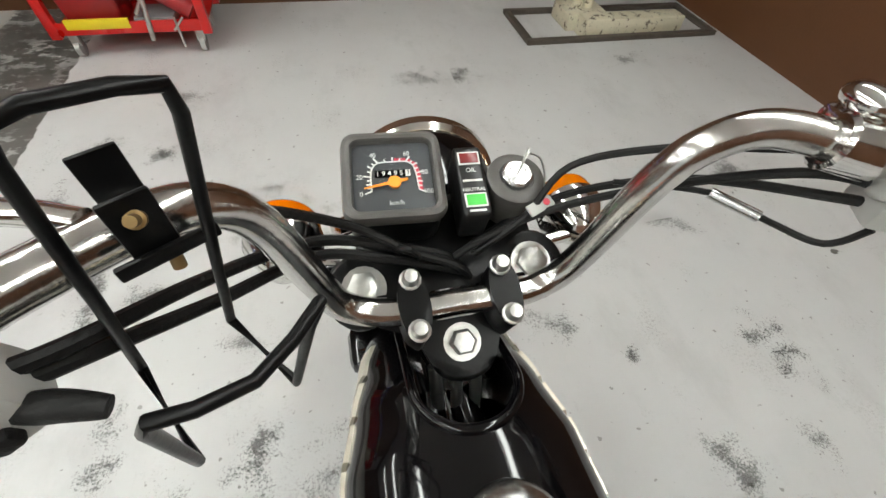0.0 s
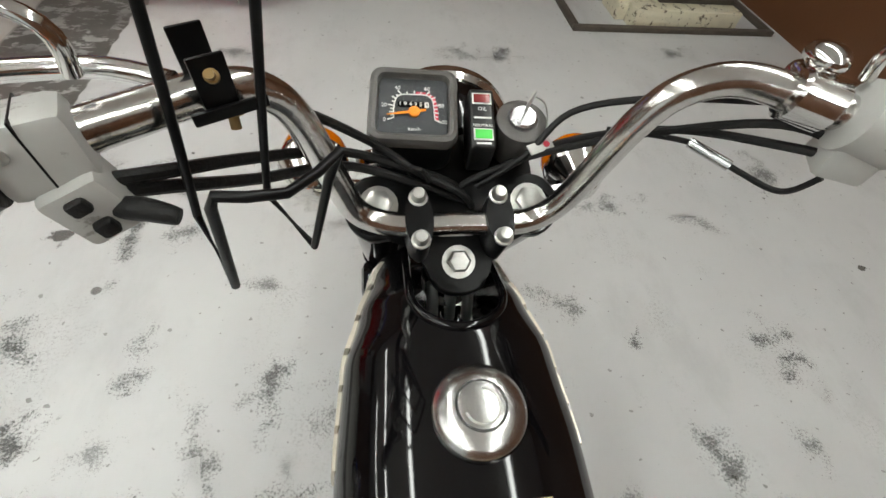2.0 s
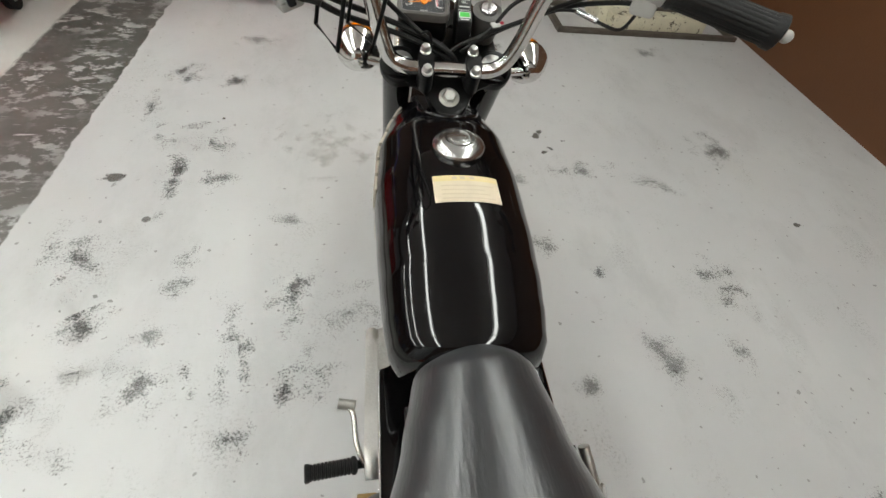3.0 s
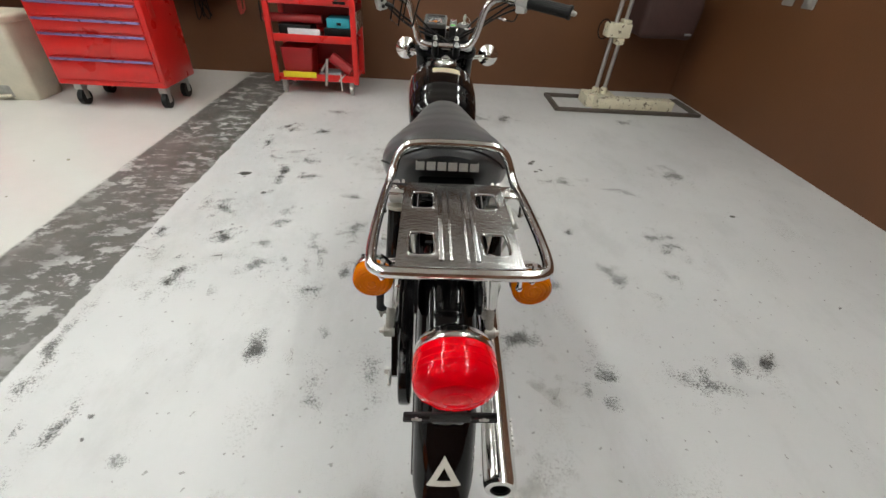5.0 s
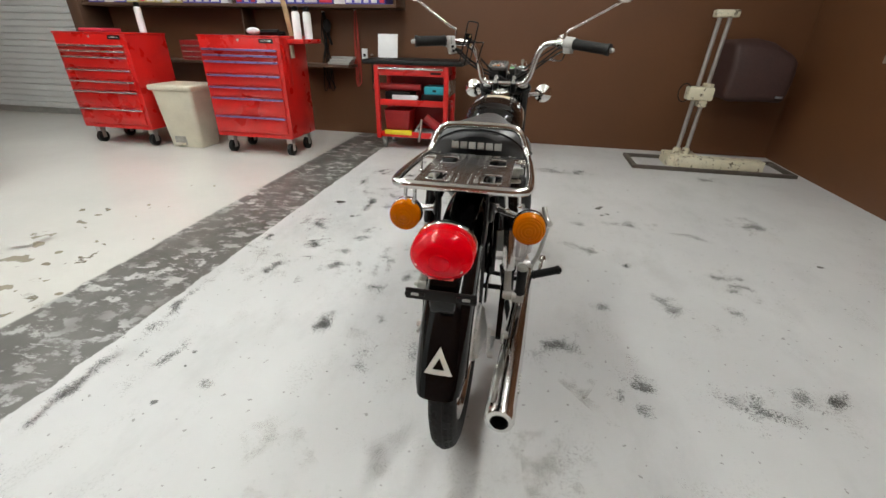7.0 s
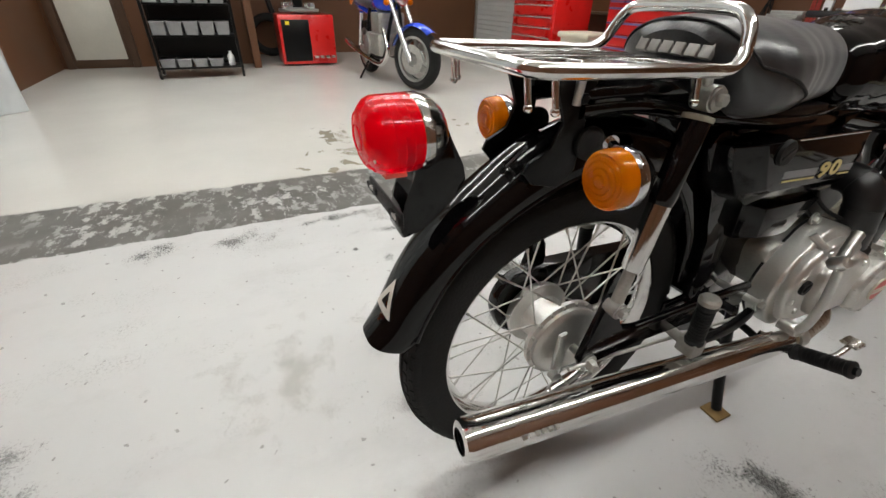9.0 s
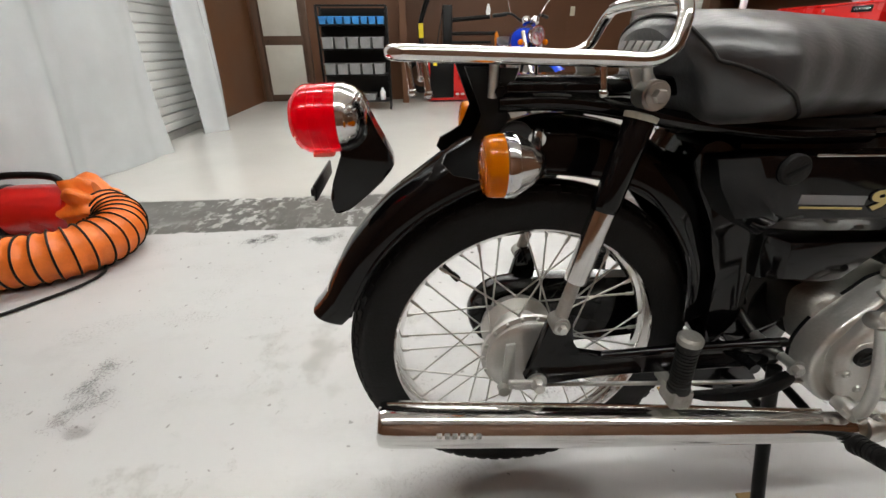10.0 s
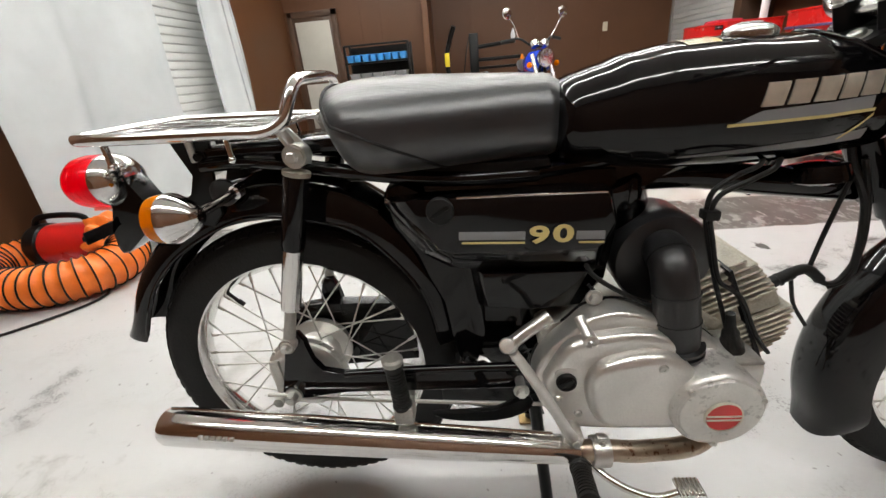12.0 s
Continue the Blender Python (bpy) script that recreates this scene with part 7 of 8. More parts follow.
# ---- shutters, door, trim ----
def shutter(name, x0, x1, y, face, lab, zmax=2.5, pitch=0.075):
    """A roller shutter of curled slats with a bottom rail."""
    t = tagged(new(name), lab, "shutter", "", "structure")
    w = x1 - x0
    prof = [(0.002, 0), (-0.008, 0.003), (-0.012, 0.012), (-0.013, 0.034), (-0.0125, 0.056), (-0.010, 0.067), (0.003, 0.0705), (0.003, 0.075), (0.006, 0.075), (0.006, 0)]
    bm = bmesh.new()
    loft(bm, [[V((x, face * d, z)) for d, z in prof] for x in (0, w)])
    bmesh.ops.recalc_face_normals(bm, faces=bm.faces)
    me = bpy.data.meshes.new("slat")
    bm.to_mesh(me)
    bm.free()
    me.materials.append(SHUTTER)
    k = 0
    while 0.07 + k * pitch < zmax:
        ob = new("slat", me)
        ob.matrix_basis = Matrix.Translation((x0, y, 0.07 + k * pitch))
        ob.parent = t
        k += 1
    part("bottom_rail", box((x0, y - 0.02, 0.0), (x1, y + 0.02, 0.068), 0.004), GREYSTEEL, t)
    for x in (x0, x1):
        part("guide_rail", box((x - 0.03, y - 0.035, 0), (x + 0.03, y + 0.035, zmax), 0.004), GREYSTEEL, t)
    return t


shutter("shutter_1", XW + 0.03, -5.02, YF + 0.04, 1, "white roller shutter closed beside the tool chests")
shutter("shutter_2", -4.46, -1.99, YB - 0.05, -1, "white roller shutter behind plastic sheets")
structure("wall_above_shutter", box((XW, YF, 2.5), (-4.98, YF + 0.2, H)), BROWN, "brown wall above the shutter", "wall")


def hanging_sheet(x0, x1, y, z0, lab, seed, lean=0.0):
    """A heavy translucent sheet hanging in folds."""
    rnd = random.Random(seed)
    ph = [rnd.uniform(0, 6.28) for _ in range(4)]
    nx, nz = 60, 24
    bm = bmesh.new()
    g = []
    for j in range(nz + 1):
        z = z0 + (2.85 - z0) * j / nz
        f = 1 - 0.45 * j / nz
        row = []
        for i in range(nx + 1):
            u = i / nx
            d = f * (0.06 * math.sin(u * 7 + ph[0] + 0.4 * z) + 0.028 * math.sin(u * 15 + ph[1] + z * 0.9) + 0.008 * math.sin(u * 33 + ph[2] + z * 2.3)) + 0.025 * math.sin(z * 2.2 + ph[3] + 3 * u)
            row.append(bm.verts.new((x0 + (x1 - x0) * u + lean * (2.85 - z) * (1 - u), y + d, z + 0.004)))
        g.append(row)
    for a, c in zip(g, g[1:]):
        for i in range(nx):
            bm.faces.new((a[i], a[i + 1], c[i + 1], c[i]))
    ob = tagged(part("plastic_curtain", bm, PLASTIC), lab, "curtain", "plastic curtains")
    return ob


hanging_sheet(-3.03, -1.46, -2.15, 0.0, "milky translucent plastic curtain hanging to the floor", 3)
hanging_sheet(-4.45, -3.75, -2.13, 0.0, "narrow milky plastic curtain beside the shutter", 5)

door = tagged(new("door_1"), "brown door with two pale panels", "door", "", "structure")
part("door_frame", join(join(box((XL, -2.30, 0), (XL + 0.05, -2.22, 1.80), 0.004), box((XL, -1.62, 0), (XL + 0.05, -1.54, 1.80), 0.004)), box((XL, -2.30, 1.72), (XL + 0.05, -1.54, 1.80), 0.004)), BROWNTRIM, door)
part("door_leaf", box((XL, -2.22, 0.02), (XL + 0.03, -1.62, 1.72), 0.003), BROWNTRIM, door)
part("door_panel", box((XL + 0.028, -2.19, 0.10), (XL + 0.040, -1.66, 0.78), 0.004), DOORPANEL, door, "pale lower door panel")
part("door_panel", box((XL + 0.028, -2.19, 0.90), (XL + 0.040, -1.66, 1.66), 0.004), DOORPANEL, door, "pale upper door panel")
part("door_handle", rod((XL + 0.03, -2.12, 0.84), (XL + 0.085, -2.12, 0.84), 0.016), CHROME, door, "round door knob")
structure("trim_post", box((XL, -0.22, 0), (XL + 0.45, -0.13, H), 0.004), BROWN, "brown painted wall post", "post")
bm = bmesh.new()
for y in (-1.2, -0.9, 0.5, 1.6, 2.7):
    x = XL if y < YW else XW
    box((x, y - 0.02, 0), (x + 0.006, y + 0.02, H), 0.002, bm)
structure("trim", bm, BROWN, "brown battens on the panelled wall", "trim")
socket = tagged(new("wall_socket"), "grey double wall socket plates", "socket")
for y in (2.56, 2.76):
    p = part("socket_plate", box((XR - 0.010, y - 0.055, 0.925), (XR - 0.001, y + 0.055, 1.045), 0.004), GREYSTEEL, socket)
    part("socket_insert", box((XR - 0.013, y - 0.018, 0.955), (XR - 0.009, y + 0.018, 1.015), 0.002), GREYPL, p)


# ---- tool chests ----
def caster(parent, x, y, r=0.055):
    c = part("caster", lathe([(r * 0.5, -0.02), (r, -0.018), (r, 0.018), (r * 0.5, 0.02)], (x, y, r), (1, 0, 0), 24), RUBBER, parent, "black rubber caster")
    bm = box((x - 0.028, y - 0.03, r * 2 + 0.005), (x + 0.028, y + 0.03, 0.165), 0.003)
    for s in (-1, 1):
        box((x + s * 0.026 - 0.002, y - 0.02, r - 0.01), (x + s * 0.026 + 0.002, y + 0.02, r * 2 + 0.01), 0.001, bm)
    part("fork", bm, GREYSTEEL, c)


def tool_chest(x0, x1, y0, y1, trim, lab, paint):
    """A roller cabinet with drawers facing the room."""
    t = thing("tool_chest", lab, "tool chest", "tool chests")
    z0, z1 = 0.165, 1.0
    part("body", box((x0, y0, z0), (x1, y1, z1), 0.010), paint, t)
    part("top_tray", box((x0 - 0.004, y0 - 0.004, z1 - 0.004), (x1 + 0.004, y1 + 0.004, z1 + 0.012), 0.004), paint, t)
    part("plinth", box((x0 + 0.01, y0 - 0.003, z0), (x1 - 0.01, y0 + 0.01, z0 + 0.035), 0.003), paint, t)
    marks = [0.045, 0.10, 0.155, 0.215, 0.345, 0.465, 0.575, 0.765]
    zs = [z1 - 0.835 * f for f in marks] + [z0 + 0.04]
    for k in range(len(zs) - 1):
        hi, lo = zs[k] - 0.004, zs[k + 1] + 0.006
        if k == 0:
            continue
        d = part("drawer", box((x0 + 0.035, y0 - 0.014, lo), (x1 - 0.035, y0 + 0.01, hi), 0.004), paint, t)
        bm = box((x0 + 0.035, y0 - 0.030, hi - 0.020), (x1 - 0.035, y0 - 0.012, hi - 0.004), 0.004)
        part("drawer_pull", bm, trim, d, "full-width metal drawer pull")
    part("lock", lathe([(0.010, 0), (0.010, 0.006), (0.002, 0.007)], ((x0 + x1) / 2, y0, z1 - 0.025), (0, -1, 0), 16), STEEL, t)
    part("name_plate", box((x1 - 0.19, y0 - 0.004, z1 - 0.045), (x1 - 0.06, y0 + 0.002, z1 - 0.012), 0.002), SATIN, t, "small dark name plate")
    part("plate_bar", box((x1 - 0.175, y0 - 0.006, z1 - 0.034), (x1 - 0.075, y0 - 0.003, z1 - 0.022), 0.001), ALUTRIM, t)
    for x in (x0 + 0.09, x1 - 0.07):
        for y in (y0 + 0.07, y1 - 0.07):
            caster(t, x, y)
    return t


tool_chest(-2.735, -1.965, 2.60, 3.04, PURPLETRIM, "bright red tool chest with purple drawer pulls on casters", REDPAINT)
tool_chest(-4.24, -3.46, 2.60, 3.06, ALUTRIM, "red tool chest with silver drawer pulls on casters", REDPAINT)
side_tray = thing("side_tray", "red side tray hung on the tool chest holding cans", "tray")
part("tray_body", box((-1.961, 2.70, 0.955), (-1.80, 3.02, 0.990), 0.004), REDPAINT, side_tray)
part("tray_panel", box((-1.961, 2.66, 0.62), (-1.955, 2.72, 0.99), 0.002), REDPAINT, side_tray)
part("paper_tag", box((-1.954, 2.73, 0.84), (-1.951, 2.80, 0.94), 0.0005), STICKER, side_tray, "pale paper tag")


def spray_can(x, y, z, lab, capmat=SATIN, body=PAPER, r=0.033, h=0.19):
    c = tagged(part("spray_can", lathe([(r, 0), (r, h), (r * 0.75, h + 0.02)], (x, y, z), (0, 0, 1), 24), body), lab, "can", "spray cans")
    part("cap", lathe([(r * 0.8, h + 0.018), (r * 0.8, h + 0.05), (r * 0.5, h + 0.058)], (x, y, z), (0, 0, 1), 20), capmat, c)


spray_can(-1.90, 2.80, 0.990, "white spray can with a dark cap on the tray")
spray_can(-1.83, 2.86, 0.990, "white spray can with a dark cap on the tray")
spray_can(-3.62, 2.98, 1.012, "white and green spray can on the tool chest", SATIN, PAPER, 0.03, 0.2)
brush = tagged(part("wooden_board", box((-0.022, -0.006, 0), (0.022, 0.006, 0.40), 0.003, m=Matrix.Translation((-1.99, 2.86, 1.012)) @ Matrix.Rotation(radians(-9), 4, "Y")), WOOD), "pale wooden slat standing on the tool chest", "board")
glove = tagged(part("work_glove", ball((-2.36, 2.86, 1.045), 0.05, None, (1.3, 0.8, 0.6)), CARTONW), "crumpled pale cloth on the tool chest", "cloth")
wr = tagged(part("air_wrench", join(rod((-2.27, 2.84, 1.035), (-2.10, 2.84, 1.040), 0.023), rod((-2.12, 2.84, 1.03), (-2.08, 2.90, 1.03), 0.018)), SATIN), "dark pneumatic wrench lying on the tool chest", "wrench")
rag = tagged(part("red_rag", box((-4.06, 2.70, 1.012), (-3.80, 2.92, 1.045), 0.014), REDMARK), "folded red rag on the tool chest", "rag")

# ---- pedal bin ----
bin_ = thing("pedal_bin", "worn ivory plastic pedal bin", "bin")


def tapered(x0, x1, y0, y1, z0, z1, inset, bev, n=5):
    rings = []
    for z, s in ((z0, inset), (z0 + 0.01, inset - 0.004), (z1 - 0.01, 0.002), (z1, 0.0)):
        ring = []
        for q in range(4):
            cx, cy = ((x1 - s - bev, y1 - s - bev), (x0 + s + bev, y1 - s - bev), (x0 + s + bev, y0 + s + bev), (x1 - s - bev, y0 + s + bev))[q]
            for k in range(n + 1):
                a = math.radians(q * 90 + 90 * k / n)
                ring.append(V((cx + bev * math.cos(a), cy + bev * math.sin(a), z)))
        rings.append(ring)
    return loft(bmesh.new(), rings)


part("bin_body", tapered(-3.40, -2.97, 2.64, 2.99, 0.0, 0.53, 0.045, 0.035), IVORY, bin_)
part("bin_lid", box((-3.42, 2.62, 0.53), (-2.95, 3.01, 0.585), 0.022, seg=4), IVORY, bin_)
part("pedal_recess", box((-3.30, 2.672, 0.02), (-3.17, 2.690, 0.11), 0.006), DULL, bin_, "dark pedal recess")
part("pedal", box((-3.285, 2.635, 0.025), (-3.185, 2.688, 0.045), 0.006), IVORY, bin_)

# ---- tool cart ----
cart = thing("tool_cart", "red steel tool cart with open shelves on casters", "tool cart")
CX0, CX1, CY0, CY1 = -1.34, -0.66, 3.18, 3.56
for x in (CX0, CX1):
    for y in (CY0, CY1):
        part("post", box((x - 0.022, y - 0.018, 0.105), (x + 0.022, y + 0.018, 0.785), 0.004), REDPAINT, cart)
for z in (0.13, 0.435):
    part("shelf", join(box((CX0, CY0, z), (CX1, CY1, z + 0.012), 0.002), join(box((CX0, CY0 - 0.006, z - 0.012), (CX1, CY0 + 0.006, z + 0.045), 0.003), box((CX0, CY1 - 0.006, z - 0.012), (CX1, CY1 + 0.006, z + 0.045), 0.003))), REDPAINT, cart)
dr_ = part("drawer", box((CX0 + 0.01, CY0 - 0.008, 0.695), (CX1 - 0.01, CY1, 0.765), 0.004), REDPAINT, cart)
part("drawer_pull", box((CX0 + 0.02, CY0 - 0.022, 0.748), (CX1 - 0.03, CY0 - 0.006, 0.766), 0.003), ALUTRIM, dr_)
part("drawer_plate", box((CX1 - 0.15, CY0 - 0.012, 0.712), (CX1 - 0.05, CY0 - 0.007, 0.732), 0.001), SATIN, dr_)
part("tray_top", box((CX0 - 0.01, CY0 - 0.01, 0.768), (CX1 + 0.01, CY1 + 0.01, 0.790), 0.004), REDPAINT, cart)
part("back_panel", box((CX0, CY1 + 0.007, 0.13), (CX1, CY1 + 0.012, 0.70)), REDDARK, cart)
part("side_panel", box((CX1 + 0.0225, CY0, 0.52), (CX1 + 0.030, CY1, 0.66), 0.001), ALUTRIM, cart)
for x in (CX0 + 0.05, CX1 - 0.05):
    for y in (CY0 + 0.04, CY1 - 0.04):
        c = part("caster", lathe([(0.02, -0.014), (0.040, -0.012), (0.040, 0.012), (0.02, 0.014)], (x, y, 0.040), (1, 0, 0), 20), GREYSTEEL, cart)
        part("fork", box((x - 0.02, y - 0.02, 0.055), (x + 0.02, y + 0.02, 0.118), 0.004), GREYSTEEL, c)
mat_ = tagged(part("rubber_mat", box((-1.47, 3.14, 0.7905), (-0.50, 3.60, 0.832), 0.014), RUBBER), "thick black rubber mat lying on the tool cart", "mat")
sheet = tagged(part("paper_sheet", box((-0.10, -0.003, 0), (0.10, 0.003, 0.21), 0.001, m=Matrix.Translation((-1.30, 3.42, 0.836)) @ Matrix.Rotation(radians(-8), 4, "X")), PAPER), "white glossy sheet standing on the black mat", "paper")
tagged(part("red_roll", rod((-1.40, 3.26, 0.585), (-0.93, 3.28, 0.585), 0.033, n=18), REDDARK), "rolled red cloth on the cart shelf", "cloth roll")
tagged(part("black_case", box((-1.28, 3.22, 0.4475), (-1.02, 3.46, 0.545), 0.012), SATIN), "black plastic case on the cart shelf", "case")
tagged(part("paper_box", box((-1.20, 3.20, 0.4475), (-0.94, 3.215, 0.52), 0.004), CARTONW), "small printed carton on the cart shelf", "carton")
tagged(part("grey_case", box((-0.91, 3.21, 0.4475), (-0.69, 3.45, 0.53), 0.010), SATIN), "dark grey tool case on the cart shelf", "case")
tl = tagged(part("teal_case", box((-0.885, 3.22, 0.531), (-0.695, 3.42, 0.605), 0.010), TEAL), "teal plastic case lying on a dark case", "case")
part("latch", box((-0.80, 3.212, 0.555), (-0.765, 3.222, 0.575), 0.002), SATIN, tl)
rb = tagged(part("red_bin", tapered(-1.29, -1.02, 3.19, 3.44, 0.143, 0.375, 0.02, 0.02), REDDARK), "dark red open plastic bin on the lower shelf", "bin")
tagged(part("yellow_tray", box((-1.28, 3.172, 0.143), (-1.00, 3.188, 0.19), 0.004), YELLOW), "yellow plastic tray on the lower shelf", "tray")
tagged(part("red_tube", rod((-0.87, 3.24, 0.31), (-0.71, 3.22, 0.20), 0.045, n=18), REDDARK), "dark red tube leaning on the lower shelf", "tube")
tagged(part("parts_tray", box((-0.98, 3.19, 0.143), (-0.80, 3.36, 0.185), 0.006), GREYBIN), "grey parts tray with tools on the lower shelf", "tray")
tagged(part("pliers", join(rod((-0.92, 3.15, 0.09), (-0.90, 3.19, 0.30), 0.012), rod((-0.90, 3.19, 0.28), (-0.96, 3.20, 0.20), 0.010)), STEEL), "bright pliers hanging on the lower shelf rim", "pliers")
tagged(part("small_wrench", join(rod((-0.79, 3.162, 0.05), (-0.79, 3.166, 0.19), 0.006), rod((-0.81, 3.164, 0.13), (-0.75, 3.164, 0.19), 0.006)), STEEL), "small wrench hanging on the lower shelf rim", "wrench")

# ---- wall shelf with cartons ----
shelf = thing("wall_shelf", "long dark brown wall shelf above the tool chests", "shelf")
part("shelf_board", box((-4.80, 3.48, 1.265), (-1.22, 3.815, 1.295), 0.003), BROWNTRIM, shelf)
for x in (-4.78, -2.95, -1.235):
    part("divider", box((x - 0.012, 3.50, 1.2955), (x + 0.012, 3.815, 1.75), 0.002), BROWNTRIM, shelf)
part("bracket_panel", box((-2.96, 3.60, 0.95), (-2.94, 3.815, 1.264), 0.002), BROWNTRIM, shelf)
part("end_panel", box((-4.95, 3.45, 0), (-4.81, 3.815, 1.75), 0.003), BROWNTRIM, shelf)
ledge = thing("wall_ledge", "narrow dark ledge along the brown wall", "ledge")
part("ledge_board", box((-4.78, 3.56, 0.715), (-1.78, 3.815, 0.745), 0.003), BROWNTRIM, ledge)
x = -4.72
rnd = random.Random(11)
while x < -1.33:
    w = rnd.choice((0.075, 0.085, 0.095, 0.12, 0.16))
    if x < -2.97 < x + w:
        x = -2.925
    if x + w > -1.26:
        break
    left_part = x < -2.95
    m_ = rnd.choice((CARTONY, CARTONY, CARTONW, CARTONB)) if x < -3.5 else rnd.choice((CARTONB, CARTONB, CARTONB, CARTONW))
    h = rnd.uniform(0.13, 0.2) if left_part else rnd.uniform(0.16, 0.19)
    lb = {CARTONY: "yellow-green parts carton on the wall shelf", CARTONW: "white and blue parts carton on the wall shelf", CARTONB: "blue parts carton on the wall shelf"}[m_]
    cb = tagged(part("carton", box((x, 3.51, 1.2955), (x + w - 0.006, 3.75, 1.2955 + h), 0.002), m_, None, "", True), lb, "carton", "cartons on the wall shelf")
    part("carton_panel", box((x + 0.010, 3.507, 1.2955 + 0.012), (x + w - 0.018, 3.5105, 1.2955 + rnd.uniform(0.04, 0.08)), 0.0005), rnd.choice((CARTONW, PAPER, REDMARK, CARTONW)), cb)
    x += w
tb = thing("toolbox", "small dark red drawer toolbox on the ledge", "toolbox")
part("box_body", box((-3.76, 3.57, 0.745), (-2.98, 3.80, 0.945), 0.006), REDDARK, tb)
for k in range(3):
    part("drawer_strip", box((-3.74, 3.561, 0.772 + 0.055 * k), (-3.00, 3.572, 0.784 + 0.055 * k), 0.002), ALUTRIM, tb)
for k in range(3):
    tagged(part("steel_bar", box((-2.02 + 0.01 * k, 3.58 + 0.03 * k, 0.7455 + 0.0255 * k), (-1.78 + 0.012 * k, 3.72, 0.770 + 0.0255 * k), 0.003), GREYSTEEL), "flat steel stock stacked on the ledge", "steel bar")


def hanging_cord(name, x, z0, z1, mt, lab, n, seed, spread=0.03):
    rn = random.Random(seed)
    t = thing(name, lab, "cord")
    for k in range(n):
        a, b = rn.uniform(-spread, spread), rn.uniform(-spread, spread)
        pts = [(x + a * 0.2, 3.795, z1), (x + a, 3.78, z1 - (z1 - z0) * 0.3), (x + b, 3.775, z1 - (z1 - z0) * 0.65), (x + a * 1.2, 3.78, z0 + rn.uniform(0, 0.08)), (x - b * 1.1, 3.79, z0 + 0.12), (x - a * 0.5, 3.795, z1 - 0.1)]
        part("loop", tube(pts, 0.0045, 8, 5), mt, t)
    part("peg", rod((x, 3.765, z1), (x, 3.82, z1), 0.006), STEEL, t)
    return t


hanging_cord("red_cable", -1.76, 0.50, 1.26, REDCORD, "coiled red cable hanging on the brown wall", 4, 4)
hanging_cord("black_cable", -2.12, 0.45, 1.24, RUBBER, "black air hose hanging on the brown wall", 4, 8, 0.06)
hanging_cord("thin_cable", -1.60, 0.42, 0.84, RUBBER, "thin dark power lead hanging from the outlet", 1, 12, 0.02)
out_ = tagged(part("power_outlet", box((-1.715, 3.795, 0.77), (-1.655, 3.819, 0.90), 0.004), PAPER), "white power outlet on the brown wall", "outlet")
part("outlet_slot", box((-1.697, 3.791, 0.82), (-1.673, 3.796, 0.85), 0.001), SATIN, out_)
gun = tagged(part("black_gauge", join(ball((-2.06, 3.74, 1.11), 0.06, None, (0.7, 0.5, 1.1)), rod((-2.06, 3.73, 1.05), (-2.04, 3.77, 0.93), 0.014)), RUBBER), "black inflator gun hanging on the wall", "inflator")

# ---- lift stand and covered box ----
lift = thing("motor_lift", "chipped cream steel lift stand with two posts", "lift")
part("base_beam", box((1.48, 3.10, 0.0), (2.18, 3.22, 0.115), 0.008), CHIPPED, lift, "chipped cream base beam")
part("base_block", box((1.42, 3.221, 0.0), (1.70, 3.46, 0.10), 0.010), CHIPPED, lift)
for x in (1.545, 1.622):
    part("post_foot", lathe([(0.034, 0), (0.034, 0.04), (0.026, 0.055), (0.017, 0.056)], (x - 0.022, 3.34, 0.098), (0, 0, 1), 18), CHIPPED, lift, "cream post socket")
    part("post", rod((x - 0.02, 3.34, 0.095), (x + 0.03, 3.34, 1.24), 0.017, n=18), GREYSTEEL, lift, "grey steel lift post")
part("head", box((1.525, 3.295, 1.215), (1.705, 3.385, 1.270), 0.012), CHIPPED, lift)
part("carriage", box((1.475, 3.28, 0.575), (1.68, 3.40, 0.685), 0.014), CHIPPED, lift, "cream sliding carriage")
part("carriage_lug", box((1.575, 3.285, 0.52), (1.645, 3.395, 0.576), 0.010), CHIPPED, lift)
part("carriage_lug", box((1.60, 3.285, 0.684), (1.665, 3.395, 0.715), 0.010), CHIPPED, lift)
part("lift_wheel", tube([(1.445 + 0.05 * math.cos(a), 3.30, 0.635 + 0.075 * math.sin(a)) for a in [k * math.tau / 12 for k in range(12)]], 0.005, 8, 3, loop=True), SATIN, lift)
fr_ = thing("floor_frame", "dark angle-iron frame lying on the floor", "frame")
for lo_, hi_ in (((1.10, 3.06, 0), (2.44, 3.10, 0.03)), ((1.10, 3.49, 0), (2.44, 3.53, 0.03)), ((1.10, 3.101, 0), (1.14, 3.489, 0.03)), ((2.40, 3.101, 0), (2.44, 3.489, 0.03))):
    part("frame_bar", box(lo_, hi_, 0.004), RUSTY, fr_)
cov_ = thing("covered_box", "box under a dark brown cloth cover, hung at the corner", "covered box")
bmc = box((1.80, 3.38, 0.57), (2.31, 3.815, 1.06), 0.06, seg=4)
bmesh.ops.subdivide_edges(bmc, edges=bmc.edges[:], cuts=2, use_grid_fill=True)
for v in bmc.verts:
    v.co += V((noise.noise(v.co * 7), noise.noise(v.co * 7 + V((5, 0, 0))), noise.noise(v.co * 5 + V((0, 9, 0))))) * 0.020
    v.co.z -= max(0, v.co.x - 2.05) * 0.5 * max(0, (v.co.z - 0.70) / 0.36)
    v.co.y += max(0, v.co.z - 0.80) * 0.35
    v.co.x, v.co.y = min(v.co.x, XR - 0.002), min(v.co.y, YF - 0.002)
part("cloth", bmc, COVERCLOTH, cov_)
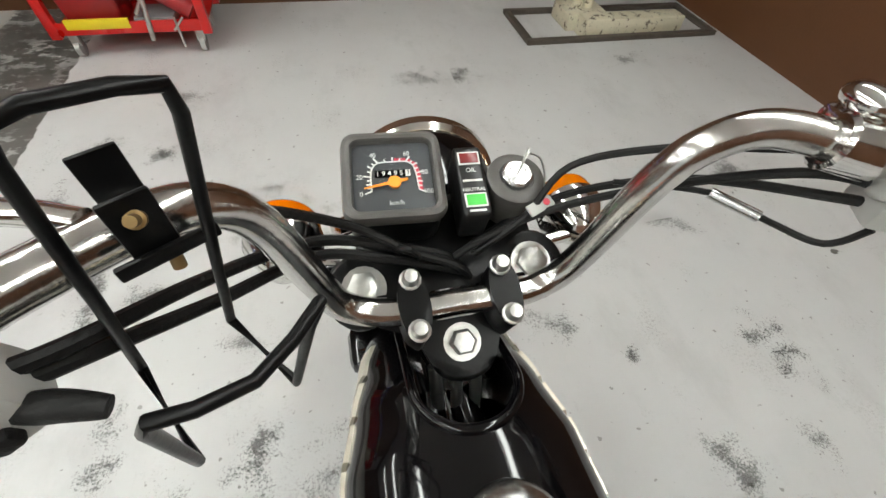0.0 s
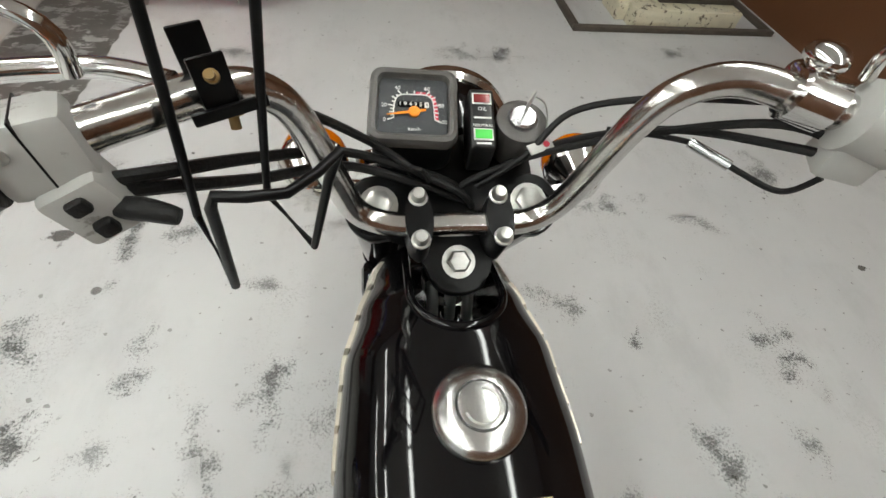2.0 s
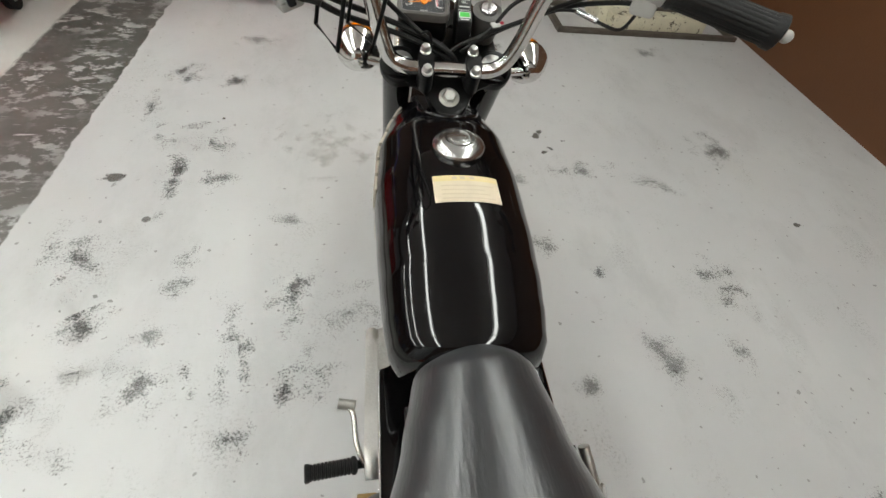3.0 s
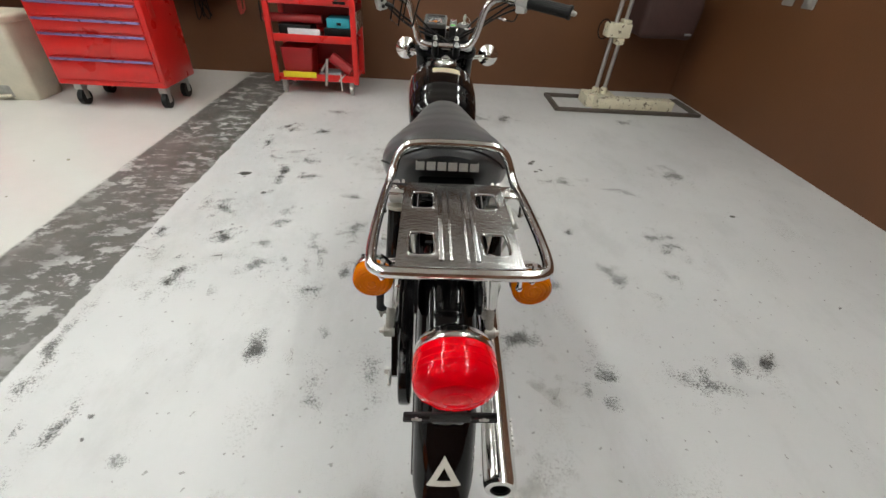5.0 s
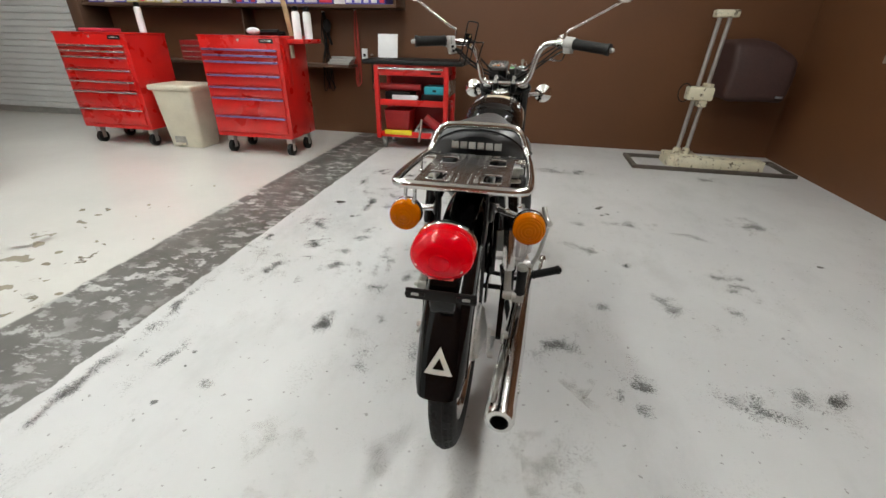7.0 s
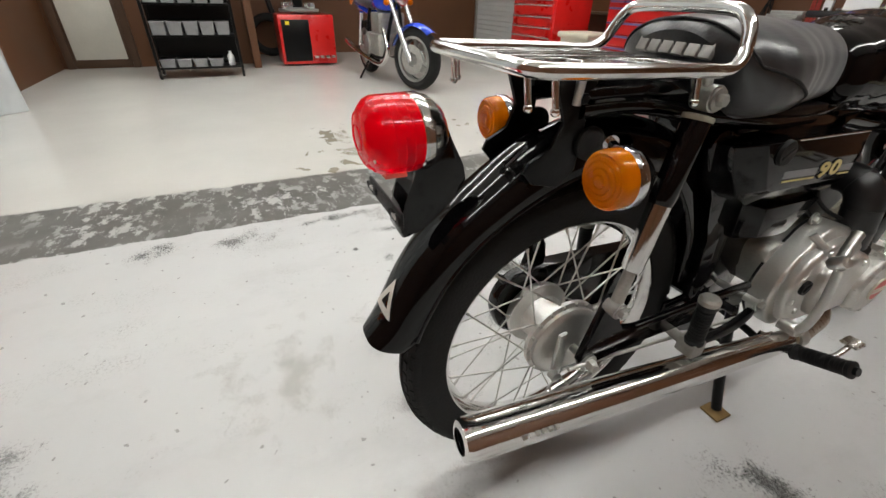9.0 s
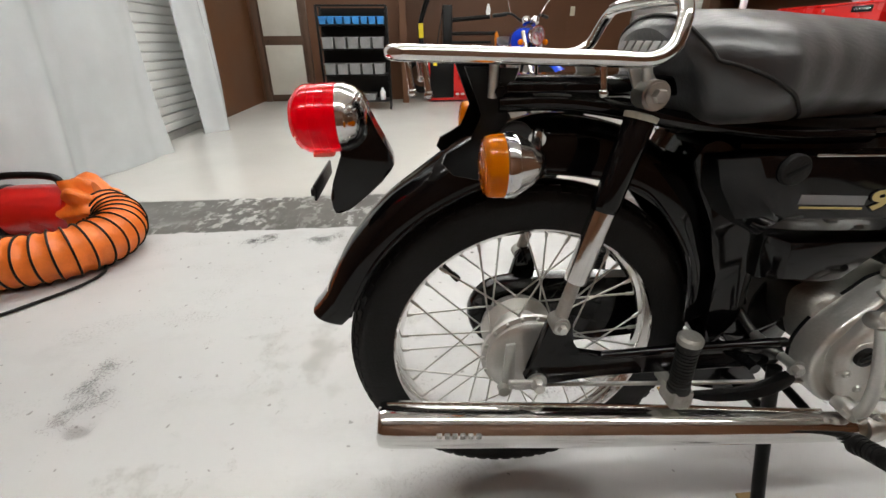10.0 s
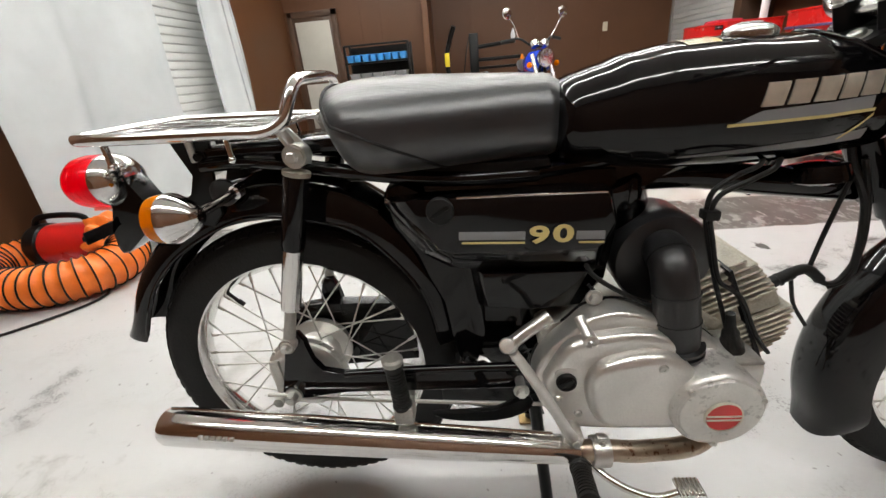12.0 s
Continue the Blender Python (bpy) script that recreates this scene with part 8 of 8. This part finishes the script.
part("tag", box((2.20, 3.362, 0.61), (2.25, 3.386, 0.626), 0.001), GREYDECAL, cov_)

# ---- blower with ducting ----
duct = thing("orange_duct", "orange ventilation duct with wire hoops lying on the floor", "duct")
DPATH = spline([V(p) for p in ((-1.38, -2.06, 0.100), (-1.14, -2.13, 0.100), (-0.94, -2.00, 0.100), (-0.865, -1.76, 0.100), (-0.885, -1.57, 0.100), (-0.975, -1.45, 0.101), (-1.11, -1.415, 0.104), (-1.235, -1.47, 0.118), (-1.30, -1.56, 0.135))], 24)
DLEN = [0.0]
for p, q in zip(DPATH, DPATH[1:]):
    DLEN.append(DLEN[-1] + (q - p).length)


def duct_at(s):
    """The middle of the duct s metres along it, and the way across it."""
    i = max(0, min(len(DPATH) - 2, sum(1 for v in DLEN if v <= s) - 1))
    t = (s - DLEN[i]) / max(1e-6, DLEN[i + 1] - DLEN[i])
    d = (DPATH[i + 1] - DPATH[i]).normalized()
    return DPATH[i].lerp(DPATH[i + 1], t), d.cross(V((0, 0, 1))).normalized()


PITCH, r = 0.042, 0.098
count = int(DLEN[-1] / PITCH)
rings = []
for k in range(count * 5 + 1):
    c, e = duct_at(k * PITCH / 5)
    q = (k % 5) / 5
    ring = []
    for b_ in range(40):
        a = b_ * math.tau / 40
        crease = noise.noise(V((math.cos(a) * 5, math.sin(a) * 5, k * 0.23))) * 0.05 * math.sin(math.pi * q)
        rr = r * (1.0 - 0.10 * math.sin(math.pi * q) + crease)
        ring.append(c + e * rr * math.cos(a) + V((0, 0, rr * 0.98 * math.sin(a))))
    rings.append(ring)
part("duct_cloth", loft(bmesh.new(), rings), HOSE, duct)
for k in range(count + 1):
    c, e = duct_at(k * PITCH)
    part("wire_hoop", tube([c + e * (r + 0.001) * math.cos(b_ * math.tau / 16) + V((0, 0, (r + 0.001) * 0.98 * math.sin(b_ * math.tau / 16))) for b_ in range(16)], 0.0042, 5, 2, loop=True), SATIN, duct)
# gathered cloth cuff over the blower's mouth
rings = []
for k in range(13):
    t = k / 12
    c = V((-1.30, -1.55, 0.140)).lerp(V((-1.33, -1.70, 0.165)), t)
    rr = 0.100 + 0.030 * math.sin(math.pi * t * 1.1)
    rings.append([c + V((math.cos(a), 0.15 * math.sin(3 * a), math.sin(a))) * (rr + 0.016 * math.sin(9 * a + 2.5 * t) + 0.012 * math.sin(5 * a - 4 * t)) for a in [b_ * math.tau / 64 for b_ in range(64)]])
part("cuff", loft(bmesh.new(), rings), HOSE, duct, "gathered orange duct cuff")
blow = thing("blower", "red and black portable blower on the floor", "blower")
part("blower_body", lathe([(0.10, 0.0), (0.112, 0.012), (0.116, 0.05), (0.116, 0.26), (0.108, 0.285), (0.095, 0.29)], (-1.33, -1.97, 0.135), (0, 1, 0), 40), REDPAINT, blow, "red blower drum")
part("blower_nose", lathe([(0.085, 0), (0.112, 0.012), (0.120, 0.03), (0.120, 0.085), (0.112, 0.095)], (-1.33, -2.055, 0.135), (0, 1, 0), 36), SATIN, blow, "black intake ring")
part("handle", tube([(-1.33, -2.03, 0.245), (-1.33, -2.00, 0.285), (-1.33, -1.92, 0.298), (-1.33, -1.80, 0.295), (-1.33, -1.735, 0.280), (-1.33, -1.72, 0.245)], 0.016, 12, 5), SATIN, blow, "black carrying handle")
for y in (-1.96, -1.74):
    part("foot", box((-1.42, y - 0.02, 0.0), (-1.24, y + 0.02, 0.040), 0.008), RUBBER, blow)
tagged(part("extension_cable", tube([(-1.34, -2.02, 0.012), (-1.0, -1.42, 0.008), (-0.7, -1.52, 0.008), (-0.4, -1.9, 0.008), (-0.2, -2.2, 0.008)], 0.006, 8, 6), RUBBER), "black power cord lying on the floor", "cord")

# ---- parts trolley, tyre changer, second motorcycle ----
rackt = thing("parts_trolley", "black steel trolley shelf with plastic parts bins", "trolley")
TX, TY0, TY1 = -5.30, -1.22, -0.38
for y in (TY0, TY1):
    for x in (TX - 0.30, TX):
        part("upright", box((x - 0.015, y - 0.015, 0.09), (x + 0.015, y + 0.015, 1.215), 0.003), SATIN, rackt)
        part("caster", lathe([(0.02, -0.014), (0.045, -0.012), (0.045, 0.012), (0.02, 0.014)], (x, y, 0.045), (0, 1, 0), 18), RUBBER, rackt)
part("top_rail", rod((TX, TY0, 1.21), (TX, TY1, 1.21), 0.012), SATIN, rackt)
part("back_board", box((TX - 0.30, TY0, 0.12), (TX - 0.29, TY1, 1.20)), SATIN, rackt)
for z in (0.10, 0.42, 0.72, 0.99):
    part("shelf", box((TX - 0.29, TY0 + 0.016, z), (TX + 0.01, TY1 - 0.016, z + 0.02), 0.003), SATIN, rackt)


def parts_bin(y, z, w, h, mt, lab):
    b = tagged(part("parts_bin", tapered(TX - 0.20, TX + 0.03, y, y + w - 0.008, z, z + h, 0.012, 0.012), mt), lab, "bin", "bins on the trolley")
    part("bin_rim", box((TX - 0.20, y - 0.001, z + h - 0.012), (TX + 0.037, y + w - 0.007, z + h), 0.003), mt, b)


for k in range(8):
    parts_bin(TY0 + 0.02 + k * 0.1, 1.0105, 0.1, 0.085, BLUEBIN, "small blue plastic parts bin on the trolley")
for k in range(5):
    parts_bin(TY0 + 0.03 + k * 0.155, 0.7405, 0.15, 0.13, GREYBIN, "clear grey plastic parts bin on the trolley")
    parts_bin(TY0 + 0.03 + k * 0.155, 0.4405, 0.15, 0.13, GREYBIN, "clear grey plastic parts bin on the trolley")
for k in range(4):
    parts_bin(TY0 + 0.03 + k * 0.16, 0.1205, 0.155, 0.085, GREYBIN, "shallow grey parts tray on the trolley")
tagged(part("white_bottle", lathe([(0.03, 0), (0.035, 0.01), (0.035, 0.10), (0.015, 0.13), (0.015, 0.15)], (TX - 0.05, TY1 - 0.10, 0.1205), (0, 0, 1), 18), PAPER), "small white bottle on the trolley", "bottle")

chg = thing("tyre_changer", "red tyre changing machine with black column and arms", "tyre changer")
part("cabinet", box((-5.95, 0.08, 0.02), (-5.42, 0.80, 0.62), 0.02), REDPAINT, chg)
part("front_panel", box((-5.428, 0.12, 0.06), (-5.412, 0.47, 0.56), 0.006), SATIN, chg, "black front panel")
part("warning_mark", box((-5.414, 0.17, 0.50), (-5.408, 0.22, 0.54), 0.001), YELLOW, chg)
for k in range(4):
    part("pedal", box((-5.43, 0.50 + 0.075 * k, 0.10), (-5.36, 0.545 + 0.075 * k, 0.125), 0.004), STEEL, chg)
part("turntable", lathe([(0.24, 0), (0.26, 0.01), (0.26, 0.035), (0.10, 0.05)], (-5.66, 0.40, 0.64), (0, 0, 1), 32), GREYSTEEL, chg)
for k in range(4):
    a = k * math.pi / 2 + 0.5
    part("jaw", box((-0.05, -0.03, 0), (0.05, 0.03, 0.075), 0.008, m=Matrix.Translation((-5.66 + 0.2 * math.cos(a), 0.40 + 0.2 * math.sin(a), 0.676)) @ Matrix.Rotation(a, 4, "Z")), ALUTRIM, chg)
part("column", box((-6.06, 0.36, 0.02), (-5.94, 0.50, 1.30), 0.012), SATIN, chg)
part("cross_arm", tube([(-6.0, 0.43, 1.10), (-5.92, 0.74, 1.12), (-5.82, 1.05, 1.14)], 0.030, 12, 5), SATIN, chg)
part("second_arm", rod((-5.98, 0.45, 0.92), (-5.80, 1.15, 0.92), 0.026), SATIN, chg)
part("lower_arm", rod((-5.98, 0.45, 0.80), (-5.82, 1.08, 0.80), 0.020), SATIN, chg)
part("press_disc", lathe([(0.02, 0), (0.10, 0.01), (0.11, 0.03), (0.05, 0.06)], (-5.81, 1.13, 0.84), (0.3, 1, 0), 24), ORANGE, chg, "orange press roller")
part("helper_arm", tube([(-5.70, 0.06, 0.62), (-5.74, 0.00, 0.95), (-5.78, 0.06, 1.20), (-5.72, 0.14, 1.40)], 0.035, 12, 5), SATIN, chg)
part("caution_strip", box((-5.716, -0.02, 0.86), (-5.690, 0.05, 1.05), 0.004, m=Matrix.Translation((0, 0, 0))), YELLOW, chg, "yellow caution strip")
part("air_hose", tube([(-5.93, 0.36, 1.25), (-5.85, 0.30, 1.0), (-5.90, 0.24, 0.7), (-5.95, 0.10, 0.5)], 0.008, 8, 5), RUBBER, chg)
part("cup_bottle", lathe([(0.03, 0), (0.035, 0.06), (0.02, 0.11), (0.01, 0.14)], (-5.83, 1.02, 1.166), (0, 0, 1), 16), PAPER, chg, "white bottle on the arm")
chg.location = (-0.55, 0.07, 0)
loose = tagged(part("loose_tyre", lathe([(0.20, -0.05), (0.26, -0.06), (0.295, -0.04), (0.30, 0), (0.295, 0.04), (0.26, 0.06), (0.20, 0.05)], (XW + 0.25, 0.12, 0.299), (0.96, 0, 0.28), 40, cap=False), TYRE), "black tyre leaning against the brown wall", "tyre")
plate2 = tagged(part("wall_plate", box((XW, 2.72, 1.20), (XW + 0.012, 2.80, 1.34), 0.003), IVORY), "small ivory switch plate on the wall", "switch plate")

other = thing("blue_motorcycle", "blue naked motorcycle parked by the wall", "motorcycle")
# built along its own length, then turned to face the room's middle
BM = Matrix.Translation((-5.20, 1.13, 0)) @ Matrix.Rotation(radians(2), 4, "Z")


FRONT = {"fork_leg", "front_fender", "head_lamp", "lamp_glass", "handlebar", "grip", "mirror", "mirror_head", "indicator", "gauge"}
TURNED = BM @ Matrix.Translation((1.10, 0, 0)) @ Matrix.Rotation(0.42, 4, "Z") @ Matrix.Translation((-1.10, 0, 0))


def bp(name, bm, mt, lab="", parent=None, turned=False):
    bmesh.ops.transform(bm, matrix=TURNED if turned or name in FRONT else BM, verts=bm.verts)
    return part(name, bm, mt, parent or other, lab)


def road_wheel(x, turned=False):
    ax = V((0, 1, 0))
    c = V((x, 0, 0.30))
    w = bp("wheel", lathe([(0.19, -0.05), (0.215, -0.055), (0.215, 0.055), (0.19, 0.05)], c, ax, 40, cap=False), GREYSTEEL, "cast wheel with a wide black tyre", None, turned)
    bp("tyre", lathe([(0.205, -0.052), (0.25, -0.064), (0.285, -0.045), (0.30, 0.0), (0.285, 0.045), (0.25, 0.064), (0.205, 0.052)], c, ax, 44, cap=False), TYRE, "", w, turned)
    hubm = lathe([(0.04, -0.06), (0.05, -0.05), (0.05, 0.05), (0.04, 0.06)], c, ax, 20)
    d_, u_, w_ = basis(ax)
    for k in range(3):
        a = k * math.tau / 3 + 0.4
        e = u_ * math.cos(a) + w_ * math.sin(a)
        rod(c + e * 0.04, c + e * 0.20, 0.020, 0.016, 8, hubm)
    bp("spokes", hubm, GREYSTEEL, "", w, turned)
    for s in (-0.075, 0.075):
        bp("brake_disc", lathe([(0.07, -0.003), (0.14, -0.003), (0.14, 0.003), (0.07, 0.003)], c + d_ * s, ax, 32, cap=False), STEEL, "", w, turned)
    return w


road_wheel(0.0)
road_wheel(1.32, True)
bp("tank", loft(bmesh.new(), [[V((x, p.x, p.z)) for p in rounded(w, zc, h, 0, 28, 2.6)] for x, w, zc, h in ((0.44, 0.06, 0.77, 0.05), (0.50, 0.11, 0.79, 0.085), (0.62, 0.145, 0.81, 0.115), (0.76, 0.15, 0.825, 0.125), (0.88, 0.13, 0.825, 0.11), (0.95, 0.08, 0.82, 0.07))]), BLUEPAINT, "glossy blue fuel tank")
bp("seat", loft(bmesh.new(), [[V((x, p.x, p.z)) for p in rounded(w, zc, h, 0, 24, 3)] for x, w, zc, h in ((-0.25, 0.05, 0.82, 0.03), (-0.15, 0.10, 0.82, 0.05), (0.1, 0.13, 0.79, 0.05), (0.35, 0.11, 0.76, 0.05), (0.50, 0.07, 0.765, 0.04))]), VINYL, "black motorcycle seat")
bp("tail_cowl", loft(bmesh.new(), [[V((x, p.x, p.z)) for p in rounded(w, zc, h, 0, 20, 2.6)] for x, w, zc, h in ((-0.36, 0.03, 0.80, 0.02), (-0.25, 0.08, 0.77, 0.045), (0.05, 0.12, 0.72, 0.05), (0.35, 0.10, 0.68, 0.04))]), BLUEPAINT, "blue tail cowl")
bp("engine", join(join(box((0.40, -0.17, 0.28), (0.86, 0.17, 0.50), 0.03), box((0.58, -0.15, 0.50), (0.84, 0.15, 0.70), 0.015)), lathe([(0.10, -0.19), (0.10, 0.19)], (0.50, 0, 0.38), (0, 1, 0), 28)), DULL, "grey four-stroke engine")
bp("frame", join(tube([(1.02, 0.0, 0.86), (0.95, 0.06, 0.60), (0.86, 0.10, 0.30), (0.45, 0.10, 0.26), (0.32, 0.10, 0.50), (0.40, 0.09, 0.74)], 0.018, 10, 5), tube([(1.02, 0.0, 0.86), (0.95, -0.06, 0.60), (0.86, -0.10, 0.30), (0.45, -0.10, 0.26), (0.32, -0.10, 0.50), (0.40, -0.09, 0.74)], 0.018, 10, 5)), SATIN)
bp("exhaust", tube([(0.84, -0.1, 0.55), (0.95, -0.1, 0.35), (0.80, -0.12, 0.2), (0.40, -0.15, 0.22), (0.0, -0.19, 0.30), (-0.25, -0.2, 0.36)], lambda t: 0.025 + 0.025 * max(0, t - 0.55), 14, 5), CHROME, "chrome exhaust")
bp("swing_arm", join(box((0.0, -0.11, 0.27), (0.40, -0.08, 0.33), 0.01), box((0.0, 0.08, 0.27), (0.40, 0.11, 0.33), 0.01)), GREYSTEEL)
for s in (-0.1, 0.1):
    bp("fork_leg", join(rod((1.02, s, 0.90), (1.20, s, 0.52), 0.022), rod((1.17, s, 0.58), (1.32, s, 0.29), 0.030)), ALUTRIM, "silver fork leg")
    bp("rear_shock", rod((0.02, s * 1.2, 0.32), (0.12, s * 1.1, 0.68), 0.025), CHROME)
bp("front_fender", loft(bmesh.new(), [[V((1.32, 0, 0.30)) + V((math.cos(a), 0, math.sin(a))) * (0.335 - 0.03 * (j / 5 - 1) ** 2) + V((0, 0.075 * (j / 5 - 1), 0)) for j in range(11)] for a in [math.radians(50 + 8 * k) for k in range(15)]], cap=False, closed=False), BLUEPAINT, "blue front mudguard")
hl = bp("head_lamp", lathe([(0.03, -0.10), (0.075, -0.05), (0.09, 0.0), (0.092, 0.02)], (1.12, 0, 0.86), (1, 0, -0.05), 28), CHROME, "round chrome head lamp")
bp("lamp_glass", lathe([(0.088, 0.018), (0.06, 0.03), (0.002, 0.036)], (1.12, 0, 0.86), (1, 0, -0.05), 28), ALUTRIM, "", hl)
bp("handlebar", tube([(0.86, -0.36, 1.04), (0.93, -0.2, 1.06), (1.0, -0.08, 0.98), (1.0, 0.08, 0.98), (0.93, 0.2, 1.06), (0.86, 0.36, 1.04)], 0.012, 10, 5), SATIN)
for s in (-1, 1):
    bp("grip", rod((0.92, 0.24 * s, 1.055), (0.86, 0.37 * s, 1.04), 0.018), RUBBER)
    mm = bp("mirror", tube([(0.93, 0.2 * s, 1.06), (0.96, 0.27 * s, 1.18), (0.95, 0.33 * s, 1.26)], 0.006, 8, 4), CHROME, "round chrome mirror")
    bp("mirror_head", lathe([(0.01, 0.02), (0.05, 0.01), (0.055, 0), (0.05, -0.006)], (0.94, 0.34 * s, 1.29), (1, 0, 0.1), 24), CHROME, "", mm)
    bp("indicator", ball((1.08, 0.17 * s, 0.80), 0.03), AMBER, "amber turn signal")
for s in (-0.06, 0.06):
    bp("gauge", lathe([(0.04, 0), (0.05, 0.03), (0.05, 0.05), (0.045, 0.055)], (1.02, s, 0.97), (-0.5, 0, 0.85), 24), CHROME, "chrome gauge")
bp("side_stand", rod((0.45, -0.12, 0.26), (0.40, -0.26, 0.0), 0.012), SATIN)
